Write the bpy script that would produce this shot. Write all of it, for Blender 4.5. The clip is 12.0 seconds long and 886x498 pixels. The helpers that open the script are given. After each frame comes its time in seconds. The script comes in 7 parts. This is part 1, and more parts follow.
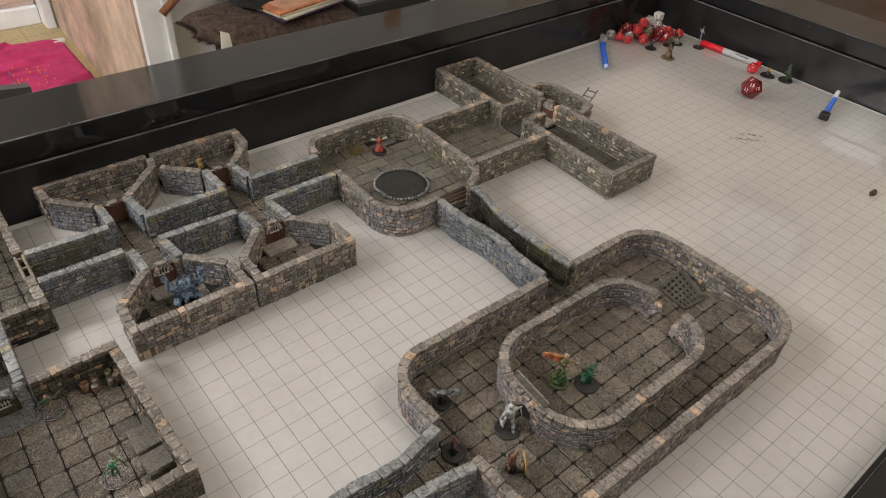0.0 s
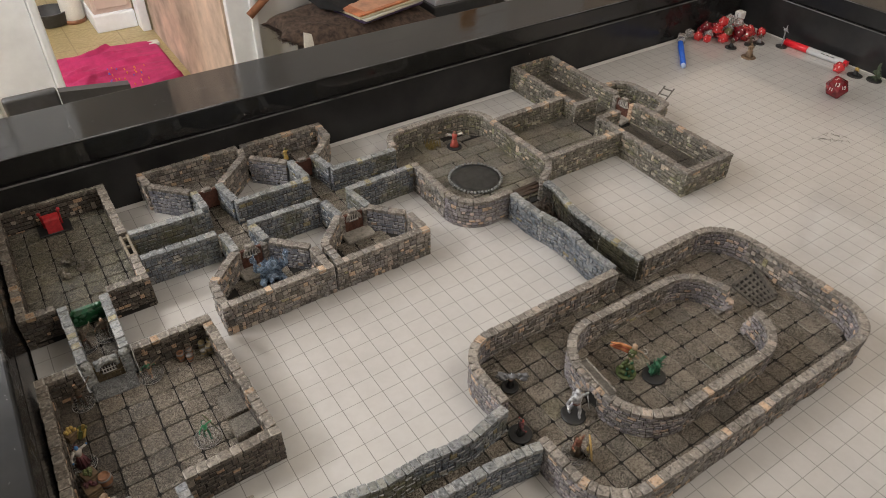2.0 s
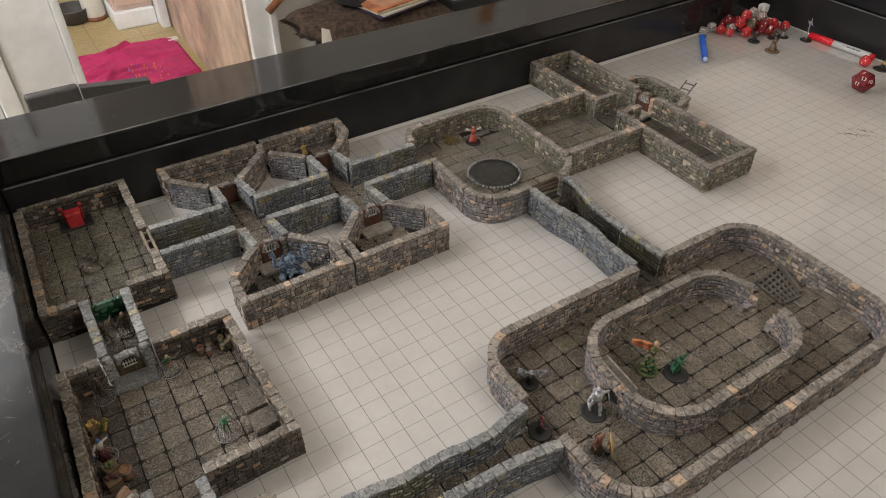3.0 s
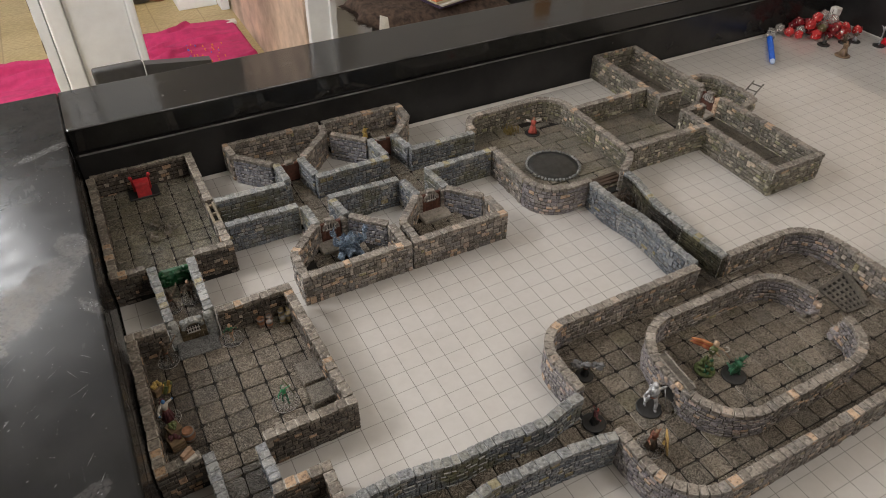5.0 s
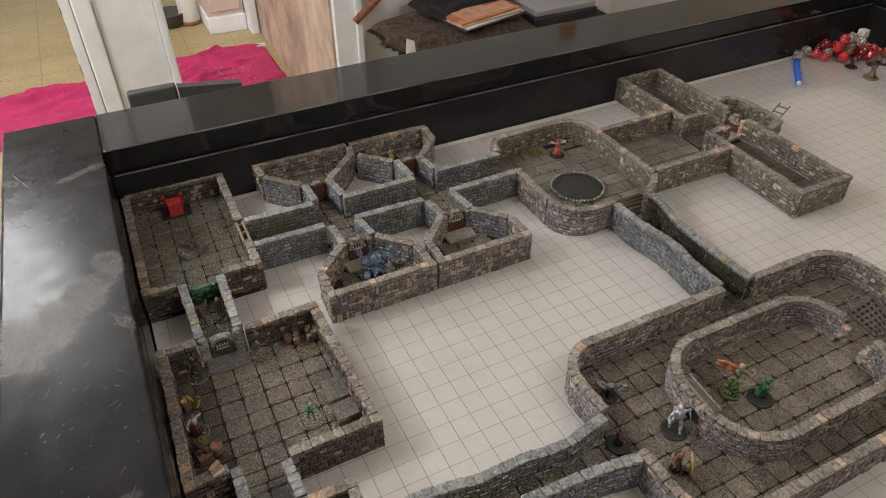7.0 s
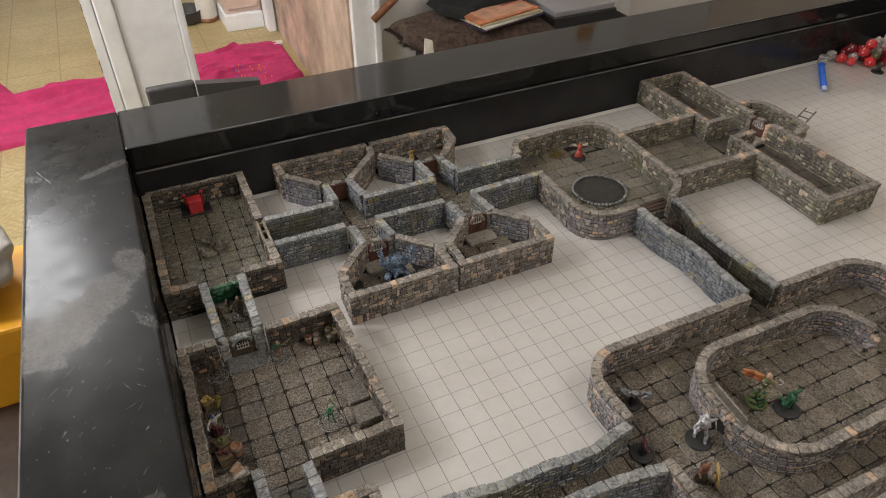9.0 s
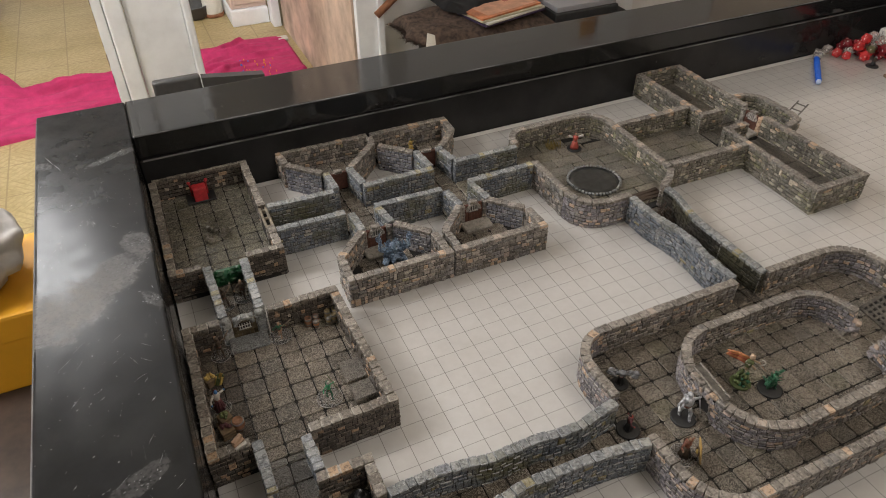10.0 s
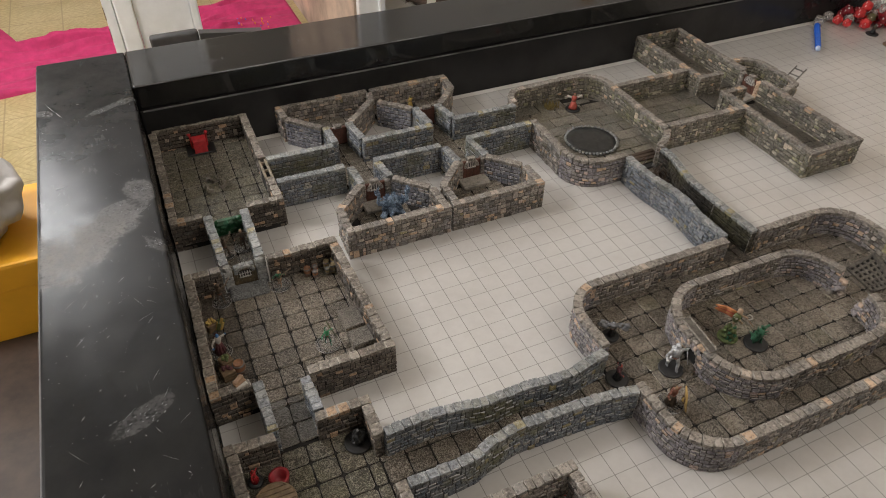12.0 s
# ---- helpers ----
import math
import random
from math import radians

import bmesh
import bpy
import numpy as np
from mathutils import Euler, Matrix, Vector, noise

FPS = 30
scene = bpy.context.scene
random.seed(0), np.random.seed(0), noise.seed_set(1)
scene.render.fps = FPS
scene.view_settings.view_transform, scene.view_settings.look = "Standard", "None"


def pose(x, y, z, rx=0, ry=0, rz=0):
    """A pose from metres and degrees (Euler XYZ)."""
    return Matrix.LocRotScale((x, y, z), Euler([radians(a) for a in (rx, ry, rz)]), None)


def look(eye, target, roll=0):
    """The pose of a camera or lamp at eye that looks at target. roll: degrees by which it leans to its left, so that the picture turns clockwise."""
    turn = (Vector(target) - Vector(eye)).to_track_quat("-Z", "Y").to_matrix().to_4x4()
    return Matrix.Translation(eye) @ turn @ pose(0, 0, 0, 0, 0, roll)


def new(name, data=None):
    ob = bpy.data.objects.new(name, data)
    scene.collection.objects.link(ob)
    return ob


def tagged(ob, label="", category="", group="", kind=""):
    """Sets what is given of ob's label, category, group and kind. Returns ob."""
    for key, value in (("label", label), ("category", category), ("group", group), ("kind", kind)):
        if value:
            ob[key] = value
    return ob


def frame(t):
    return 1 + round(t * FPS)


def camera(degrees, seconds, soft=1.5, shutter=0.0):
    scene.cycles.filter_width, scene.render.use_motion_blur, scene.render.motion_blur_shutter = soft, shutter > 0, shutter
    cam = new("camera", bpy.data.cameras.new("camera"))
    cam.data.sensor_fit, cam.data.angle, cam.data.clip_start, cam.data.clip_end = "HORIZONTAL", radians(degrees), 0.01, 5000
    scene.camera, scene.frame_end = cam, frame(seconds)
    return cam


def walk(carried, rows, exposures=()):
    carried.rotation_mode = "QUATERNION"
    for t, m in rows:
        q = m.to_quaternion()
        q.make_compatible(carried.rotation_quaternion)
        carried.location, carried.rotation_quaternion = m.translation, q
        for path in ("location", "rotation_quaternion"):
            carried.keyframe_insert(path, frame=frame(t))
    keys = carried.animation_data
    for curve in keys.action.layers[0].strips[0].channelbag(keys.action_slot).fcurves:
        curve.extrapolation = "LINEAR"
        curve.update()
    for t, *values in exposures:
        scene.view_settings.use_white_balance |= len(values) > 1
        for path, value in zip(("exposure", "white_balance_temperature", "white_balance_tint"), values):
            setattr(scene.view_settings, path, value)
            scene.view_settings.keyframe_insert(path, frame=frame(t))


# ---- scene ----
cam = camera(65.80, 12.0, soft=1.0)
PATH = [
    (0, look((-0.0997, -0.4507, 0.6149), (0.2082, -0.1041, 0.2341), 4.17)),
    (0.5, look((-0.1136, -0.4648, 0.6298), (0.1818, -0.1022, 0.2541), 2.95)),
    (1, look((-0.1224, -0.4761, 0.6204), (0.1576, -0.1038, 0.2423), 2.12)),
    (1.5, look((-0.1250, -0.4763, 0.6205), (0.1439, -0.0993, 0.2389), 1.41)),
    (2, look((-0.1249, -0.4736, 0.6206), (0.1362, -0.0908, 0.2394), 1.14)),
    (2.5, look((-0.1238, -0.4704, 0.6203), (0.1314, -0.0858, 0.2370), 0.76)),
    (3, look((-0.1262, -0.4688, 0.6164), (0.1220, -0.0800, 0.2326), 0.22)),
    (3.5, look((-0.1316, -0.4593, 0.6106), (0.1039, -0.0692, 0.2203), 0.67)),
    (5.5, look((-0.1591, -0.4674, 0.6119), (0.0571, -0.0609, 0.2272), 0.61)),
    (6, look((-0.1554, -0.4743, 0.6193), (0.0577, -0.0619, 0.2391), 0.11)),
    (6.5, look((-0.1551, -0.4758, 0.6152), (0.0565, -0.0601, 0.2378), -0.29)),
    (7, look((-0.1609, -0.4693, 0.6169), (0.0451, -0.0479, 0.2427), -0.30)),
    (9, look((-0.1702, -0.4556, 0.6152), (0.0273, -0.0306, 0.2406), -0.11)),
    (9.5, look((-0.1707, -0.4709, 0.6203), (0.0232, -0.0411, 0.2493), -0.46)),
    (10, look((-0.1727, -0.4883, 0.6207), (0.0202, -0.0629, 0.2441), -0.21)),
    (10.5, look((-0.1764, -0.5125, 0.6206), (0.0182, -0.0971, 0.2338), 0.87)),
    (11, look((-0.1853, -0.5141, 0.6161), (0.0107, -0.1095, 0.2187), 1.98)),
    (11.5, look((-0.1838, -0.5122, 0.6129), (0.0082, -0.1075, 0.2137), 1.71)),
    (12, look((-0.1849, -0.5088, 0.6156), (0.0045, -0.1015, 0.2179), 1.23)),
]
walk(cam, PATH, [(0, 0.06), (1.0, 0.06), (2.0, 0.13), (3.0, 0.0), (6, -0.02), (12, 0.0)])

# ---- light ----
IN = 0.0254
world = bpy.data.worlds.new("room_air")
scene.world = world
world.use_nodes = True
world.node_tree.nodes["Background"].inputs[0].default_value = (0.9, 0.95, 1.0, 1)
world.node_tree.nodes["Background"].inputs[1].default_value = 0.04


def bulb(name, x, y, z, watts, radius, colour):
    lamp = bpy.data.lights.new(name, "POINT")
    lamp.energy, lamp.shadow_soft_size, lamp.color = watts, radius * IN, colour
    ob = new(name, lamp)
    ob.location = (x * IN, y * IN, z * IN)
    return ob


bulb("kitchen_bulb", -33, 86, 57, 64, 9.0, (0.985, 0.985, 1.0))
# two added fill lamps, no known source, lift the table and the post
bulb("fill_bulb", 25, -27, 53, 17.5, 9.0, (1.0, 0.925, 0.86))
bulb("fill_bulb", -62, 30, 57, 72, 8.0, (1.0, 0.97, 0.97))
# tiny lamps added out of view, placed so that sparkles mirror in the mat
for y, z in ((38.7, 23.3), (36.2, 20.3), (37.5, 27.4), (43.0, 29.0), (39.5, 26.0), (35.4, 24.2), (38.0, 21.6), (40.3, 24.0), (36.6, 25.8), (41.6, 27.2)):
    bulb("sparkle_bulb", 87.5, y, z, 0.003, 0.3, (0.97, 0.98, 1.0))


# ---- materials ----
def material(name, rough=0.8, metal=0.0):
    m = bpy.data.materials.new(name)
    m.use_nodes = True
    bsdf = m.node_tree.nodes["Principled BSDF"]
    bsdf.inputs["Roughness"].default_value = rough
    bsdf.inputs["Metallic"].default_value = metal
    return m, m.node_tree, bsdf


def node(tree, kind, **values):
    n = tree.nodes.new(kind)
    for key, value in values.items():
        n.inputs[key.replace("_", " ")].default_value = value
    return n


def ramp(tree, fac, stops, constant=False):
    r = tree.nodes.new("ShaderNodeValToRGB")
    r.color_ramp.interpolation = "CONSTANT" if constant else "LINEAR"
    while len(r.color_ramp.elements) < len(stops):
        r.color_ramp.elements.new(0.5)
    for e, (p, c) in zip(r.color_ramp.elements, stops):
        e.position, e.color = p, (*c, 1)
    tree.links.new(fac, r.inputs[0])
    return r.outputs[0]


def mix(tree, kind, fac, a, b):
    m = tree.nodes.new("ShaderNodeMix")
    m.data_type, m.blend_type = "RGBA", kind
    for socket, value in ((m.inputs[0], fac), (m.inputs[6], a), (m.inputs[7], b)):
        if isinstance(value, (int, float)):
            socket.default_value = value
        elif isinstance(value, tuple):
            socket.default_value = (*value, 1)
        else:
            tree.links.new(value, socket)
    return m.outputs[2]


def place(tree):
    return tree.nodes.new("ShaderNodeNewGeometry").outputs["Position"]


def noise_of(tree, scale, detail=4.0, rough=0.6, where=None, bend=0.0):
    """Noise with a scale in cycles per inch; bend curls it."""
    n = node(tree, "ShaderNodeTexNoise", Scale=scale / IN, Detail=detail, Roughness=rough, Distortion=bend)
    tree.links.new(where or place(tree), n.inputs["Vector"])
    return n.outputs[0]


def bump(tree, bsdf, height, strength=0.5, depth=0.02):
    b = node(tree, "ShaderNodeBump", Strength=strength, Distance=depth * IN)
    tree.links.new(height, b.inputs["Height"])
    tree.links.new(b.outputs[0], bsdf.inputs["Normal"])


def plain(name, colour, rough=0.6, metal=0.0, vary=0.25, scale=6.0, relief=0.3):
    """A painted surface with grain and slight wear."""
    m, tree, bsdf = material(name, rough, metal)
    n = noise_of(tree, scale, 5)
    dark = tuple(c * (1 - vary) for c in colour)
    light = tuple(min(1, c * (1 + vary)) for c in colour)
    tree.links.new(ramp(tree, n, [(0.3, dark), (0.7, light)]), bsdf.inputs["Base Color"])
    if relief:
        bump(tree, bsdf, noise_of(tree, scale * 5, 3), relief, 0.01)
    return m


def stone(name, stops, per_object, grain=13.0, rough=0.55, moss=0.0, edge=(0.52, 0.49, 0.45), pits=0.6, gleam=0.75, worms=False):
    """Cast and dry-brushed miniature stone: a tone per stone, dark pits and pale ridges; worms: a wrinkled face."""
    m, tree, bsdf = material(name, rough)
    if per_object:
        rnd = tree.nodes.new("ShaderNodeObjectInfo").outputs["Random"]
    else:
        rnd = tree.nodes.new("ShaderNodeNewGeometry").outputs["Random Per Island"]
    tone = ramp(tree, rnd, stops, True)
    coarse = noise_of(tree, 0.6, 3)
    tone = mix(tree, "MULTIPLY", 0.7, tone, ramp(tree, coarse, [(0.35, (0.62, 0.61, 0.60)), (0.65, (1.25, 1.22, 1.18))]))
    if worms:
        wave = noise_of(tree, grain, 1.5, 0.5, bend=1.6)
        fold = tree.nodes.new("ShaderNodeMath")
        fold.operation = "SUBTRACT"
        tree.links.new(wave, fold.inputs[0])
        fold.inputs[1].default_value = 0.5
        flat = tree.nodes.new("ShaderNodeMath")
        flat.operation = "ABSOLUTE"
        tree.links.new(fold.outputs[0], flat.inputs[0])
        fine = ramp(tree, flat.outputs[0], [(0.0, (1, 1, 1)), (0.03, (0.8, 0.8, 0.8)), (0.12, (0, 0, 0))])
        fleck = ramp(tree, noise_of(tree, 0.9, 3), [(0.32, (0.45, 0.45, 0.45)), (0.6, (1, 1, 1))])
        tone = mix(tree, "MIX", ramp(tree, fine, [(0.0, (pits, pits, pits)), (0.45, (0, 0, 0))]), tone, (0.022, 0.018, 0.013))
        tone = mix(tree, "MIX", mix(tree, "MULTIPLY", 1.0, ramp(tree, fine, [(0.55, (0, 0, 0)), (1.0, (gleam, gleam, gleam))]), fleck), tone, edge)
        bump(tree, bsdf, fine, 0.8, 0.05)
    else:
        fine = noise_of(tree, grain, 4, 0.7)
        tone = mix(tree, "MIX", ramp(tree, fine, [(0.40, (pits, pits, pits)), (0.48, (0, 0, 0))]), tone, (0.026, 0.022, 0.018))
        tone = mix(tree, "MIX", ramp(tree, fine, [(0.55, (0, 0, 0)), (0.66, (gleam, gleam, gleam))]), tone, edge)
        bump(tree, bsdf, fine, 0.8, 0.05)
    if moss:
        patch = noise_of(tree, 0.45, 4)
        tone = mix(tree, "MIX", ramp(tree, patch, [(0.50, (0, 0, 0)), (0.66, (moss, moss, moss))]), tone, (0.15, 0.14, 0.062))
    tree.links.new(tone, bsdf.inputs["Base Color"])
    return m


PALE = (0.45, 0.395, 0.345)
BROWN_STOPS = [(0.0, (0.131, 0.116, 0.100)), (0.20, (0.223, 0.199, 0.177)), (0.45, (0.301, 0.273, 0.244)), (0.62, (0.193, 0.182, 0.177)), (0.75, (0.267, 0.252, 0.249)), (0.82, PALE), (0.88, (0.540, 0.395, 0.275)), (0.93, (0.490, 0.385, 0.320)), (0.968, (0.327, 0.295, 0.170)), (0.982, (0.470, 0.410, 0.350))]
BLUE_STOPS = [(0.0, (0.123, 0.143, 0.176)), (0.2, (0.166, 0.187, 0.218)), (0.45, (0.207, 0.227, 0.250)), (0.65, (0.144, 0.169, 0.208)), (0.80, (0.244, 0.253, 0.259)), (0.92, (0.390, 0.375, 0.335)), (0.96, (0.314, 0.270, 0.144))]
VIOLET_STOPS = [(0.0, (0.185, 0.173, 0.189)), (0.25, (0.243, 0.227, 0.245)), (0.5, (0.300, 0.280, 0.292)), (0.74, (0.236, 0.217, 0.209)), (0.89, (0.520, 0.410, 0.365)), (0.945, (0.540, 0.390, 0.275))]
BRICK_STOPS = [(0.0, (0.144, 0.151, 0.184)), (0.3, (0.194, 0.199, 0.228)), (0.6, (0.237, 0.235, 0.252)), (0.88, (0.340, 0.300, 0.285)), (0.95, (0.380, 0.280, 0.210))]
CAP_STOPS = [(0.0, (0.182, 0.163, 0.144)), (0.3, (0.226, 0.204, 0.180)), (0.6, (0.268, 0.244, 0.217)), (0.82, (0.213, 0.202, 0.190)), (0.90, (0.500, 0.360, 0.250)), (0.955, (0.350, 0.295, 0.250))]
BLUECAP_STOPS = [(0.0, (0.181, 0.195, 0.205)), (0.3, (0.230, 0.242, 0.246)), (0.6, (0.272, 0.279, 0.275)), (0.86, (0.212, 0.226, 0.248)), (0.955, (0.314, 0.280, 0.168))]
TILE_STOPS = [(0.0, (0.106, 0.087, 0.066)), (0.2, (0.148, 0.123, 0.094)), (0.45, (0.180, 0.152, 0.119)), (0.65, (0.212, 0.181, 0.145)), (0.82, (0.137, 0.122, 0.102)), (0.92, (0.164, 0.147, 0.102))]
OLIVE_STOPS = [(0.0, (0.13, 0.12, 0.096)), (0.2, (0.19, 0.176, 0.143)), (0.45, (0.24, 0.224, 0.186)), (0.65, (0.175, 0.168, 0.142)), (0.80, (0.44, 0.41, 0.325)), (0.88, (0.27, 0.268, 0.165)), (0.93, (0.52, 0.44, 0.345)), (0.97, (0.52, 0.375, 0.25))]
M_BROWN = stone("brown_dungeon_stone", BROWN_STOPS, False, grain=9.0, moss=0.15, pits=0.5, gleam=0.45)
M_BLUE = stone("blue_grey_dungeon_stone", BLUE_STOPS, False, grain=9.0, moss=0.75, pits=0.6, edge=(0.40, 0.42, 0.43))
M_VIOLET = stone("violet_grey_dungeon_stone", VIOLET_STOPS, False, grain=10.0, pits=0.55, edge=(0.46, 0.45, 0.46))
M_BRICK = stone("blue_violet_brick", BRICK_STOPS, False, grain=8.0, pits=0.3, edge=(0.44, 0.44, 0.47), gleam=0.6)
M_BROWN_ONE = stone("brown_single_stone", BROWN_STOPS, True, grain=9.0, moss=0.15, pits=0.5, gleam=0.45)
M_BLUE_ONE = stone("blue_grey_single_stone", BLUE_STOPS, True, grain=9.0, moss=0.75, pits=0.6, edge=(0.40, 0.42, 0.43))
M_VIOLET_ONE = stone("violet_grey_single_stone", VIOLET_STOPS, True, grain=10.0, pits=0.55, edge=(0.46, 0.45, 0.46))
M_OLIVE = stone("olive_grey_dungeon_stone", OLIVE_STOPS, False, grain=9.0, moss=0.4, pits=0.5, gleam=0.45)
M_OLIVE_ONE = stone("olive_grey_single_stone", OLIVE_STOPS, True, grain=9.0, moss=0.4, pits=0.5, gleam=0.45)
M_RIDGE = stone("dry_brushed_ridge", [(0, (0.25, 0.23, 0.205)), (0.5, (0.36, 0.336, 0.306))], False, grain=8.0, pits=0.5)
M_BLUERIDGE = stone("dry_brushed_blue_ridge", [(0, (0.24, 0.256, 0.27)), (0.5, (0.36, 0.375, 0.38))], False, grain=8.0, pits=0.5)
M_PALERIDGE = stone("chipped_pale_ridge", [(0, (0.34, 0.335, 0.33)), (0.5, (0.45, 0.445, 0.44))], False, grain=6.0, pits=0.6)
M_CAP = stone("brown_cap_stone", CAP_STOPS, True, grain=6.0, edge=(0.42, 0.38, 0.34))
M_BLUECAP = stone("blue_grey_cap_stone", BLUECAP_STOPS, True, grain=6.0, moss=0.25, edge=(0.44, 0.44, 0.43))
M_TILE = stone("flagstone", TILE_STOPS, True, grain=6.5, rough=0.42, edge=(0.46, 0.415, 0.35), gleam=0.75, pits=0.5, worms=True)
M_TILERIM = stone("dry_brushed_flagstone_rim", [(0, (0.22, 0.20, 0.17)), (0.5, (0.36, 0.33, 0.285))], True, grain=7.0, pits=0.6)
M_MOSSDIMTILE = stone("mossy_dim_flagstone", [(0.0, (0.10, 0.09, 0.066)), (0.4, (0.13, 0.118, 0.086)), (0.75, (0.112, 0.106, 0.082))], True, grain=6.5, rough=0.45, moss=0.3, edge=(0.42, 0.385, 0.30), gleam=0.85, pits=0.5, worms=True)
M_SMOOTHTILE = stone("smooth_grey_flagstone", [(0.0, (0.13, 0.122, 0.11)), (0.5, (0.165, 0.155, 0.14))], True, grain=4.0, rough=0.45, moss=0.2, edge=(0.36, 0.34, 0.31), gleam=0.4, pits=0.3, worms=True)
M_BROWNTILE = stone("dark_brown_flagstone", [(0.0, (0.066, 0.053, 0.040)), (0.35, (0.090, 0.073, 0.056)), (0.7, (0.058, 0.049, 0.039))], True, grain=6.0, rough=0.5, edge=(0.26, 0.225, 0.18), gleam=0.7, worms=True)
M_BROWNRIM = stone("dark_brown_rim", [(0, (0.09, 0.076, 0.06)), (0.5, (0.14, 0.12, 0.097))], True, grain=7.0, pits=0.7, gleam=0.4)
DARK_STOPS = [(0.0, (0.069, 0.056, 0.045)), (0.25, (0.103, 0.084, 0.068)), (0.5, (0.135, 0.113, 0.093)), (0.72, (0.092, 0.081, 0.071)), (0.86, (0.380, 0.330, 0.275)), (0.91, (0.480, 0.325, 0.215)), (0.96, (0.370, 0.255, 0.170))]
M_DARK = stone("dark_brown_stone", DARK_STOPS, False, grain=9.0, edge=(0.32, 0.28, 0.24), gleam=0.5)
M_DARK_ONE = stone("dark_brown_single_stone", DARK_STOPS, True, grain=9.0, edge=(0.32, 0.28, 0.24), gleam=0.5)
M_DARKCAP = stone("dark_cap_stone", [(0.0, (0.15, 0.128, 0.106)), (0.3, (0.19, 0.167, 0.142)), (0.6, (0.22, 0.198, 0.17)), (0.90, (0.40, 0.27, 0.17))], True, grain=7.0, edge=(0.38, 0.34, 0.29))
M_SLAB = stone("worn_slab", [(0, (0.17, 0.154, 0.124)), (0.4, (0.215, 0.194, 0.158)), (0.75, (0.16, 0.15, 0.126))], True, grain=6.0, rough=0.55, moss=0.3, edge=(0.30, 0.27, 0.22), gleam=0.5, pits=0.5, worms=True)
M_BLACKENED = stone("blackened_mossy_stone", [(0.0, (0.03, 0.027, 0.022)), (0.4, (0.05, 0.044, 0.036)), (0.75, (0.04, 0.036, 0.03)), (0.93, (0.16, 0.14, 0.07))], False, grain=9.0, rough=0.35, moss=0.3, edge=(0.20, 0.18, 0.15), gleam=0.5)
M_DARKSLAB = stone("dark_worn_slab", [(0, (0.10, 0.086, 0.068)), (0.4, (0.135, 0.116, 0.092)), (0.75, (0.112, 0.10, 0.082))], True, grain=8.0, rough=0.5, edge=(0.22, 0.19, 0.15), gleam=0.5, pits=0.6, worms=True)
M_CORE = plain("dark_mortar", (0.016, 0.014, 0.012), 0.95)
M_JOINT = plain("brown_joint_wash", (0.075, 0.066, 0.057), 0.9)
M_WOODRED = plain("red_brown_door_paint", (0.105, 0.042, 0.028), 0.6, vary=0.4)
M_IRON = plain("grey_iron_paint", (0.16, 0.155, 0.15), 0.5, 0.3, vary=0.4)
M_WATER = plain("dark_pool_resin", (0.026, 0.026, 0.025), 0.3, vary=0.6, scale=3.0, relief=0.15)


def mat_material():
    """Off-white vinyl with a printed one-inch grid, faint stains and a glossy skin."""
    m, tree, bsdf = material("battle_mat_vinyl", 0.30)
    sep = tree.nodes.new("ShaderNodeSeparateXYZ")
    tree.links.new(place(tree), sep.inputs[0])

    def math_node(op, a, b=None):
        n = tree.nodes.new("ShaderNodeMath")
        n.operation = op
        for s, v in zip(n.inputs, (a, b)):
            if v is None:
                continue
            if isinstance(v, (int, float)):
                s.default_value = v
            else:
                tree.links.new(v, s)
        return n.outputs[0]

    line = None
    for axis in (0, 1):
        f = math_node("FRACT", math_node("ADD", math_node("DIVIDE", sep.outputs[axis], IN), 100.5))
        d = math_node("ABSOLUTE", math_node("SUBTRACT", f, 0.5))
        on = math_node("MULTIPLY", math_node("LESS_THAN", d, 0.0165), 1.0 if axis == 0 else 0.75)
        line = on if line is None else math_node("MAXIMUM", line, on)
    stain = noise_of(tree, 0.13, 4)
    base = ramp(tree, stain, [(0.3, (0.47, 0.455, 0.435)), (0.7, (0.55, 0.54, 0.522))])
    fine = noise_of(tree, 2.2, 3)
    base = mix(tree, "MULTIPLY", 0.12, base, ramp(tree, fine, [(0.35, (0.6, 0.58, 0.55)), (0.65, (1, 1, 1))]))
    tree.links.new(mix(tree, "MIX", math_node("MULTIPLY", line, 0.78), base, (0.15, 0.135, 0.13)), bsdf.inputs["Base Color"])
    bsdf.inputs["Coat Weight"].default_value = 1.0
    bsdf.inputs["Coat IOR"].default_value = 1.65
    bsdf.inputs["Coat Roughness"].default_value = 0.05
    bump(tree, bsdf, noise_of(tree, 0.25, 2), 0.06, 0.05)
    return m


M_MAT = mat_material()


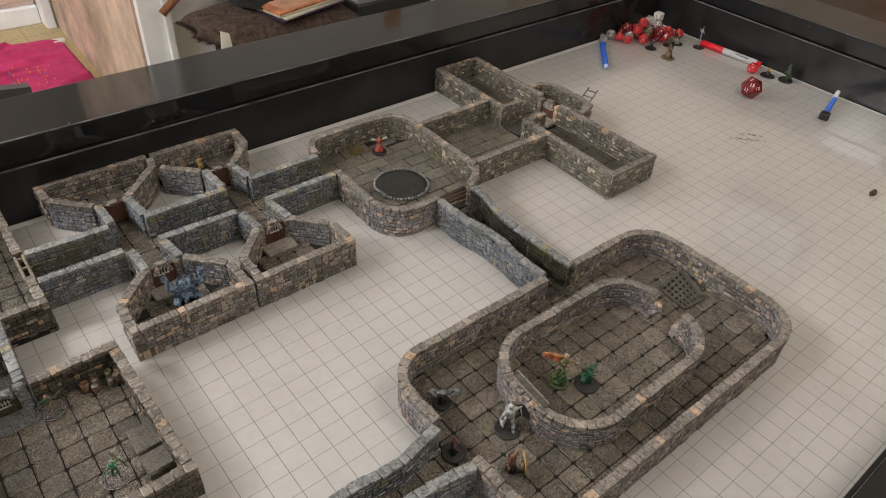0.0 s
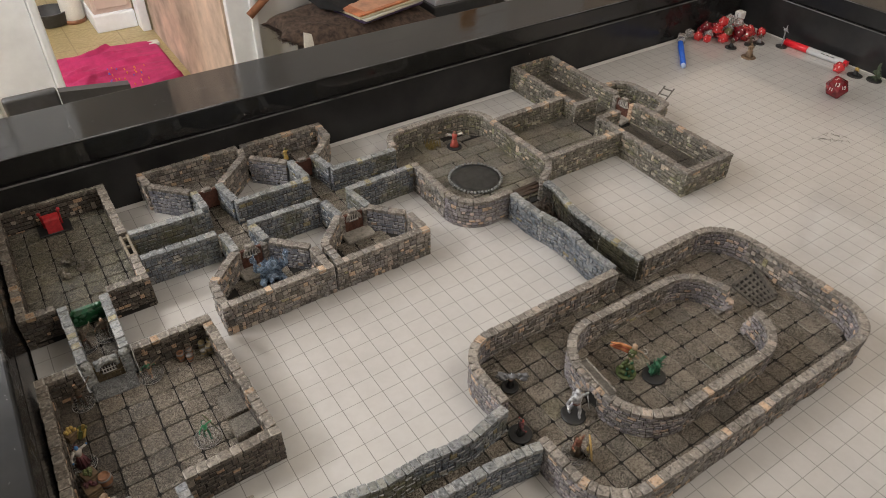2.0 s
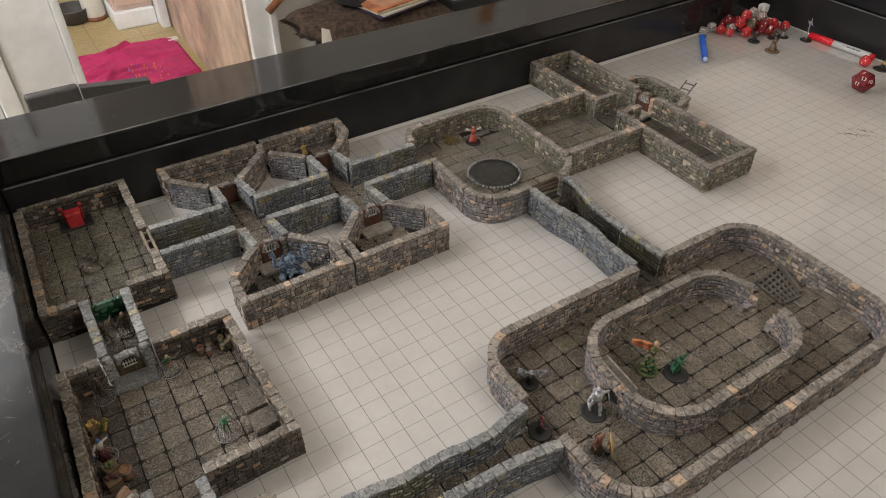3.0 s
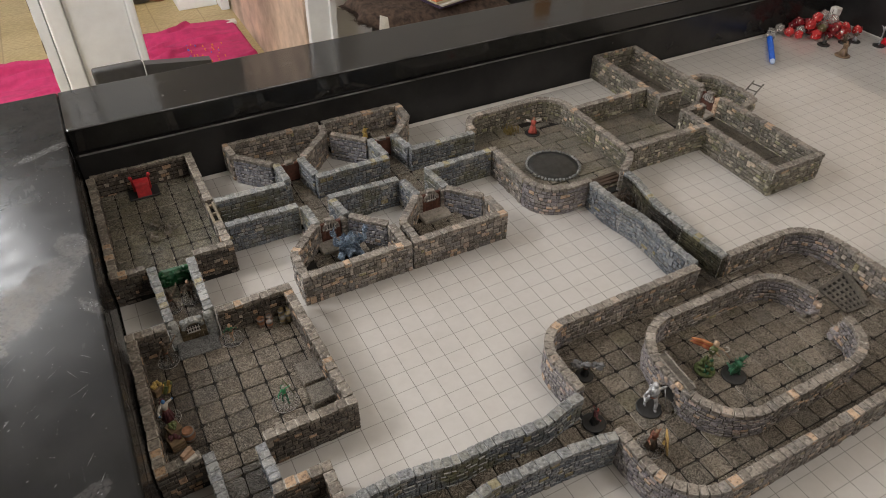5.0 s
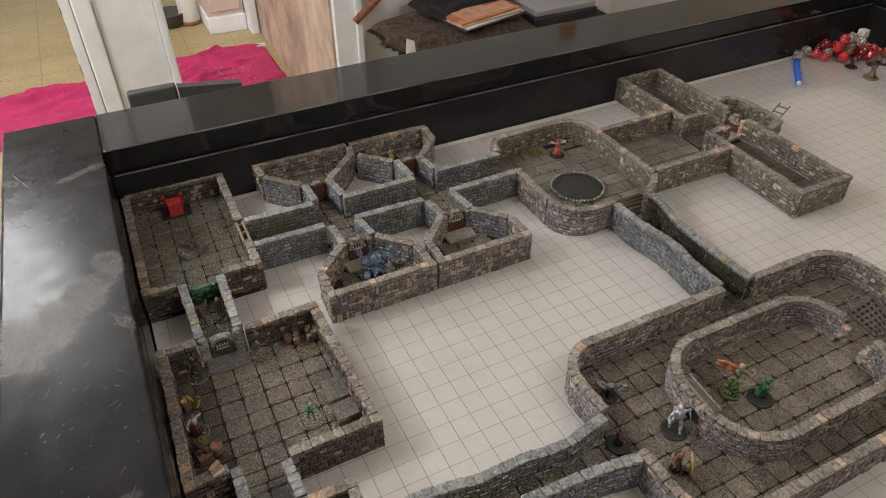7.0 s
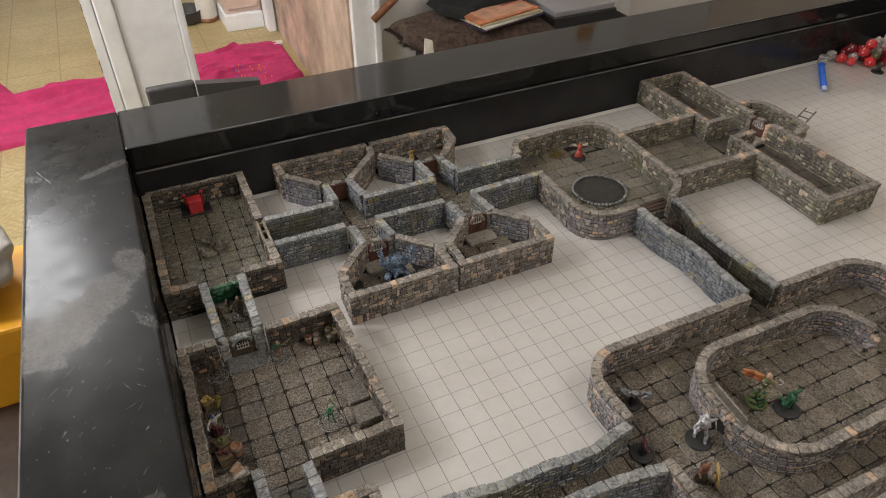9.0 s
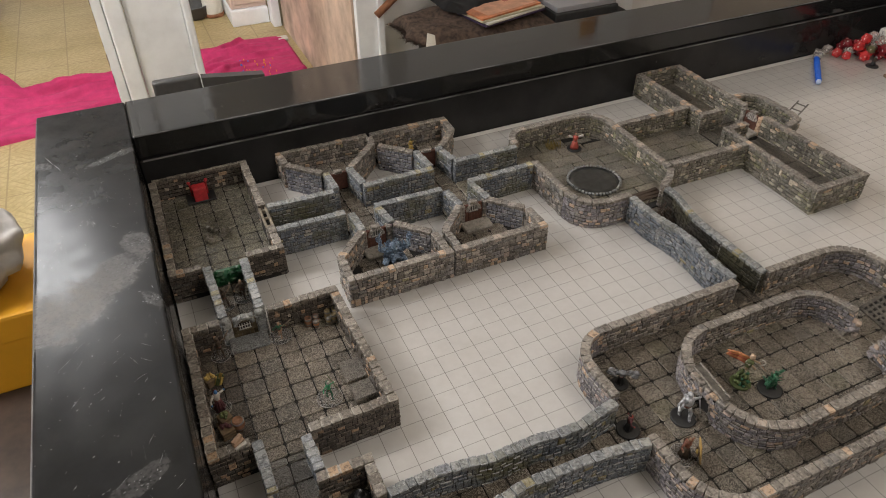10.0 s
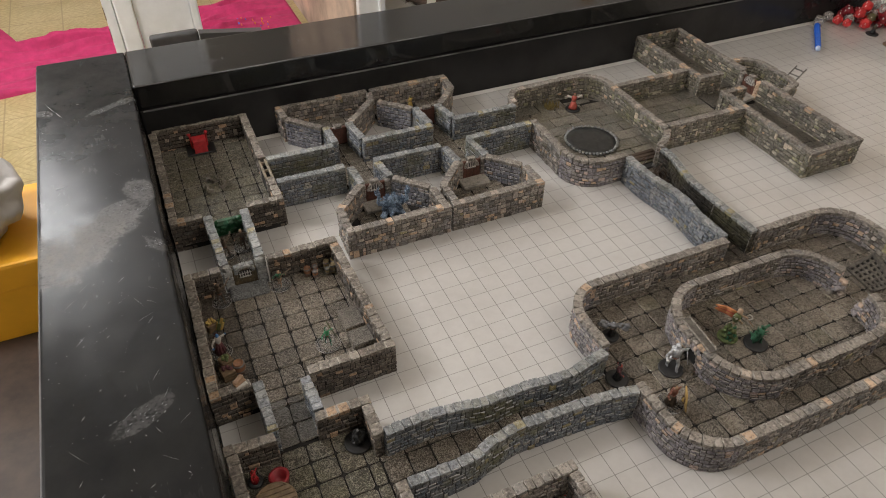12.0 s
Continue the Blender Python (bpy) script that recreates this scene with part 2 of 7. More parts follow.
def rail_material(name, gloss=0.5, lift=1.0, lo=0.05, hi=0.2):
    """Black satin paint over boards: polished and dulled patches, faint brush streaks, dust specks."""
    m, tree, bsdf = material(name, 0.2)
    bsdf.inputs["Specular IOR Level"].default_value = gloss
    base = ramp(tree, noise_of(tree, 0.5, 5), [(0.3, tuple(lift * c for c in (0.009, 0.009, 0.0095))), (0.7, tuple(lift * c for c in (0.016, 0.0155, 0.0155)))])
    grain = noise_of(tree, 3.0, 5)
    drawn = tree.nodes.new("ShaderNodeMapping")
    drawn.inputs["Scale"].default_value = (0.35, 1.6, 1.0)
    tree.links.new(place(tree), drawn.inputs[0])
    rough = ramp(tree, noise_of(tree, 0.3, 6, 0.7, where=drawn.outputs[0]), [(0.36, (lo, lo, lo)), (0.5, (lo * 1.6, lo * 1.6, lo * 1.6)), (0.66, (hi, hi, hi))])
    vor = node(tree, "ShaderNodeTexVoronoi", Scale=0.6 / IN, Randomness=1.0)
    tree.links.new(place(tree), vor.inputs["Vector"])
    speck = ramp(tree, vor.outputs["Distance"], [(0.0, (1, 1, 1)), (0.045, (0, 0, 0))])
    base = mix(tree, "MIX", mix(tree, "MULTIPLY", 1.0, speck, ramp(tree, grain, [(0.45, (0, 0, 0)), (0.6, (1, 1, 1))])), base, (0.42, 0.41, 0.40))
    tree.links.new(base, bsdf.inputs["Base Color"])
    tree.links.new(rough, bsdf.inputs["Roughness"])
    bump(tree, bsdf, noise_of(tree, 0.35, 4), 0.1, 0.03)
    return m


def worn_rail_material():
    """The end rail: black paint hazed by handling, with crisp-edged bare rubs, their sheen put into pitted grey, and
    bright nicks.
    """
    m, tree, bsdf = material("worn_black_paint", 0.3)
    haze = ramp(tree, noise_of(tree, 0.7, 7, 0.72), [(0.32, (0.06, 0.06, 0.06)), (0.68, (0.165, 0.165, 0.165))])
    tree.links.new(haze, bsdf.inputs["Specular IOR Level"])
    grain = noise_of(tree, 3.2, 5)
    base = ramp(tree, noise_of(tree, 0.45, 5), [(0.3, (0.010, 0.010, 0.0105)), (0.7, (0.019, 0.0187, 0.0184))])
    streak = tree.nodes.new("ShaderNodeMapping")
    streak.inputs["Scale"].default_value = (1.0, 0.12, 1.0)
    tree.links.new(place(tree), streak.inputs[0])
    lines = noise_of(tree, 9.0, 3, 0.6, where=streak.outputs[0])
    rough = ramp(tree, noise_of(tree, 0.3, 5, 0.65), [(0.3, (0.16, 0.16, 0.16)), (0.7, (0.29, 0.29, 0.29))])
    rough = mix(tree, "MIX", 0.14, rough, ramp(tree, lines, [(0.35, (0.14, 0.14, 0.14)), (0.65, (0.42, 0.42, 0.42))]))
    vor = node(tree, "ShaderNodeTexVoronoi", Scale=2.6 / IN, Randomness=1.0)
    tree.links.new(place(tree), vor.inputs["Vector"])
    speck = ramp(tree, vor.outputs["Distance"], [(0.0, (1, 1, 1)), (0.06, (0, 0, 0))])
    base = mix(tree, "MIX", mix(tree, "MULTIPLY", 1.0, speck, ramp(tree, grain, [(0.5, (0, 0, 0)), (0.62, (1, 1, 1))])), base, (0.42, 0.41, 0.40))
    pits = ramp(tree, noise_of(tree, 8.0, 5, 0.75), [(0.36, (0.12, 0.12, 0.12)), (0.56, (1, 1, 1))])
    pits = mix(tree, "MULTIPLY", 1.0, pits, ramp(tree, noise_of(tree, 1.3, 4, 0.65), [(0.32, (0.3, 0.3, 0.3)), (0.58, (1, 1, 1))]))
    relief = (0.6, 0.6, 0.6)
    edge = noise_of(tree, 0.42, 7, 0.68)
    # each rub's grey carries both bare wear and its sheen and glints
    for (x, y), (sx, sy), tone in (((-13.3, 5.6), (1.9, 1.5), 0.19), ((-12.1, 6.1), (1.5, 0.95), 0.18), ((-11.0, 6.9), (1.2, 0.75), 0.15), ((-10.2, 8.0), (0.9, 0.6), 0.10), ((-9.5, 9.5), (0.5, 0.8), 0.10), ((-10.3, 17.9), (0.9, 0.2), 0.05), ((-9.3, 18.3), (0.5, 0.26), 0.05), ((-10.6, -3.8), (0.9, 0.32), 0.055), ((-9.2, 5.2), (0.25, 0.6), 0.07), ((-13.4, 18.5), (0.3, 0.4), 0.06)):
        mp = tree.nodes.new("ShaderNodeMapping")
        mp.vector_type = "TEXTURE"
        mp.inputs["Location"].default_value = (x * IN, y * IN, RAIL_TOP * IN)
        mp.inputs["Rotation"].default_value = (0, 0, radians(28))
        mp.inputs["Scale"].default_value = (sx * IN, sy * IN, 4 * IN)
        tree.links.new(place(tree), mp.inputs[0])
        ln = tree.nodes.new("ShaderNodeVectorMath")
        ln.operation = "LENGTH"
        tree.links.new(mp.outputs[0], ln.inputs[0])
        sub = tree.nodes.new("ShaderNodeMath")
        sub.operation = "MULTIPLY_ADD"
        tree.links.new(edge, sub.inputs[0])
        sub.inputs[1].default_value = -2.2
        tree.links.new(ln.outputs["Value"], sub.inputs[2])
        shift = tree.nodes.new("ShaderNodeMath")
        shift.operation = "ADD"
        tree.links.new(sub.outputs[0], shift.inputs[0])
        shift.inputs[1].default_value = -0.05
        mask = ramp(tree, shift.outputs[0], [(0.0, (0.8, 0.8, 0.8)), (0.05, (0.55, 0.55, 0.55)), (0.14, (0.12, 0.12, 0.12)), (0.45, (0, 0, 0))])
        mask = mix(tree, "MULTIPLY", 1.0, mask, pits)
        base = mix(tree, "MIX", mask, base, (tone * 1.15, tone * 1.11, tone * 1.07))
        rough = mix(tree, "MIX", mask, rough, (0.4, 0.4, 0.4))
        relief = mix(tree, "MIX", mask, relief, pits)
    tree.links.new(base, bsdf.inputs["Base Color"])
    tree.links.new(rough, bsdf.inputs["Roughness"])
    bump(tree, bsdf, relief, 0.6, 0.012)
    return m


RAIL_TOP = 4.72
M_RAIL = rail_material("black_satin_paint", 0.6, 1.0, 0.05, 0.24)
M_RAILFACE = rail_material("black_board_paint", 0.3, 1.5, 0.12, 0.26)
M_RAILDULL = rail_material("dull_black_paint", 0.3, 1.0, 0.1, 0.25)
M_RAILWORN = worn_rail_material()
M_WEARHIGHLIGHT = plain("rubbed_highlight_edge", (0.11, 0.11, 0.11), 0.65, vary=0.9, scale=0.35)
M_SCRATCHGLINT = plain("bare_scratch_glint", (0.30, 0.30, 0.31), 0.7, vary=0.15, relief=0.0)
M_WHITE = plain("white_gloss_trim_paint", (0.86, 0.885, 0.91), 0.4, vary=0.08, scale=0.3, relief=0.1)
M_WALLPAINT = plain("off_white_wall_paint", (0.78, 0.775, 0.77), 0.8, vary=0.06, scale=0.1, relief=0.1)
M_CEILING = plain("white_ceiling_paint", (0.75, 0.74, 0.71), 0.9, vary=0.05, scale=0.1, relief=0.1)


# ---- building helpers, in inches ----
def holder(name, x=0.0, y=0.0, z=0.0):
    ob = new(name)
    ob.empty_display_size = 0.01
    ob.location = (x * IN, y * IN, z * IN)
    return ob


def solid(name, verts, faces, mat, parent=None, at=(0, 0, 0), smooth=False, label=""):
    """A mesh from world points in inches; at: its origin."""
    me = bpy.data.meshes.new(name)
    me.from_pydata([tuple((v[i] - at[i]) * IN for i in range(3)) for v in verts], [], faces)
    me.validate()
    if smooth:
        me.shade_smooth()
    me.materials.append(mat)
    ob = new(name, me)
    if parent is not None:
        ob.parent = parent
        base = parent.matrix_basis.translation
        if parent.parent is not None:
            base = base + parent.parent.matrix_basis.translation
        ob.location = Vector(at) * IN - base
    else:
        ob.location = Vector(at) * IN
    return tagged(ob, label)


def from_bm(name, bm, mat, parent=None, at=(0, 0, 0), smooth=False, label=""):
    """A mesh from a bmesh whose points are in inches round at."""
    bmesh.ops.recalc_face_normals(bm, faces=bm.faces)
    bm.verts.index_update()
    verts = [tuple(v.co[i] + at[i] for i in range(3)) for v in bm.verts]
    faces = [[v.index for v in f.verts] for f in bm.faces]
    bm.free()
    return solid(name, verts, faces, mat, parent, at, smooth, label)


def box_bm(x0, y0, z0, x1, y1, z1, bevel=0.0, segments=1, bm=None):
    bm = bm or bmesh.new()
    made = bmesh.ops.create_cube(bm, size=1.0, matrix=Matrix.LocRotScale(((x0 + x1) / 2, (y0 + y1) / 2, (z0 + z1) / 2), None, (x1 - x0, y1 - y0, z1 - z0)))
    if bevel:
        edges = list({e for v in made["verts"] for e in v.link_edges})
        bmesh.ops.bevel(bm, geom=edges, offset=bevel, segments=segments, affect="EDGES", profile=0.6)
    return bm


def block(name, lo, hi, mat, parent=None, bevel=0.0, segments=1, smooth=False, label=""):
    at = ((lo[0] + hi[0]) / 2, (lo[1] + hi[1]) / 2, lo[2])
    bm = box_bm(lo[0] - at[0], lo[1] - at[1], 0, hi[0] - at[0], hi[1] - at[1], hi[2] - lo[2], bevel, segments)
    return from_bm(name, bm, mat, parent, at, smooth, label)


def turned(name, at, profile, mat, parent=None, n=20, smooth=True, label="", squash=1.0):
    """A turned body: profile is (radius, z) from the foot up."""
    verts, faces = [], []
    for r, z in profile:
        for k in range(n):
            a = 2 * math.pi * k / n
            verts.append((at[0] + r * math.cos(a), at[1] + r * squash * math.sin(a), at[2] + z))
    for j in range(len(profile) - 1):
        for k in range(n):
            faces.append((j * n + k, j * n + (k + 1) % n, (j + 1) * n + (k + 1) % n, (j + 1) * n + k))
    faces.append(tuple(reversed(range(n))))
    faces.append(tuple(range((len(profile) - 1) * n, len(profile) * n)))
    return solid(name, verts, faces, mat, parent, at, smooth, label)


def tube(name, pts, r, mat, parent=None, n=8, at=None, label="", taper=1.0):
    """A round rod along points."""
    at = at or pts[0]
    verts, faces = [], []
    P = [Vector(p) for p in pts]
    for i, p in enumerate(P):
        d = (P[min(i + 1, len(P) - 1)] - P[max(i - 1, 0)]).normalized()
        a = d.cross(Vector((0, 0, 1)))
        a = a.normalized() if a.length > 0.05 else Vector((1, 0, 0))
        b = d.cross(a)
        rr = r * (1 + (taper - 1) * i / max(1, len(P) - 1))
        for k in range(n):
            t = 2 * math.pi * k / n
            verts.append(tuple(p + rr * (math.cos(t) * a + math.sin(t) * b)))
    for i in range(len(P) - 1):
        for k in range(n):
            faces.append((i * n + k, i * n + (k + 1) % n, (i + 1) * n + (k + 1) % n, (i + 1) * n + k))
    faces.append(tuple(range(n)))
    faces.append(tuple(range((len(P) - 1) * n, len(P) * n)))
    return solid(name, verts, faces, mat, parent, at, True, label)


# ---- the table ----
MAT_X0, MAT_X1, MAT_Y0, MAT_Y1 = -8.75, 54.8, -17.2, 19.6
table = tagged(holder("gaming_table", 23, 1, -30), "large black-painted wooden gaming table with raised board rails", "table")
block("table_top", (MAT_X0, MAT_Y0, -1.2), (MAT_X1, MAT_Y1, -0.06), M_RAIL, table)
RAIL_Y1, RAIL_X0, RAIL_X1, RAIL_Y0 = 24.85, -13.8, 60.4, -22.8


def rail_boards(name, lo, hi, inner, mat, label):
    """A rail: a face board, proud towards the playing field, and a rounded cap board on it."""
    x0, y0 = lo
    x1, y1 = hi
    r = block(name, (x0, y0, -1.2), (x1, y1, 3.2), M_RAILFACE, table, 0.12, 2, label=label)
    dx, dy = inner
    cap_lo, cap_hi = (x0 - 0.0 + 0.22 * max(dx, 0), y0 + 0.22 * max(dy, 0), 3.202), (x1 - 0.22 * max(-dx, 0), y1 - 0.22 * max(-dy, 0), RAIL_TOP)
    block("cap_board", cap_lo, cap_hi, mat, r, 0.14, 3, False)


# inner says on which side the field lies: +1 towards the lower coordinate
rail_boards("far_rail", (MAT_X0 - 0.02, MAT_Y1 + 0.02), (RAIL_X1 - 5.4, RAIL_Y1), (0, 1), M_RAIL, "glossy black rail boards")
rail_boards("near_rail", (MAT_X0 - 0.02, RAIL_Y0), (RAIL_X1 - 5.4, MAT_Y0 - 0.02), (0, -1), M_RAIL, "")
rail_boards("left_rail", (RAIL_X0, RAIL_Y0), (MAT_X0 - 0.03, RAIL_Y1), (0, 0), M_RAILWORN, "black rail boards with a bare rub and painted-in sheen")
rail_boards("right_rail", (MAT_X1 + 0.03, RAIL_Y0), (RAIL_X1, RAIL_Y1), (1, 0), M_RAILDULL, "")
# pale rods: rubbed board edges with the edge highlight put into their colour
for wy, wz, wr in ((MAT_Y1 + 0.06, 3.16, 0.05), (MAT_Y1 + 0.29, RAIL_TOP - 0.045, 0.045)):
    tube("edge_wear_highlight", [(MAT_X0 + 0.2 + 4 * i, wy, wz) for i in range(17)], wr, M_WEARHIGHLIGHT, table, 6)
for wx, wz, wr in ((MAT_X1 - 0.0, 3.16, 0.045), (MAT_X1 + 0.29, RAIL_TOP - 0.045, 0.04)):
    tube("edge_wear_highlight", [(wx, RAIL_Y0 + 6 + 4 * i, wz) for i in range(10)], wr, M_WEARHIGHLIGHT, table, 6)
tube("edge_wear_highlight", [(RAIL_X0 + 0.03, -20 + 4.4 * i, RAIL_TOP - 0.05) for i in range(11)], 0.045, M_WEARHIGHLIGHT, table, 6)
scratch_rng = random.Random(17)
sv, sf = [], []


def scratch(cx, cy, ang, ln, wd):
    dx, dy = math.cos(ang) * ln / 2, math.sin(ang) * ln / 2
    nx, ny = -math.sin(ang) * wd, math.cos(ang) * wd
    q, z = len(sv), RAIL_TOP + 0.008
    sv.extend([(cx - dx, cy - dy, z), (cx + nx, cy + ny, z), (cx + dx, cy + dy, z), (cx - nx, cy - ny, z)])
    sf.append((q, q + 3, q + 2, q + 1))


for i in range(200):
    scratch(scratch_rng.uniform(-13.5, -9.0), scratch_rng.uniform(-18, 19), scratch_rng.choice((0.5, 0.75, 2.2, 1.0)) + scratch_rng.uniform(-0.4, 0.4), scratch_rng.choice((0.03, 0.04, 0.05, 0.07, 0.1, 0.14, 0.22)), scratch_rng.uniform(0.005, 0.013))
# clusters of nicks, pale so that they paint in glints too: x, y, spread, how many
for cx, cy, spread, many in ((-10.5, 17.8, 0.4, 28), (-9.4, 18.2, 0.35, 14), (-9.35, 9.5, 0.3, 34), (-10.2, 7.9, 0.45, 30), (-12.2, 6.0, 0.8, 44), (-9.25, 5.1, 0.25, 20), (-13.3, 18.4, 0.2, 12), (-13.0, 9.5, 0.5, 24), (-10.6, -3.8, 0.45, 26), (-11.6, 0.5, 0.6, 8), (-12.2, 2.6, 0.5, 8), (1.9, 22.0, 0.4, 12), (4.4, 22.4, 0.35, 10), (13.9, 21.2, 0.4, 8)):
    for i in range(many):
        scratch(cx + scratch_rng.gauss(0, spread), cy + scratch_rng.gauss(0, spread * 0.5), 0.6 + scratch_rng.uniform(-0.5, 0.5), scratch_rng.choice((0.03, 0.05, 0.08, 0.12)), scratch_rng.uniform(0.006, 0.018))
for i in range(26):
    scratch(scratch_rng.uniform(-13.2, -9.3), scratch_rng.uniform(-8, 12), scratch_rng.choice((0.7, 1.0, 2.3)) + scratch_rng.uniform(-0.3, 0.3), scratch_rng.uniform(0.4, 0.9), 0.0045)
scratch(-13.1, 19.0, 1.95, 1.2, 0.022)
scratch(-12.7, 18.1, 1.95, 0.9, 0.026)
tagged(solid("scuffing", sv, sf, M_SCRATCHGLINT, table, (-11, 0, RAIL_TOP)), kind="stuff")
for lx in (-10, 54):
    for ly in (-18, 19):
        block("leg", (lx, ly, -30), (lx + 3.5, ly + 3.5, -1.2), M_RAIL, table, 0.15)
battle_mat = tagged(block("battle_mat", (MAT_X0 + 0.05, MAT_Y0 + 0.05, -0.058), (MAT_X1 - 0.05, MAT_Y1 - 0.08, 0), M_MAT), "off-white vinyl battle mat printed with a one-inch grid", "mat")

M_MARGIN = plain("pale_mat_margin", (0.66, 0.645, 0.62), 0.45, vary=0.08, scale=0.5, relief=0.1)
block("mat_margin", (MAT_X0 + 0.06, MAT_Y1 - 0.55, -0.02), (MAT_X1 - 0.06, MAT_Y1 - 0.09, 0.006), M_MARGIN, battle_mat, label="unprinted pale margin")
block("mat_margin", (MAT_X1 - 0.3, MAT_Y0 + 0.06, -0.02), (MAT_X1 - 0.06, MAT_Y1 - 0.56, 0.006), M_MARGIN, battle_mat, label="unprinted pale margin")

# ---- the dungeon terrain ----
TOP = 1.84
CAP_H = 0.2


def arc(cx, cy, r, a0, a1, n=8):
    return [(cx + r * math.cos(radians(a0 + (a1 - a0) * k / n)), cy + r * math.sin(radians(a0 + (a1 - a0) * k / n))) for k in range(n + 1)]


class Track:
    """A line on the plan, walked by its length."""

    def __init__(self, pts):
        self.p = [Vector(p) for p in pts]
        self.s = [0.0]
        for a, b in zip(self.p, self.p[1:]):
            self.s.append(self.s[-1] + (b - a).length)
        self.length = self.s[-1]

    def at(self, s):
        s = min(max(s, 0.0), self.length)
        for i in range(len(self.p) - 1):
            if s <= self.s[i + 1] or i == len(self.p) - 2:
                f = (s - self.s[i]) / max(1e-6, self.s[i + 1] - self.s[i])
                return self.p[i].lerp(self.p[i + 1], f)

    def side(self, s):
        d = self.at(s + 0.12) - self.at(s - 0.12)
        d.normalize()
        return Vector((-d.y, d.x))


def cap_mesh(k):
    """One of several rough cap stones, one inch in each direction, to be scaled."""
    rng = random.Random(40 + k)
    bm = box_bm(-0.5, -0.5, 0, 0.5, 0.5, 1)
    bmesh.ops.bevel(bm, geom=[e for e in bm.edges if e.verts[0].co.z + e.verts[1].co.z > 0.5], offset=0.085, segments=1, affect="EDGES")
    for v in bm.verts:
        if v.co.z > 0.3:
            v.co += Vector((rng.uniform(-0.05, 0.05), rng.uniform(-0.035, 0.035), rng.uniform(-0.14, 0.04)))
    me = bpy.data.meshes.new("capstone")
    for v in bm.verts:
        v.co *= IN
    bm.to_mesh(me)
    bm.free()
    return me


def tile_mesh(k, name, mat, round_off=0.14, rim=None):
    """A flagstone one inch square with rounded, worn corners, a raised rim and an uneven top."""
    rng = random.Random(80 + k)
    ring, h = [], 0.5
    for cx, cy, a0 in ((1, -1, -90), (1, 1, 0), (-1, 1, 90), (-1, -1, 180)):
        c = round_off * rng.uniform(0.6, 1.2)
        sx, sy = h - rng.uniform(0.0, 0.014), h - rng.uniform(0.0, 0.014)
        for q in range(3):
            a = radians(a0 + 45 * q)
            ring.append((cx * (sx - c) + c * math.cos(a), cy * (sy - c) + c * math.sin(a)))
        if rng.random() < 0.7:
            a, b = ring[-1], (cx * h, cy * h)
            ring.append((ring[-1][0] + (-cx if a0 in (0, 180) else 0) * 0.3 + rng.uniform(-0.015, 0.015), ring[-1][1] + (-cy if a0 in (-90, 90) else 0) * -0.0 + (0.3 if a0 == -90 else -0.3 if a0 == 90 else 0) + rng.uniform(-0.015, 0.015)))
    n = len(ring)
    verts = [(x, y, -0.14) for x, y in ring] + [(x, y, rng.uniform(-0.05, -0.025)) for x, y in ring]
    verts += [(x * 0.975, y * 0.975, rng.uniform(0.005, 0.03)) for x, y in ring] + [(x * 0.84, y * 0.84, rng.uniform(-0.01, 0.025)) for x, y in ring]
    verts.append((rng.uniform(-0.1, 0.1), rng.uniform(-0.1, 0.1), rng.uniform(0.0, 0.045)))
    faces = []
    for j in (0, n, 2 * n):
        for i in range(n):
            faces.append((j + i, j + (i + 1) % n, j + n + (i + 1) % n, j + n + i))
    for i in range(n):
        faces.append((3 * n + i, 3 * n + (i + 1) % n, 4 * n))
    me = bpy.data.meshes.new(name)
    me.from_pydata([tuple(c * IN for c in v) for v in verts], [], faces)
    me.materials.append(mat)
    me.materials.append(rim or mat)
    me.materials.append(M_CORE)
    me.polygons.foreach_set("material_index", [2] * n + [1] * n + [0] * (2 * n))
    return me


def caps_for(mat, brushed=None):
    """Cap stones with paler, dry-brushed edges."""
    meshes = [cap_mesh(k) for k in range(7)]
    for me in meshes:
        me.materials.append(mat)
        me.materials.append(brushed or M_RIDGE)
        for f in me.polygons:
            slant = abs(f.normal.z)
            f.material_index = 1 if 0.25 < slant < 0.93 else 0
    return meshes


CAPS = {"olive": caps_for(M_CAP), "brick": caps_for(M_CAP), "brown": caps_for(M_CAP), "blue": caps_for(M_BLUECAP, M_BLUERIDGE), "dark": caps_for(M_DARKCAP, M_TILERIM), "violet": caps_for(M_CAP), "blackened": caps_for(M_BLUECAP, M_BLUERIDGE)}
FACE = {"olive": M_OLIVE, "brick": M_BRICK, "blackened": M_BLACKENED, "violet": M_VIOLET, "brown": M_BROWN, "blue": M_BLUE, "dark": M_DARK}
RIDGE = {"olive": M_RIDGE, "brick": M_PALERIDGE, "blackened": M_BLACKENED, "violet": M_RIDGE, "brown": M_RIDGE, "blue": M_BLUERIDGE, "dark": M_DARK}
SINGLE = {"olive": M_OLIVE_ONE, "brick": M_BRICK, "blackened": M_BLACKENED, "violet": M_VIOLET_ONE, "brown": M_BROWN_ONE, "blue": M_BLUE_ONE, "dark": M_DARK_ONE}
WALL_LABEL = {"olive": "miniature olive-grey stone wall with pale accents", "brick": "miniature blue-violet brick wall with pale joints", "brown": "miniature grey-brown stone wall with tan accents", "blue": "miniature mossy blue-grey stone wall", "dark": "miniature dark brown stone wall", "blackened": "miniature near-black mossy stone wall", "violet": "miniature violet-grey stone wall"}
wall_rng = random.Random(5)


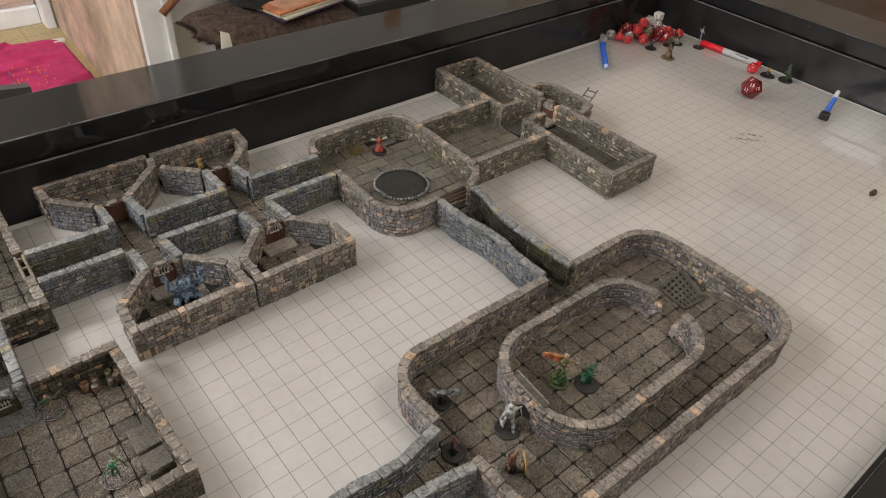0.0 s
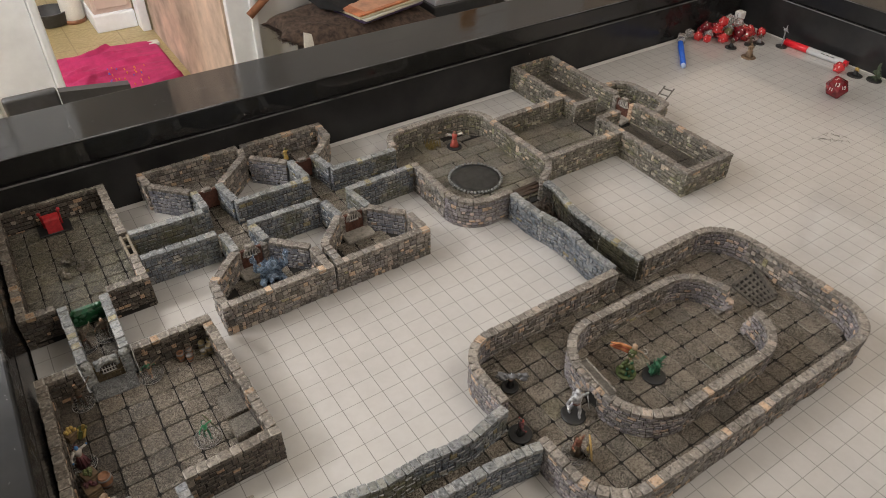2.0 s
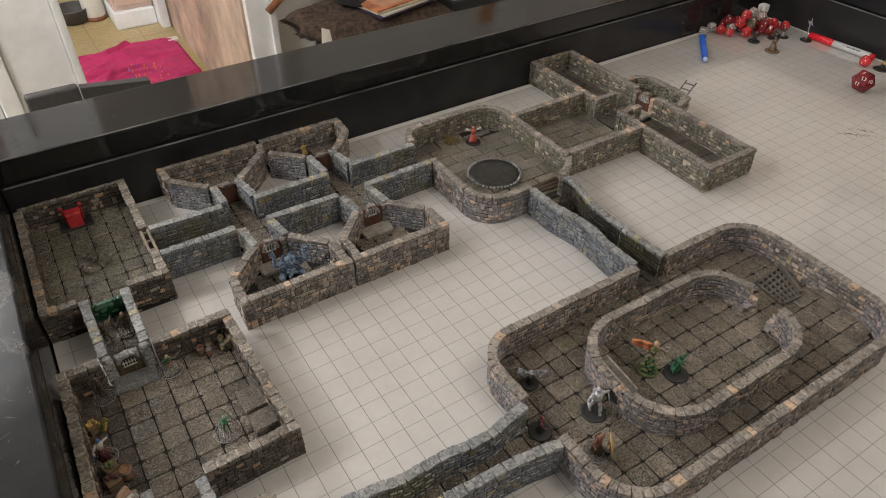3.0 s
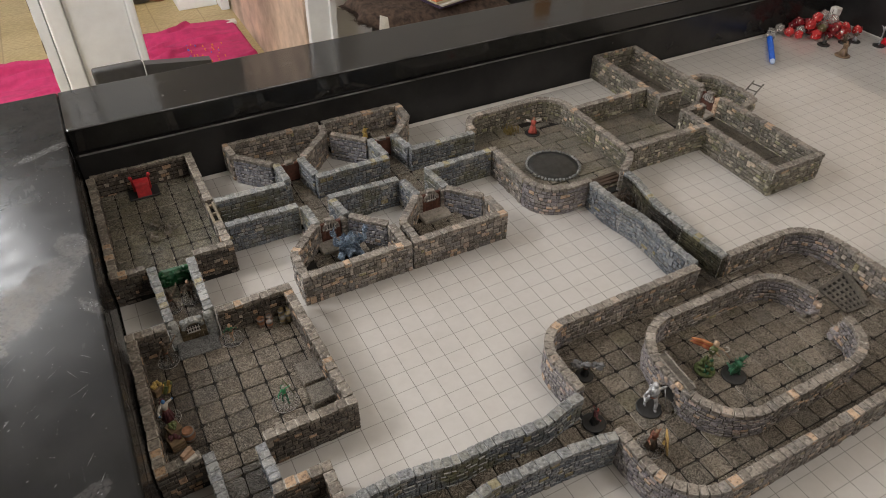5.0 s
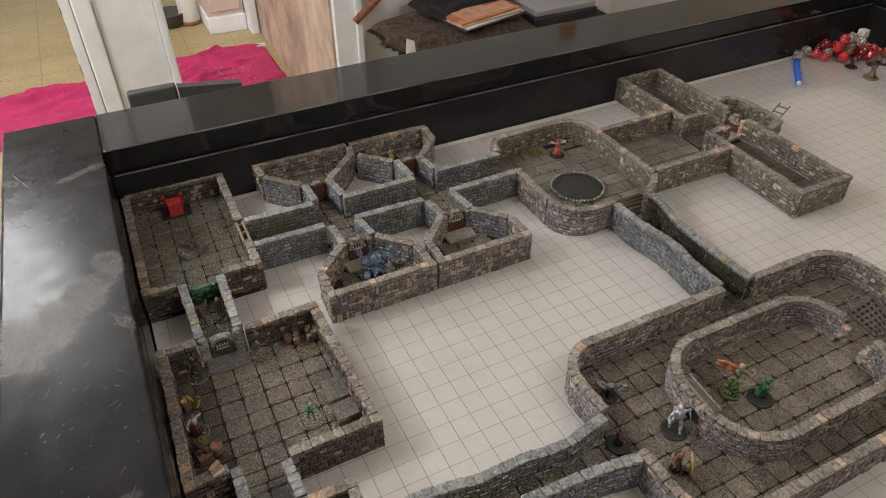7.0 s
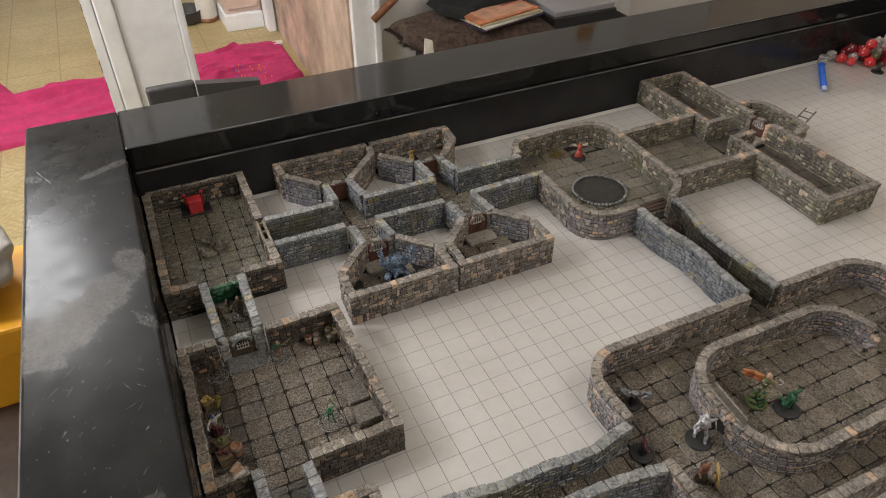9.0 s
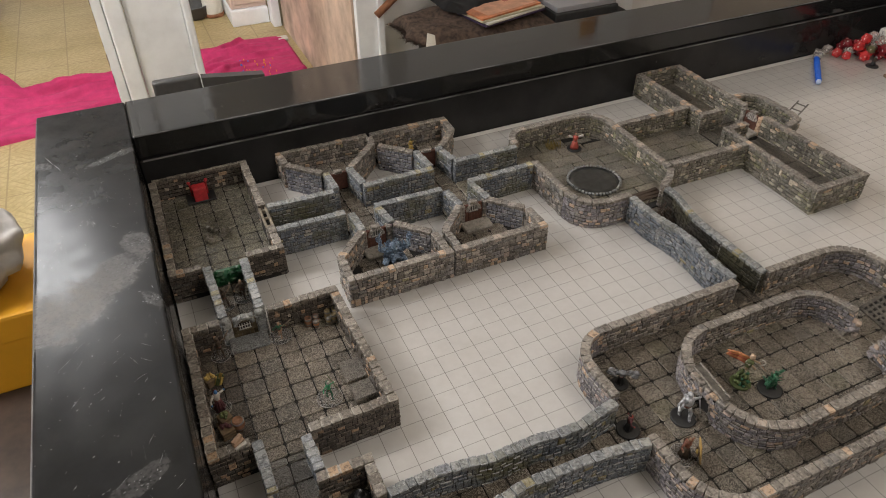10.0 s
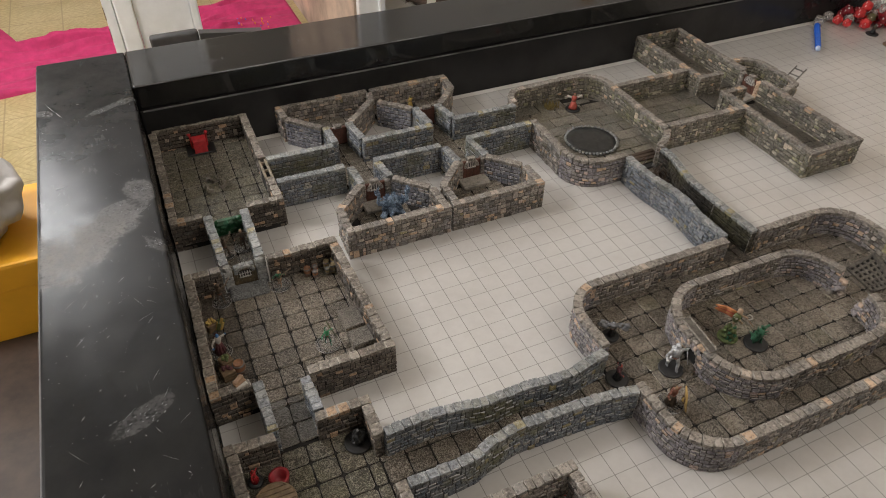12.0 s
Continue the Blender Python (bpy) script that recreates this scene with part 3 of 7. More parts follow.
def lone_mesh(k, style):
    """A chamfered stone of unit length and height, standing proud of the core towards -y."""
    rng = random.Random(60 + k)
    front = [(-0.44, -0.41), (0.44, -0.41), (0.44, 0.40), (-0.44, 0.40)]
    verts = [(-0.5, 0, -0.5), (0.5, 0, -0.5), (0.5, 0, 0.5), (-0.5, 0, 0.5)]
    verts += [(x + rng.uniform(-0.03, 0.03), -0.042 + rng.uniform(-0.014, 0.014), z + rng.uniform(-0.04, 0.04)) for x, z in front]
    faces = [(0, 1, 5, 4), (1, 2, 6, 5), (2, 3, 7, 6), (3, 0, 4, 7), (4, 5, 6, 7)]
    me = bpy.data.meshes.new("stone")
    me.from_pydata([tuple(c * IN for c in v) for v in verts], [], faces)
    me.materials.append(SINGLE[style])
    me.materials.append(RIDGE[style])
    me.polygons.foreach_set("material_index", [0, 0, 1 if k % 3 == 0 else 0, 0, 0])
    return me


LONE = {style: [lone_mesh(k, style) for k in range(8)] for style in SINGLE}


def wall_piece(pts, style, where, z0=0.0, top=TOP, thick=0.38, rows=7):
    """One cast wall piece: a dark core, coursed stones on all faces and a row of cap stones."""
    rng = wall_rng
    tr = Track(pts)
    L = tr.length
    mid = tr.at(L / 2)
    base = (mid.x, mid.y, z0)
    thing = tagged(holder("terrain_section", *base), WALL_LABEL[style] + " " + where, "dungeon terrain", "dungeon wall pieces", "thing")
    steps = max(2, int(L / 0.3) if len(pts) > 2 else 2)
    half, ztop = thick / 2, top - CAP_H
    cv, cf = [], []
    for i in range(steps + 1):
        s = L * i / steps
        s = min(max(s, 0.03), L - 0.03)
        p, n = tr.at(s), tr.side(s)
        for w, z in ((-1, z0), (1, z0), (1, ztop), (-1, ztop)):
            q = p + n * (w * (half - 0.05))
            cv.append((q.x, q.y, z))
    for i in range(steps):
        a, b = 4 * i, 4 * i + 4
        cf += [(a + k, a + (k + 1) % 4, b + (k + 1) % 4, b + k) for k in range(4)]
    cf += [(3, 2, 1, 0), tuple(range(4 * steps, 4 * steps + 4))]
    solid("core", cv, cf, M_CORE if style in ("blackened", "dark") else M_JOINT, thing, base)
    bv, bf, bm_index = [], [], []
    widths = (0.22, 0.27, 0.32, 0.36) if style in ("violet", "brick") else (0.18, 0.25, 0.3, 0.36, 0.46)
    single = mid.y < -1.0 and mid.x < 14.5 and not (mid.y < -9 and mid.x < 4)

    def lone_stone(a, b, c, d, out):
        """A stone as an object of its own, scaled from a shared block."""
        ctr, o = (a + b + c + d) / 4, (out[0] + out[1]).normalized()
        ob = new("stone", rng.choice(LONE[style]))
        ob.parent = thing
        ob.location = (ctr - Vector(base)) * IN
        ob.rotation_euler = (0, 0, math.atan2(o.x, -o.y))
        ob.scale = ((b - a).length, 1.0 + rng.uniform(-0.25, 0.4), (d - a).length)

    def stone_block(a, b, c, d, out, proud):
        """a b c d: the corners of a stone's back; out: the way out for each pair."""
        if single:
            return lone_stone(a, b, c, d, out)
        k = len(bv)
        ctr = (a + b + c + d) / 4
        bv.extend([a, b, c, d])
        for q, o in ((a, out[0]), (b, out[1]), (c, out[1]), (d, out[0])):
            inset = (ctr - q)
            inset = inset.normalized() * min(0.024, inset.length * 0.2)
            bv.append(q + inset + o * (proud + rng.uniform(-0.012, 0.012)) + Vector((0, 0, rng.uniform(-0.012, 0.012))))
        bf.extend([(k, k + 1, k + 5, k + 4), (k + 1, k + 2, k + 6, k + 5), (k + 2, k + 3, k + 7, k + 6), (k + 3, k, k + 4, k + 7), (k + 4, k + 5, k + 6, k + 7)])
        bm_index.extend([0, 0, 1 if rng.random() < 0.35 else 0, 0, 0])

    for sign in (1, -1):
        share = [rng.uniform(0.8, 1.22) for _ in range(rows)]
        levels = [z0 + (ztop - z0) * sum(share[:r]) / sum(share) for r in range(rows + 1)]
        taken = []
        for r in range(rows):
            blocked, taken = taken, []
            s = -rng.uniform(0, 0.25)
            while s < L - 0.02:
                w = rng.choice(widths) * rng.uniform(0.88, 1.14)
                s0, s1 = max(0.0, s), min(L, s + w)
                jump = [hi for lo, hi in blocked if lo - 0.07 <= s0 < hi]
                if jump:
                    s = jump[0]
                    continue
                s1 = min([s1] + [lo for lo, hi in blocked if s0 < lo < s1])
                if L - s1 < 0.1:
                    s1 = L
                if s1 - s0 > 0.07:
                    tall = r < rows - 1 and style not in ("brick", "violet") and rng.random() < 0.08 and 0.15 < s1 - s0 < 0.36 and not any(lo < s1 and hi > s0 for lo, hi in blocked)
                    if tall:
                        taken.append((s0, s1))
                    g = 0.012
                    e0, e1 = s0 + (g if s0 > 0 else 0), s1 - (g if s1 < L else 0)
                    zz0, zz1 = levels[r] + g + rng.uniform(0, 0.03), levels[r + (2 if tall else 1)] - g - rng.uniform(0, 0.03)
                    n0, n1 = tr.side(e0) * sign, tr.side(e1) * sign
                    p0, p1 = tr.at(e0) + n0 * (half - 0.05), tr.at(e1) + n1 * (half - 0.05)
                    pr = 0.045 + rng.uniform(-0.022, 0.034)
                    stone_block(Vector((*p0, zz0)), Vector((*p1, zz0)), Vector((*p1, zz1)), Vector((*p0, zz1)), (Vector((*n0, 0)), Vector((*n1, 0))), pr)
                s = s1 if s1 > s else s + w
    for s, way in ((0.0, -1), (L, 1)):
        p, n = tr.at(s), tr.side(s)
        d = Vector((n.y, -n.x)) * way
        for r in range(rows):
            zh = (ztop - z0) / rows
            zz0, zz1 = z0 + r * zh + 0.015, z0 + (r + 1) * zh - 0.015
            cut = rng.choice((-0.08, 0.0, 0.1))
            for w0, w1 in ((-half + 0.02, cut - 0.01), (cut + 0.01, half - 0.02)):
                a, b = p + n * w0 - d * 0.03, p + n * w1 - d * 0.03
                o = Vector((*d, 0))
                stone_block(Vector((*a, zz0)), Vector((*b, zz0)), Vector((*b, zz1)), Vector((*a, zz1)), (o, o), 0.045)
    if bv:
        me_ob = solid("stonework", bv, bf, FACE[style], thing, base)
        me_ob.data.materials.append(RIDGE[style])
        me_ob.data.polygons.foreach_set("material_index", bm_index)
        tagged(me_ob, kind="stuff")
    if style != "dark" and rng.random() < 0.4:
        sv, sf = [], []
        p, n = tr.at(L - 0.01), tr.side(L - 0.05)
        d = Vector((n.y, -n.x)) * 0.012
        for sign in (-1, 1):
            for q in range(9):
                za, zb = z0 + (ztop - z0) * q / 9 + rng.uniform(0, 0.05), z0 + (ztop - z0) * (q + 1) / 9 - rng.uniform(0, 0.08)
                out = n * sign * (half - 0.012 + rng.uniform(0, 0.02))
                m0 = len(sv)
                for zz in (za, zb):
                    for e, o in ((-1, 0), (1, 0), (1, 1), (-1, 1)):
                        w = p + d * e * rng.uniform(0.7, 1.4) + out * (1 if o else 0.86)
                        sv.append((w.x, w.y, zz))
                sf += [(m0, m0 + 1, m0 + 5, m0 + 4), (m0 + 1, m0 + 2, m0 + 6, m0 + 5), (m0 + 2, m0 + 3, m0 + 7, m0 + 6), (m0 + 3, m0, m0 + 4, m0 + 7), (m0 + 4, m0 + 5, m0 + 6, m0 + 7), (m0 + 3, m0 + 2, m0 + 1, m0)]
        solid("chipped_seam", sv, sf, M_PALERIDGE, thing, base)
    s = 0.0
    while s < L - 0.05:
        w = rng.uniform(0.32, 0.48)
        if L - s - w < 0.22:
            w = L - s
        p, n = tr.at(s + w / 2), tr.side(s + w / 2)
        ob = new("capstone", rng.choice(CAPS[style]))
        ob.parent = thing
        ob.location = Vector((p.x - base[0], p.y - base[1], ztop - z0)) * IN
        ob.rotation_euler = (rng.uniform(-0.03, 0.03), rng.uniform(-0.03, 0.03), math.atan2(-n.x, n.y) + rng.uniform(-0.03, 0.03))
        ob.scale = (w - 0.022, thick + rng.uniform(0.02, 0.07), CAP_H * rng.uniform(0.9, 1.08))
        s += w
    return thing


def wall(pts, style, where, unit=4.2, **kw):
    """A run of wall, cut into cast pieces with a hairline seam between them."""
    tr = Track(pts)
    n = max(1, round(tr.length / unit))
    for k in range(n):
        a, b = tr.length * k / n, tr.length * (k + 1) / n
        a, b = a + (0.012 if k else 0), b - (0.012 if k < n - 1 else 0)
        inner = [tuple(p) for p, s in zip(tr.p, tr.s) if a + 0.05 < s < b - 0.05]
        wall_piece([tuple(tr.at(a)), *inner, tuple(tr.at(b))], style, where, **kw)


FLOOR_TOP = 0.34
TILES = [tile_mesh(k, "flagstone", M_TILE, rim=M_TILERIM) for k in range(8)]
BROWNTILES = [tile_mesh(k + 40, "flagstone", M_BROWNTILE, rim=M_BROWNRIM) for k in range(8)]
DARKSLABS = [tile_mesh(k + 60, "slab", M_DARKSLAB, 0.06) for k in range(6)]
SLABS = [tile_mesh(k + 20, "slab", M_SLAB, 0.06) for k in range(6)]
MOSSDIMTILES = [tile_mesh(k + 100, "flagstone", M_MOSSDIMTILE, rim=M_TILERIM) for k in range(8)]
SMOOTHTILES = [tile_mesh(k + 120, "flagstone", M_SMOOTHTILE, rim=M_TILERIM) for k in range(6)]
floor_rng = random.Random(9)


def inside(x, y, poly):
    hit = False
    for (x0, y0), (x1, y1) in zip(poly, poly[1:] + poly[:1]):
        if (y0 > y) != (y1 > y) and x < (x1 - x0) * (y - y0) / (y1 - y0) + x0:
            hit = not hit
    return hit


def span_at(x, y, poly):
    """The stretch of the upright line through x that holds y and lies inside the outline."""
    cuts = sorted(y0 + (y1 - y0) * (x - x0) / (x1 - x0) for (x0, y0), (x1, y1) in zip(poly, poly[1:] + poly[:1]) if (x0 > x) != (x1 > x))
    for lo, hi in zip(cuts[::2], cuts[1::2]):
        if lo <= y <= hi:
            return lo, hi
    return None


def paved(where, poly, step=(1.0, 1.0), shift=(0.0, 0.0), slabs=False, stagger=0.0, holes=(), z=FLOOR_TOP, turn=0.0, meshes=None):
    """A raised dungeon floor: a dark bed and a flagstone for each square."""
    rng = floor_rng
    xs, ys = [p[0] for p in poly], [p[1] for p in poly]
    base = ((min(xs) + max(xs)) / 2, (min(ys) + max(ys)) / 2, 0)
    thing = tagged(holder("terrain_paving", *base), "miniature flagstone floor " + where, "dungeon terrain", "dungeon paving pieces", "thing")
    n = len(poly)
    solid("floor_bed", [(x, y, 0.002) for x, y in poly] + [(x, y, z - 0.05) for x, y in poly],
          [tuple(reversed(range(n))), tuple(range(n, 2 * n))] + [(i, (i + 1) % n, n + (i + 1) % n, n + i) for i in range(n)], M_CORE, thing, base)
    j, y = 0, min(ys) + shift[1]
    while y < max(ys):
        x = min(xs) + shift[0] - (stagger * step[0] if j % 2 else 0)
        while x < max(xs):
            cx, cy = x + step[0] / 2, y + step[1] / 2
            x0, x1 = max(x, min(xs)), min(x + step[0], max(xs))
            y0, y1 = max(y, min(ys)), min(y + step[1], max(ys))
            if x1 - x0 > 0.2 and y1 - y0 > 0.2:
                cx, cy = (x0 + x1) / 2, (y0 + y1) / 2
                if inside(cx, cy, poly):
                    for xx in (x0 + 0.1, cx, x1 - 0.1):
                        span = span_at(xx, cy, poly)
                        if span:
                            y0, y1 = max(y0, span[0]), min(y1, span[1])
                    cy = (y0 + y1) / 2
                if inside(cx, cy, poly) and y1 - y0 > 0.2:
                    ob = new("slab" if slabs else "flagstone", rng.choice(meshes or (SLABS if slabs else TILES)))
                    ob.parent = thing
                    ob.location = Vector((cx - base[0], cy - base[1], z)) * IN
                    ob.rotation_euler = (rng.uniform(-0.012, 0.012), rng.uniform(-0.012, 0.012), rng.uniform(-0.02, 0.02) + turn)
                    ob.scale = (x1 - x0 - rng.uniform(0.025, 0.05), y1 - y0 - rng.uniform(0.025, 0.05), 1)
            x += step[0]
        y += step[1]
        j += 1
    return thing


def rect(x0, y0, x1, y1):
    return [(x0, y0), (x1, y0), (x1, y1), (x0, y1)]


def rounded(x0, y0, x1, y1, r, n=6):
    return arc(x1 - r, y0 + r, r, -90, 0, n) + arc(x1 - r, y1 - r, r, 0, 90, n) + arc(x0 + r, y1 - r, r, 90, 180, n) + arc(x0 + r, y0 + r, r, 180, 270, n)


# the room with the red altar
W = "of the red altar room"
wall([(-8.45, 10.2), (-8.45, 19.4)], "dark", W)
wall([(-8.45, 19.65), (-2.78, 19.65)], "dark", W)
wall([(-3.0, 19.4), (-3.0, 14.3)], "dark", W)
wall([(-3.0, 12.15), (-3.0, 10.45)], "dark", W)
wall([(-2.78, 10.2), (-4.75, 10.2)], "dark", W)
wall([(-8.68, 10.2), (-7.05, 10.2)], "dark", W, z0=0.0)
# the room's weaker light is put into these darker, mossy tiles
paved("of the red altar room", rect(-8.3, 10.0, -2.85, 19.5), shift=(-0.25, 0.0), meshes=MOSSDIMTILES)
# the guarded passage south of it
W = "along the guarded passage"
wall([(-6.8, 10.1), (-6.7, 6.0)], "blue", W)
wall([(-4.95, 9.95), (-4.97, 6.0)], "blue", W)
paved("of the guarded passage", rect(-6.7, 5.61, -5.0, 9.99), (0.85, 0.876))
# the large western room
W = "of the large western room"
wall([(-8.4, 5.5), (-8.5, -1.3)], "dark", W)
wall([(-8.62, 5.75), (-6.95, 5.75)], "dark", W)
wall([(-4.7, 5.75), (-1.2, 5.78)], "dark", W)
wall([(-1.42, 5.5), (-1.2, -1.45)], "dark", W)
wall([(-0.97, -1.7), (-4.75, -1.75)], "dark", W)
wall([(-8.72, -1.5), (-7.05, -1.4)], "dark", W)
paved("of the large western room", rect(-6.75, -1.6, -1.35, 5.6), (1.0, 0.98), (0.0, -0.34))
# the left rail's shade is put into the darker tiles of this strip
paved("along the west side with shade in its colour", rect(-8.3, -1.6, -6.76, 5.6), (0.77, 0.98), (0.0, -0.34), meshes=BROWNTILES)
# the passage and the lower rooms
W = "along the short south passage"
wall([(-6.8, -1.5), (-6.75, -3.95)], "blue", W)
wall([(-4.98, -2.0), (-4.9, -3.75)], "blue", W)
paved("of the short south passage", rect(-6.7, -4.08, -5.0, -1.61), (0.88, 0.99), (-0.03, -0.87), meshes=SMOOTHTILES)
W = "of the lower chamber"
wall([(-5.1, -4.05), (-2.9, -4.05)], "dark", W)
wall([(-3.13, -4.3), (-3.15, -5.75)], "dark", W)
wall([(-8.65, -4.2), (-6.75, -4.3)], "dark", W)
wall([(-8.4, -4.45), (-8.3, -12.5)], "dark", W)
wall([(-3.1, -7.85), (-3.1, -12.5)], "dark", W)
paved("of the lower chamber", rect(-8.25, -12.4, -3.22, -4.1), (1.0, 1.0), (-0.48, -0.56), meshes=MOSSDIMTILES)
W = "along the winding corridor"
NORTH_BEND = [(-2.9, -5.72), (-0.9, -5.66), (0.2, -5.8), (1.3, -6.0), (3.1, -5.95), (4.2, -6.1), (5.2, -6.12), (6.2, -5.9), (7.1, -5.75)]
SOUTH_BEND = [(-2.85, -8.05), (-0.8, -8.05), (-0.1, -7.98), (0.6, -7.72), (1.9, -7.5), (3.2, -7.55), (5.15, -7.62), (6.3, -7.75), (7.2, -7.92)]
wall(NORTH_BEND, "blue", W, 2.6)
wall(SOUTH_BEND, "blue", W, 2.6)
paved("of the winding corridor", [(-3.2, -8.0)] + SOUTH_BEND + list(reversed(NORTH_BEND)) + [(-3.2, -5.8)])
W = "of the small southern room"
wall([(-2.85, -9.85), (3.02, -9.8)], "brown", W)
wall([(2.8, -10.05), (2.85, -14)], "brown", W)
paved("of the small southern room", rect(-2.9, -14, 2.7, -9.9))
# the four cells and the cross corridors
W = "of a six-sided cell"
wall([(-0.55, 6.08), (5.24, 6.09)], "brown", W)
wall([(-0.36, 6.3), (-0.32, 7.9), (1.4, 9.65)], "brown", W, 3.5)
wall([(3.3, 9.6), (4.85, 8.0)], "brick", W, 3.5)
wall([(4.95, 7.85), (4.98, 6.33)], "brown", W, 3.5)
wall([(5.36, 6.08), (10.98, 6.06)], "brown", W)
wall([(5.65, 6.33), (5.62, 7.85), (7.3, 9.6)], "brown", W, 3.5)
wall([(9.1, 9.5), (10.6, 7.88)], "brick", W, 3.5)
wall([(10.72, 7.7), (10.75, 6.3)], "brown", W, 3.5)
wall([(-0.95, 19.6), (5.2, 19.42)], "brown", W)
wall([(5.4, 19.42), (10.95, 19.5)], "brown", W)
wall([(-0.72, 19.3), (-0.65, 18.2)], "brown", W, 3.5)
wall([(-0.6, 18.03), (1.15, 16.2)], "brick", W, 3.5)
wall([(5.25, 19.15), (5.15, 18.3), (3.0, 16.15)], "brown", W, 3.5)
wall([(5.45, 17.95), (7.15, 16.25)], "brick", W, 3.5)
wall([(10.7, 19.25), (10.65, 17.8), (9.1, 16.1)], "brown", W, 3.5)
paved("of a cell", [(-0.2, 6.4), (4.9, 6.4), (4.9, 7.9), (3.2, 9.7), (1.5, 9.7), (-0.2, 7.9)])
paved("of a cell", [(5.7, 6.4), (10.6, 6.4), (10.6, 7.8), (9.0, 9.6), (7.4, 9.6), (5.7, 7.8)])
paved("of a cell", [(-0.6, 19.4), (-0.5, 18.1), (1.2, 16.3), (2.9, 16.3), (5.0, 18.3), (5.1, 19.3)])
paved("of a cell", [(5.5, 19.3), (5.5, 18.0), (7.2, 16.3), (9.0, 16.3), (10.5, 17.9), (10.6, 19.4)])
W = "along the cross corridors"
wall([(-2.75, 14.12), (1.2, 13.95)], "blue", W)
wall([(3.0, 13.85), (7.55, 13.85)], "blue", W)
wall([(9.1, 14.05), (13.5, 14.0)], "blue", W)
wall([(-2.75, 11.72), (1.15, 11.68)], "blue", W)
wall([(2.9, 11.62), (7.1, 11.55)], "blue", W)
wall([(8.9, 11.65), (13.35, 11.75)], "blue", W)
for a, b in (((1.42, 11.45), (1.5, 9.7)), ((2.98, 11.38), (3.2, 9.75)), ((7.22, 11.3), (7.38, 9.6)), ((8.92, 11.4), (9.15, 9.6)), ((1.35, 16.1), (1.42, 14.2)), ((2.82, 16.1), (3.08, 14.1)), ((7.35, 16.2), (7.5, 14.1)), ((8.85, 16.1), (9.15, 14.3))):
    wall([a, b], "blue", W)
paved("of the cross corridors", [(-3.0, 11.8), (1.6, 11.8), (1.6, 9.8), (3.1, 9.8), (3.1, 11.8), (7.3, 11.7), (7.4, 9.8), (9.0, 9.8), (9.0, 11.7), (13.4, 11.8), (13.4, 13.9), (9.0, 13.9), (9.0, 16.1), (7.5, 16.1), (7.4, 13.7), (3.0, 13.7), (2.9, 16.1), (1.5, 16.1), (1.4, 13.8), (-3.0, 14.0)])
# the pool room
W = "of the pool room"
wall([(13.65, 14.3)] + arc(15.0, 14.5, 1.35, 180, 90) + arc(19.3, 14.25, 1.65, 90, 0) + [(20.92, 7.9)], "olive", W)
wall([(13.62, 11.95), (13.62, 8.3)], "brown", W)
wall(arc(15.4, 8.2, 1.78, 180, 270) + [(16.9, 6.42)], "violet", W)
wall([(20.9, 7.75), (20.2, 7.0), (19.25, 6.35)], "brown", W)
paved("of the pool room", [(13.7, 8.2), (15.2, 6.6), (19.4, 6.4), (20.8, 7.6), (20.8, 14.3), (19.3, 15.7), (15.0, 15.7), (13.7, 14.5)], (2.0, 1.0), (0.3, 0.2), True, 0.5)
# the eastern rooms
W = "of the eastern rooms"
wall([(21.2, 13.65), (27.2, 13.75)], "olive", W)
wall([(21.2, 8.1), (27.3, 8.05)], "olive", W)
wall([(27.45, 12.65), (27.45, 19.5)], "olive", W)
wall([(27.22, 19.75), (31.38, 19.75)], "olive", W)
wall([(31.15, 19.5), (31.1, 12.1)], "olive", W)
wall([(27.22, 12.4), (29.3, 12.4)], "olive", W)
wall([(27.5, 9.85), (27.3, 2.5)], "olive", W)
wall([(27.3, 10.1), (29.3, 10.1)], "olive", W)
wall([(27.08, 2.27), (31.35, 2.27)], "olive", W)
wall([(31.1, 2.52), (31.05, 10.3)], "olive", W)
wall([(31.4, 13.6), (32.3, 13.55), (33.0, 12.9), (33.15, 12.2), (33.15, 9.8), (32.9, 9.1), (31.5, 8.75)], "olive", W, 3.0)
paved("of the brown eastern room", rect(21.15, 8.2, 27.4, 13.6), (1.5, 1.0), (0.2, 0.1), True, 0.5)
paved("of the north-eastern hall", rect(27.5, 10.2, 31.0, 19.6), (1.0, 2.0), (0, 0.4), True, meshes=DARKSLABS)
paved("of the long eastern hall", rect(27.4, 2.4, 31.0, 10.0), (1.0, 2.0), (0, 0.3), True, meshes=DARKSLABS)
paved("of the ladder alcove", [(31.25, 8.9), (32.8, 9.2), (33.0, 10), (33.0, 12.2), (32.2, 13.4), (31.25, 13.5)])
# the shaft
# the shaft; its dark inside is put into near-black wall and floor colours
W = "along the dark shaft"
wall([(19.25, 6.1), (19.25, 5.2), (18.9, 3.8), (18.68, 2.7), (18.7, 0.5), (18.78, -2.1)], "blackened", W, 2.8)
wall([(16.8, 6.15), (16.82, 4.6), (16.95, 3.6), (17.2, 2.4), (17.22, 1.4), (17.05, 0.2), (17.05, -1.85)], "blue", W, 2.8)
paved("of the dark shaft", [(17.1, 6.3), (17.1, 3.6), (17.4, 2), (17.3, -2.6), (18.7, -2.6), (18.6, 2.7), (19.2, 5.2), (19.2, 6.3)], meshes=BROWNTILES)
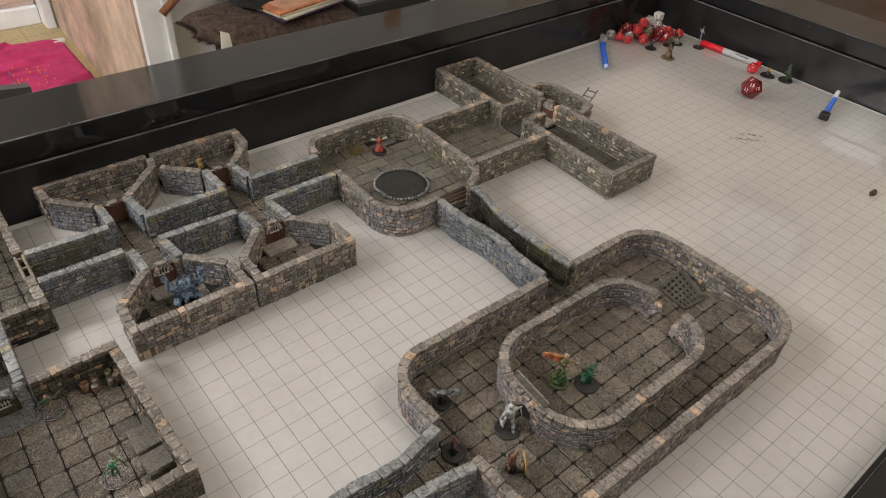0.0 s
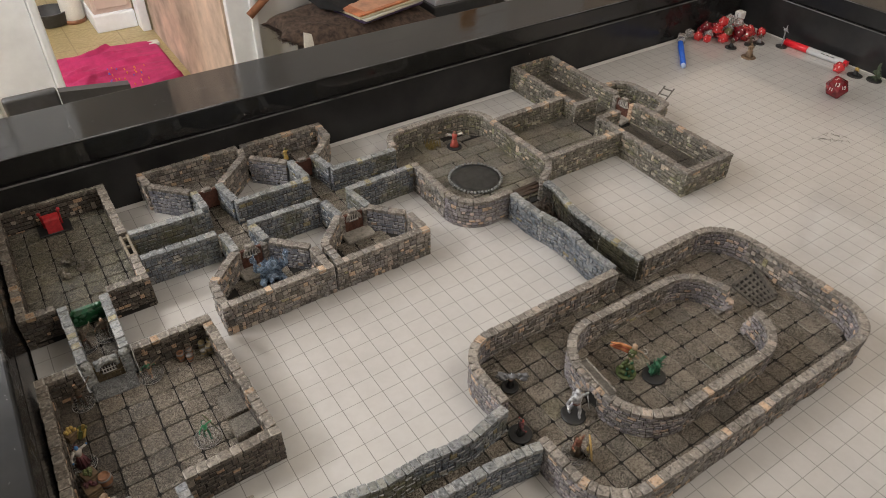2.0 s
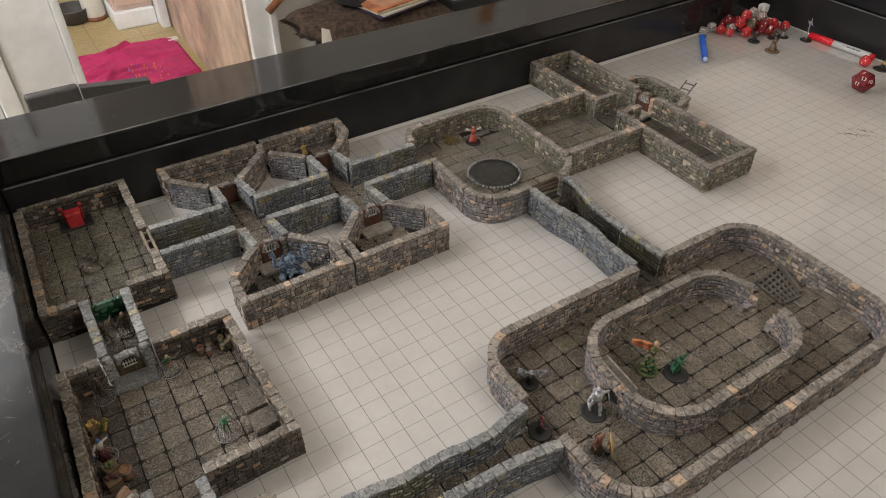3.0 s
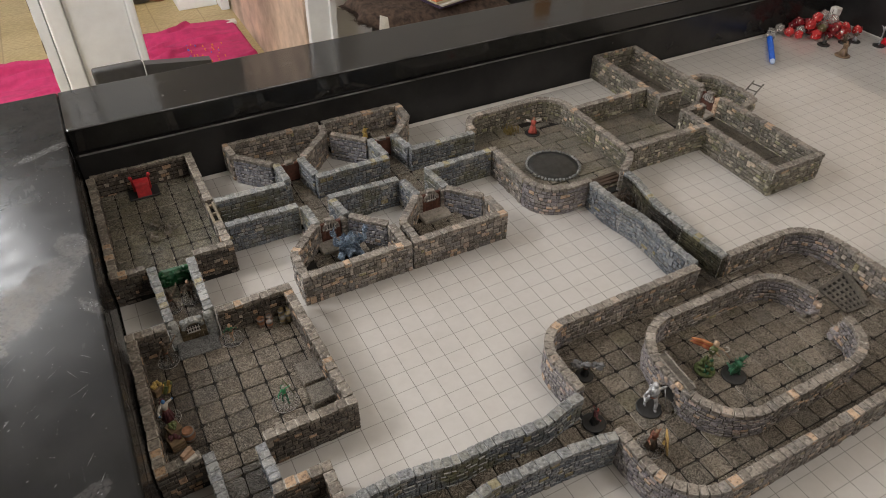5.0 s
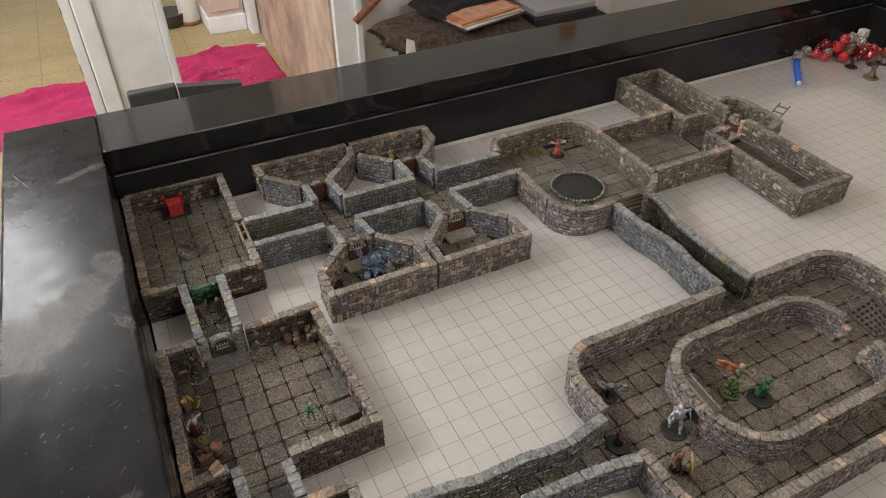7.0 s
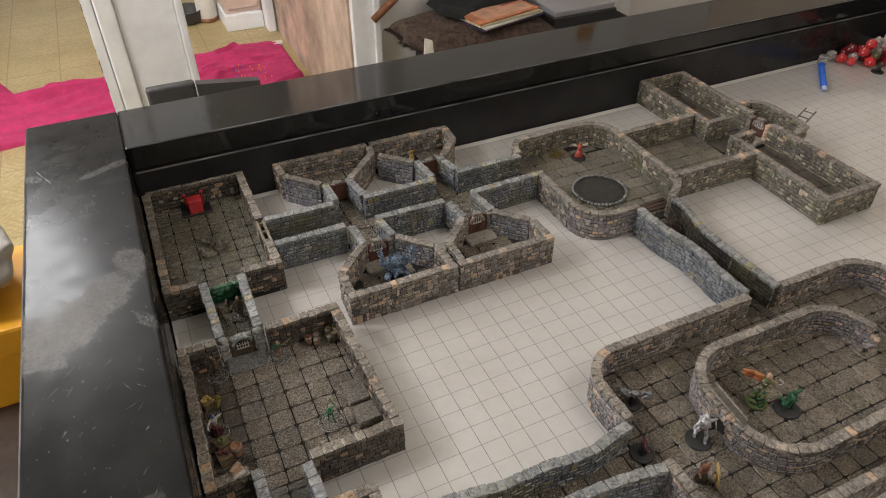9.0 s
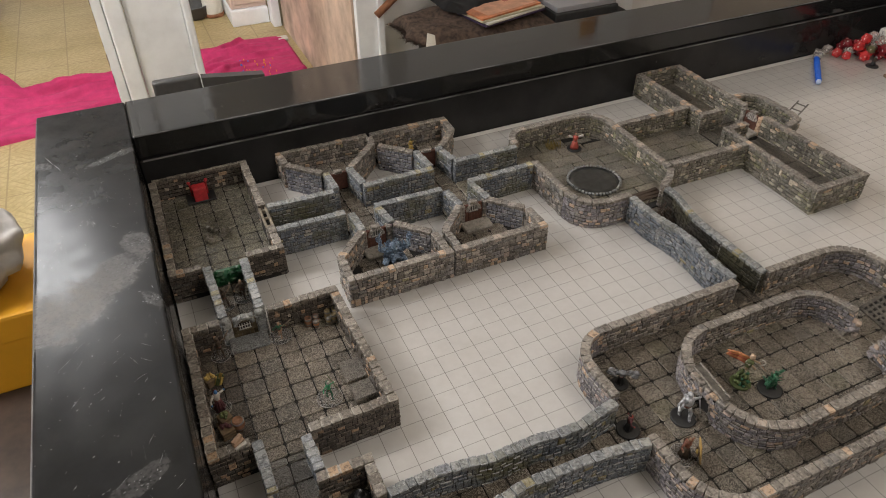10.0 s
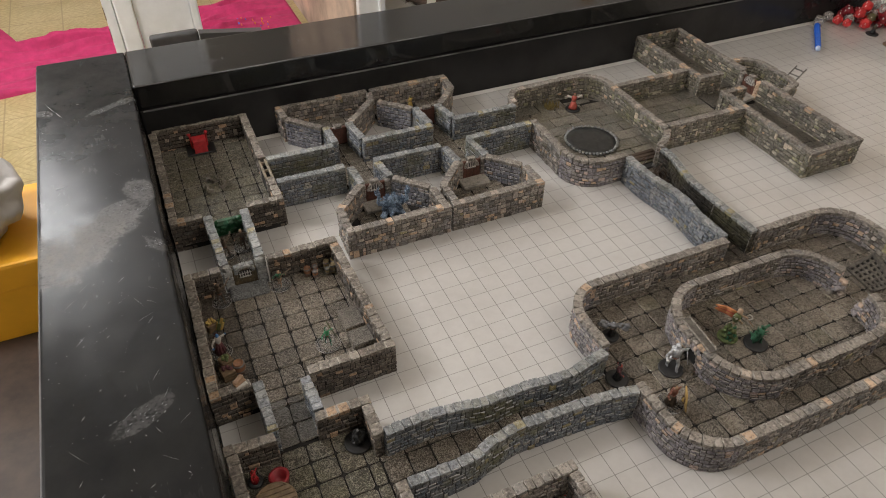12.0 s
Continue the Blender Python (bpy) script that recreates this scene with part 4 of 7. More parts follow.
# the great room with the inner ring
W = "of the great room"
wall([(7.32, -5.5)] + arc(9.0, -3.75, 1.7, 180, 90), "violet", W)
wall([(9.02, -2.05), (16.98, -2.05)], "brown", W)
wall([(19.0, -2.08), (22.8, -2.1)], "brown", W)
wall(arc(22.9, -4.15, 2.03, 90, 0), "violet", W)
wall([(24.93, -4.17), (24.92, -9.43)], "brown", W)
wall(arc(22.92, -9.45, 2.0, 0, -90), "violet", W)
wall([(22.9, -11.45), (9.45, -11.45)], "brown", W)
wall(arc(9.43, -9.45, 2.0, -90, -180) + [(7.42, -7.65)], "violet", W)
GREAT = [(7.5, -9.3)] + arc(9.45, -9.35, 1.95, 180, 270, 5) + arc(22.85, -9.35, 1.95, -90, 0, 5) + arc(22.85, -4.1, 1.95, 0, 90, 5) + arc(9.05, -3.8, 1.65, 90, 180, 5)
paved("of the great room", GREAT, shift=(-0.23, -0.3))
W = "of the inner ring"
wall([(20.65, -6.1)] + arc(18.6, -5.95, 2.0, 0, 90), "violet", W, z0=0.3)
wall([(18.58, -3.95), (13.45, -3.92)], "brown", W, z0=0.3)
wall(arc(13.4, -6.2, 2.3, 90, 180), "violet", W, z0=0.3)
wall(arc(13.4, -7.4, 2.3, 180, 270), "violet", W, z0=0.3)
wall([(13.42, -9.7), (18.5, -9.65)], "brown", W, z0=0.3)
wall(arc(18.5, -7.6, 2.05, -90, -5), "violet", W, z0=0.3)
# ---- the room round the table ----
def vinyl():
    """Yellowed sheet flooring printed with one-foot squares of nested diamonds."""
    m, tree, bsdf = material("yellow_vinyl_flooring", 0.35)

    def calc(op, a, b=None):
        n = tree.nodes.new("ShaderNodeMath")
        n.operation = op
        for sock, v in zip(n.inputs, (a, b)):
            if isinstance(v, (int, float)):
                sock.default_value = v
            elif v is not None:
                tree.links.new(v, sock)
        return n.outputs[0]

    sep = tree.nodes.new("ShaderNodeSeparateXYZ")
    tree.links.new(place(tree), sep.inputs[0])
    fold = [calc("ABSOLUTE", calc("SUBTRACT", calc("FRACT", calc("ADD", calc("DIVIDE", sep.outputs[k], 9.0 * IN), 50.3)), 0.5)) for k in (0, 1)]
    nested = calc("FRACT", calc("MULTIPLY", calc("ADD", fold[0], fold[1]), 7.0))
    diamond = calc("LESS_THAN", nested, 0.22)
    seam = calc("GREATER_THAN", calc("MAXIMUM", fold[0], fold[1]), 0.487)
    base = ramp(tree, noise_of(tree, 0.12, 5), [(0.3, (0.42, 0.325, 0.15)), (0.7, (0.55, 0.45, 0.24))])
    speck = ramp(tree, noise_of(tree, 1.4, 4), [(0.4, (0.7, 0.68, 0.62)), (0.6, (1, 1, 1))])
    base = mix(tree, "MULTIPLY", 0.6, base, speck)
    broken = ramp(tree, noise_of(tree, 0.7, 3), [(0.38, (0, 0, 0)), (0.58, (0.6, 0.6, 0.6))])
    base = mix(tree, "MIX", mix(tree, "MULTIPLY", 1.0, broken, diamond), base, (0.30, 0.215, 0.085))
    base = mix(tree, "MIX", calc("MULTIPLY", seam, 0.6), base, (0.24, 0.17, 0.08))
    tree.links.new(base, bsdf.inputs["Base Color"])
    return m


M_VINYL = vinyl()
M_TOWEL = plain("pink_terry_cloth", (0.46, 0.032, 0.125), 0.95, vary=0.2, scale=0.6, relief=0.6)
M_TANWALL = plain("bare_tan_plaster", (0.52, 0.40, 0.31), 0.85, vary=0.4, scale=0.16, relief=0.5)
M_PINKISH = plain("pinkish_cupboard_paint", (0.66, 0.52, 0.44), 0.6, vary=0.1, scale=0.1)
M_FUR = plain("dark_brown_plush", (0.072, 0.048, 0.036), 0.95, vary=0.7, scale=1.6, relief=0.9)
M_DARKBOX = plain("charcoal_fabric", (0.035, 0.035, 0.036), 0.85, vary=0.3, scale=1.0)
M_SILVER = plain("grey_laptop_shell", (0.42, 0.42, 0.45), 0.4, 0.1, vary=0.05)
M_PAPER = plain("white_paper_edges", (0.7, 0.68, 0.62), 0.7, vary=0.1)
M_ORANGE = plain("orange_cover", (0.52, 0.19, 0.085), 0.4, vary=0.55, scale=0.5)
M_YELLOWBOX = plain("yellow_card", (0.85, 0.42, 0.02), 0.5, vary=0.08, scale=0.3, relief=0.1)
M_BAG = plain("thin_white_plastic", (0.62, 0.60, 0.58), 0.35, vary=0.12, scale=0.5)
M_OAK = plain("reddish_wood", (0.28, 0.12, 0.06), 0.5, vary=0.3, scale=1.5)
M_DARKWOOD = plain("dark_brown_wood", (0.05, 0.032, 0.022), 0.6, vary=0.4, scale=0.6)
M_BLACKPLASTIC = plain("black_plastic", (0.055, 0.055, 0.056), 0.4, vary=0.2, scale=1.0)

M_BEIGEWALL = plain("beige_wall_paint", (0.66, 0.565, 0.46), 0.8, vary=0.08, scale=0.1, relief=0.1)
tagged(block("floor", (-110, -90, -31), (91, 200, -30), M_VINYL), "worn yellow patterned vinyl floor", "floor", kind="structure")
tagged(block("ceiling", (-110, -90, 66), (91, 200, 67), M_CEILING), "white ceiling", "ceiling", kind="structure")
tagged(block("wall_west", (-111, -90, -30), (-110, 200, 66), M_WALLPAINT), "off-white wall", "wall", kind="structure")
tagged(block("wall_east", (90, -90, -30), (91, 200, 66), M_BEIGEWALL), "beige wall", "wall", kind="structure")
tagged(block("wall_south", (-111, -91, -30), (91, -90, 66), M_WALLPAINT), "off-white wall", "wall", kind="structure")
tagged(block("wall_north", (-111, 200, -30), (91, 201, 66), M_WALLPAINT), "off-white wall", "wall", kind="structure")
tagged(block("wall_partition", (25.27, 74.56, -30), (89.9, 78.3, 65.9), M_WALLPAINT), "off-white wall behind the table", "wall", kind="structure")
# door casing at the end of the partition, with its stop and back band
casing = tagged(holder("door_casing", 23.12, 74.36, -30), "chipped white-painted wooden door casing", "door casing", kind="structure")
block("board", (21.84, 73.19, -30), (25.47, 74.46, 65.9), M_WHITE, casing, 0.15, 2)
block("back_band", (24.88, 72.6, -30), (25.76, 74.46, 65.9), M_WHITE, casing, 0.1, 2)
# the white panelled post between the two openings
post = tagged(holder("panelled_post", -5.5, 75.34, -30), "wide white-painted post with grooved mouldings and dark chips", "door post", kind="structure")
block("panel", (-7.75, 74.56, -30), (-0.99, 78.27, 65.9), M_WHITE, post, 0.05)
block("moulding", (-10.01, 73.97, -30), (-7.8, 78.27, 65.9), M_WHITE, post, 0.35, 3)
block("moulding", (-11.28, 74.26, -30), (-10.11, 78.27, 65.9), M_WHITE, post, 0.2, 2)
block("moulding", (-0.94, 74.17, -30), (0.09, 78.27, 65.9), M_WHITE, post, 0.25, 2)
for k in range(14):
    rng = random.Random(k)
    zc = -28 + 2.6 * k
    block("paint_chip", (-11.31, 74.23, zc), (-11.31 + rng.uniform(0.03, 0.09), 74.32, zc + rng.uniform(0.3, 1.9)), M_DARKWOOD, post)
# the passage wall beyond the opening
tagged(block("wall_passage", (21.55, 74.61, -30), (24.88, 124.24, 65.9), M_TANWALL), "bare tan plaster wall with a broken lower corner", "wall", kind="structure")
rng = random.Random(3)
rubble = tagged(holder("broken_plaster", 21.35, 76.32, -30), "crumbled plaster at the foot of the tan wall", "rubble")
for k in range(13):
    bm = bmesh.new()
    bmesh.ops.create_icosphere(bm, subdivisions=1, radius=rng.uniform(0.5, 1.1))
    for v in bm.verts:
        v.co = v.co * rng.uniform(0.75, 1.2)
        v.co.z = max(v.co.z, -0.3)
    from_bm("plaster_lump", bm, M_TANWALL if k % 3 else M_DARKWOOD, rubble, (21.4 - rng.uniform(0, 0.4), 74.95 + k * 0.49, -29.7 + 1.15 * k * (1 - 0.06 * k) * (k % 2) + rng.uniform(0, 1)))
cupboard = tagged(holder("kitchen_cupboard", 12.14, 134.02, -30), "pinkish painted kitchen cupboard on a white plinth", "cupboard")
block("plinth", (11.75, 128.64, -30), (19.59, 143.8, -26.6), M_WHITE, cupboard, 0.3, 2)
block("body", (12.14, 129.62, -26.6), (19.59, 143.8, 6), M_PINKISH, cupboard, 0.15)
block("door", (12.73, 129.13, -25.6), (18.8, 129.62, 5), M_PINKISH, cupboard, 0.12)
block("corner_post", (19.69, 125.22, -30), (21.35, 129.13, 40), M_WHITE, cupboard, 0.2, 2)
# things on the kitchen floor by the cupboard
pot = tagged(holder("cooking_pot", 5.28, 138.91, -30), "dark metal pot standing on the vinyl floor", "pot")
turned("pot_body", (5.28, 138.91, -30), [(2.6, 0), (3.3, 0.4), (3.6, 2.6), (3.8, 2.8), (3.4, 2.8), (3.2, 0.7), (0.01, 0.6)], M_BLACKPLASTIC, pot)
jar = tagged(holder("glass_jar", 9.4, 137.93, -30), "pale jar with a brown base on the floor", "jar")
turned("jar_body", (9.4, 137.93, -30), [(1.9, 0.6), (2.1, 1.0), (2.1, 5.5), (1.6, 6.2), (1.5, 6.8), (0.01, 6.8)], M_PAPER, jar)
turned("jar_base", (9.4, 137.93, -30), [(1.8, 0), (2.15, 0.1), (2.15, 0.8), (1.9, 0.9)], M_OAK, jar)


def sheet(name, lo_edge, hi_edge, z0, mat, nx, ny, lift, thick=0.25, parent=None, label=""):
    """A laid cloth between two edges given as (x, y) knots; lift(x, y) raises its folds."""
    def at(edge, f):
        x = edge[0][0] + (edge[-1][0] - edge[0][0]) * f
        for (xa, ya), (xb, yb) in zip(edge, edge[1:]):
            if xa <= x <= xb + 1e-6:
                return Vector((x, ya + (yb - ya) * (x - xa) / (xb - xa)))
        return Vector((x, edge[-1][1]))
    verts, faces = [], []
    for j in range(ny + 1):
        for i in range(nx + 1):
            p = at(lo_edge, i / nx).lerp(at(hi_edge, i / nx), j / ny)
            edge_drop = min(1.0, min(i, nx - i, j, ny - j) / 1.5)
            verts.append((p.x, p.y, z0 + thick * (0.3 + 0.7 * edge_drop) + max(0, lift(p.x, p.y)) * edge_drop))
    w = nx + 1
    for j in range(ny):
        for i in range(nx):
            faces.append((j * w + i, j * w + i + 1, (j + 1) * w + i + 1, (j + 1) * w + i))
    n = len(verts)
    rim = list(range(w)) + [w * j + nx for j in range(1, ny + 1)] + [w * ny + i for i in range(nx - 1, -1, -1)] + [w * j for j in range(ny - 1, 0, -1)]
    verts += [(verts[i][0], verts[i][1], z0 + 0.01) for i in rim]
    for k in range(len(rim)):
        faces.append((rim[k], n + k, n + (k + 1) % len(rim), rim[(k + 1) % len(rim)]))
    faces.append(tuple(range(n, n + len(rim))))
    c = verts[len(rim) // 2]
    return solid(name, verts, faces, mat, parent, (verts[0][0], verts[0][1], z0), True, label)


crease_rng = random.Random(28)
CREASES = [(crease_rng.uniform(0, 19), crease_rng.uniform(100, 121), crease_rng.uniform(5, 40), crease_rng.uniform(2.5, 6), crease_rng.uniform(0.7, 1.6), crease_rng.uniform(0.5, 0.9)) for _ in range(16)]
CREASES += [(crease_rng.uniform(-30, -8), crease_rng.uniform(100, 118), crease_rng.uniform(2, 18), crease_rng.uniform(6, 13), crease_rng.uniform(0.5, 1.0), crease_rng.uniform(0.5, 0.9)) for _ in range(12)]


def towel_folds(x, y):
    """Soft long creases, a few sharper ridges, and a bunched western end."""
    w = Vector((x, y, 0.0))
    f = 0.5 * noise.noise(Vector((x * 0.12 + y * 0.06, y * 0.3, 1.0))) + 0.2 * noise.noise(Vector((x * 0.3 + y * 0.2, y * 0.7, 4.0)))
    ridge = 0.0
    for cx, cy, ang, ln, hi, wd in CREASES:
        c, n = math.cos(radians(ang)), math.sin(radians(ang))
        u = (x - cx) * c + (y - cy) * n
        v = -(x - cx) * n + (y - cy) * c + 0.35 * math.sin(u_wave(x, y))
        side = v / (wd * (0.45 if v < 0 else 1.5))
        ridge += hi * math.exp(-(u / ln) ** 2 - side * side)
    bunch = 3.2 * math.exp(-((x + 32) / 4.5) ** 2 - ((y - 114) / 6) ** 2)
    left = 1.0 / (1 + math.exp((x + 8) / 3))
    return 0.3 + f + 0.8 * ridge + 0.35 * left * abs(noise.noise(w * 0.25)) + bunch + 0.25 * left * abs(math.sin(x * 0.07 + y * 0.5)) ** 3


def u_wave(x, y):
    return x * 0.5 + y * 0.3


towel = tagged(holder("beach_towel", -6.48, 108.59, -30), "crumpled bright pink towel spread on the floor", "towel")
sheet("cloth", [(-40.8, 92.5), (-32.9, 94.0), (-26, 95), (-13, 96.5), (1.4, 97.8), (20.2, 99.5)], [(-40.8, 118), (-33, 118.6), (-30.5, 116.2), (-27, 110.8), (-13.3, 114.4), (1, 117.4), (3.2, 118.4), (11, 120), (20.2, 119.4)], -30, M_TOWEL, 190, 90, towel_folds, parent=towel)
M_PRINT = plain("yellow_print", (0.62, 0.20, 0.04), 0.9, vary=0.3)
M_PRINTBLUE = plain("blue_print", (0.10, 0.12, 0.45), 0.9, vary=0.3)
rng = random.Random(12)
for k in range(34):
    px, py = 8.6 + rng.uniform(0, 6.7), 101.4 + rng.uniform(0, 6.8)
    if 10.9 < px < 11.7:
        continue
    zt = -29.58 + max(0, towel_folds(px, py))
    block("print_bar", (px, py, zt - 0.3), (px + rng.uniform(0.1, 0.3), py + rng.uniform(0.2, 0.7), zt + 0.0), M_PRINTBLUE if k % 5 == 1 else M_PRINT, towel)
tag = block("care_tag", (18.61, 116.91, -29.9), (20.57, 118.57, -29.35), M_PAPER, towel, 0.05, label="white care tag")

chair = tagged(holder("folding_chair", -0.6, 59.69, -30), "black plastic chair with a split backrest behind the table", "chair")
block("backrest", (-6.97, 58.91, -24), (-1.7, 60.08, -9.1), M_BLACKPLASTIC, chair, 0.4, 3, True)
solid("backrest", [(-1.58, 58.91, -24), (5.48, 58.91, -24), (5.48, 60.08, -24), (-1.58, 60.08, -24), (-1.58, 58.91, -9.42), (5.48, 58.91, -10.3), (5.48, 60.08, -10.3), (-1.58, 60.08, -9.42)],
      [(3, 2, 1, 0), (4, 5, 6, 7), (0, 1, 5, 4), (1, 2, 6, 5), (2, 3, 7, 6), (3, 0, 4, 7)], M_BLACKPLASTIC, chair, (2.34, 59.5, -24))
block("seat", (-6.97, 44.04, -20.5), (3.12, 58.81, -19), M_BLACKPLASTIC, chair, 0.4, 2)
for cx in (-6.8, 2.5):
    for cy in (46, 57.5):
        tube("leg", [(cx, cy, -30), (cx, cy, -20.5)], 0.5, M_BLACKPLASTIC, chair)

chest = tagged(block("fabric_chest", (31.25, 60.67, -30), (63.1, 73.58, -13.4), M_DARKBOX, None, 0.4, 2), "low charcoal fabric chest against the wall", "chest")


def cushion_bm(rx, ry, rz, seed):
    bm = bmesh.new()
    bmesh.ops.create_grid(bm, x_segments=26, y_segments=20, size=1.0)
    top = [v for v in bm.verts]
    for v in top:
        x, y = v.co.x, v.co.y
        e = max(0.0, (1 - abs(x) ** 3.0) * (1 - abs(y) ** 3.0))
        pinch = 1 - 0.10 * (1 - x * x) * abs(y) ** 4 - 0.0
        pinchx = 1 - 0.10 * (1 - y * y) * abs(x) ** 4
        n = noise.noise(Vector((x * 3 + seed, y * 3, 0.5))) * 0.18 + noise.noise(Vector((x * 11 + seed, y * 11, 1.5))) * 0.05
        point = 1 - 0.62 * max(0.0, -x) ** 2.2
        y, e = y * point, e * point
        lift_tip = 2.4 * max(0.0, -x) ** 2.5
        v.co = Vector((x * rx * pinchx, y * ry * pinch, rz * (e ** 0.45) * (1 + n) + lift_tip))
    ext = bmesh.ops.extrude_face_region(bm, geom=list(bm.faces))
    low = [g for g in ext["geom"] if isinstance(g, bmesh.types.BMVert)]
    for v in low:
        v.co.z = 0.02 + 2.2 * max(0.0, -v.co.x / rx) ** 2.5
    return bm


STRANDS = random.Random(51)


def add_strands(bm, n):
    """Fur: thin upright blades scattered over the upper faces."""
    faces = [f for f in bm.faces if f.normal.z > -0.2 and f.calc_center_median().z > 0.3]
    for _ in range(n):
        f = STRANDS.choice(faces)
        c = f.calc_center_median() + Vector((STRANDS.uniform(-0.4, 0.4), STRANDS.uniform(-0.35, 0.35), -0.05))
        lean = Vector((STRANDS.uniform(-0.9, 0.3), STRANDS.uniform(-1.1, -0.2), 0.16)) * STRANDS.uniform(0.7, 1.6)
        w = Vector((0.06, 0.03, 0))
        a, b, t = bm.verts.new(c - w), bm.verts.new(c + w), bm.verts.new(c + lean)
        bm.faces.new((a, b, t))


fur_bm = cushion_bm(12.0, 7.6, 3.4, 3)
bmesh.ops.recalc_face_normals(fur_bm, faces=fur_bm.faces)
fur_bm.normal_update()
add_strands(fur_bm, 9000)
cushion = from_bm("plush_cushion", fur_bm, M_FUR, None, (37.42, 66.93, -13.4), True)
tagged(cushion, "dark brown plush cushion with a white tag", "cushion")
solid("cushion_tag", [(26.64, 59.59, -12.2), (28.11, 59.4, -12.0), (27.82, 59.4, -9.5), (26.94, 59.69, -9.2), (26.64, 59.79, -12.2), (28.11, 59.59, -12.0), (27.82, 59.59, -9.5), (26.94, 59.89, -9.2)],
      [(0, 1, 2, 3), (7, 6, 5, 4), (0, 4, 5, 1), (1, 5, 6, 2), (2, 6, 7, 3), (3, 7, 4, 0)], M_PAPER, cushion, (26.84, 59.69, -12), label="folded white fabric tag")
M_PURPLE = plain("dark_purple_cover", (0.06, 0.04, 0.09), 0.4, vary=0.4, scale=0.5)
M_CREAM = plain("cream_cover", (0.55, 0.50, 0.36), 0.5, vary=0.15, scale=0.5)
M_PINKPRINT = plain("pale_orange_picture", (0.62, 0.34, 0.22), 0.4, vary=0.4, scale=0.35)
M_REDPRINT = plain("red_picture", (0.45, 0.10, 0.06), 0.4, vary=0.4, scale=0.5)
for k, (dx, dy, a, m, say) in enumerate(((0.0, 0.0, 13, M_PURPLE, "dark purple magazine"), (0.15, 0.1, 15, M_PAPER, "dog-eared white magazine"), (-0.2, 0.3, 11, M_CREAM, "cream-covered magazine"), (-0.3, 0.6, 13, M_ORANGE, "orange picture magazine"))):
    mag = block("magazine", (-5.4, -4.0, 0), (5.4, 4.0, 0.24), m, None, 0.03)
    mag.matrix_basis = pose((39.97 + dx) * IN, (65.17 + dy) * IN, (-10.0 + 0.25 * k) * IN, 0, 0, a)
    tagged(mag, say + " stacked on the plush cushion", "magazine", "stacked magazines")
    if k == 3:
        for lo, hi, pm in (((-3.9, -3.4, 0.235), (4.9, 3.5, 0.246), M_PINKPRINT), ((1.5, -0.6, 0.244), (4.4, 2.6, 0.252), M_REDPRINT)):
            pic = block("cover_picture", lo, hi, pm)
            pic.parent = mag
M_BLACKCLOTH = plain("black_cotton", (0.012, 0.012, 0.013), 0.95, vary=0.3, scale=1.0)
tagged(sheet("black_cloth", [(32.23, 66.05), (34.29, 63.51), (38.11, 65.76), (46.44, 66.73)], [(32.23, 71.43), (35.66, 73.78), (46.44, 73.78)], -9.2, M_BLACKCLOTH, 40, 20, lambda x, y: 0.4 + 0.9 * noise.noise(Vector((x * 0.35, y * 0.35, 2)))), "crumpled black cloth lying over the magazines", "cloth")
laptop = tagged(holder("laptop", 54.28, 68.1, -13.4), "closed grey laptop lying on a dark case", "laptop")
block("case", (48.89, 63.6, -13.4), (59.87, 72.6, -11.4), M_BLACKPLASTIC, laptop, 0.25, 2)
block("shell", (49.18, 63.9, -11.4), (59.57, 72.41, -10.6), M_SILVER, laptop, 0.15, 2)
tagged(block("wooden_batten", (61.14, 73.68, -30), (63.88, 74.46, 30), plain("orange_pine", (0.55, 0.28, 0.08), 0.5, vary=0.2, scale=0.5), None, 0.1), "tall orange pine batten standing against the wall", "batten")
tagged(block("wall_panel", (64.28, 74.07, -30), (71.23, 74.51, 40), M_WHITE, None, 0.08), "white board leaning flat against the wall", "board")
basket = tagged(holder("wicker_basket", -37.35, 155.54, -30), "brown wicker basket on the kitchen floor", "basket")
M_WICKER = plain("brown_wicker", (0.16, 0.09, 0.05), 0.8, vary=0.6, scale=1.5)
for r in range(12):
    rr = 3.4 + 0.09 * r
    tube("woven_ring", [(-37.35 + rr * math.cos(i * math.pi / 12), 155.54 + rr * math.sin(i * math.pi / 12), -29.6 + 0.72 * r + 0.15 * math.sin(i * 3 + r)) for i in range(25)], 0.42, M_WICKER, basket, 6)
turned("basket_base", (-37.35, 155.54, -30), [(3.3, 0), (3.3, 0.5), (0.01, 0.5)], M_WICKER, basket, 16)
stick = tagged(holder("wooden_easel", 26.84, 72.41, -30), "leaning reddish wooden easel by the casing", "easel")
tube("strut", [(24.49, 72.31, -10.7), (28.8, 72.41, -7.5), (41.54, 72.8, 2.0)], 0.55, M_OAK, stick)
tube("strut", [(41.54, 73.29, 2.0), (47.03, 73.38, -13.2)], 0.4, M_OAK, stick)

stool = tagged(holder("side_cabinet", -22, 18, -30), "dark wooden side cabinet beside the table", "cabinet")
block("cabinet_body", (-32, 2, -30), (-15.2, 30, -15.2), M_DARKWOOD, stool, 0.2)
block("cabinet_top", (-32.4, 1.6, -15.2), (-15.0, 30.4, -14.2), M_DARKWOOD, stool, 0.25, 2)
yellow_box = tagged(holder("yellow_box", -22, 27.2, -14.2), "bright yellow cardboard box beside the table", "box")
block("box_body", (-26.85, 22.55, -14.2), (-17.15, 31.85, -9.6), M_YELLOWBOX, yellow_box, 0.2, 2)
block("lid", (-27, 22.4, -9.8), (-17.0, 32, -7.5), M_YELLOWBOX, yellow_box, 0.25, 2)
bm = bmesh.new()
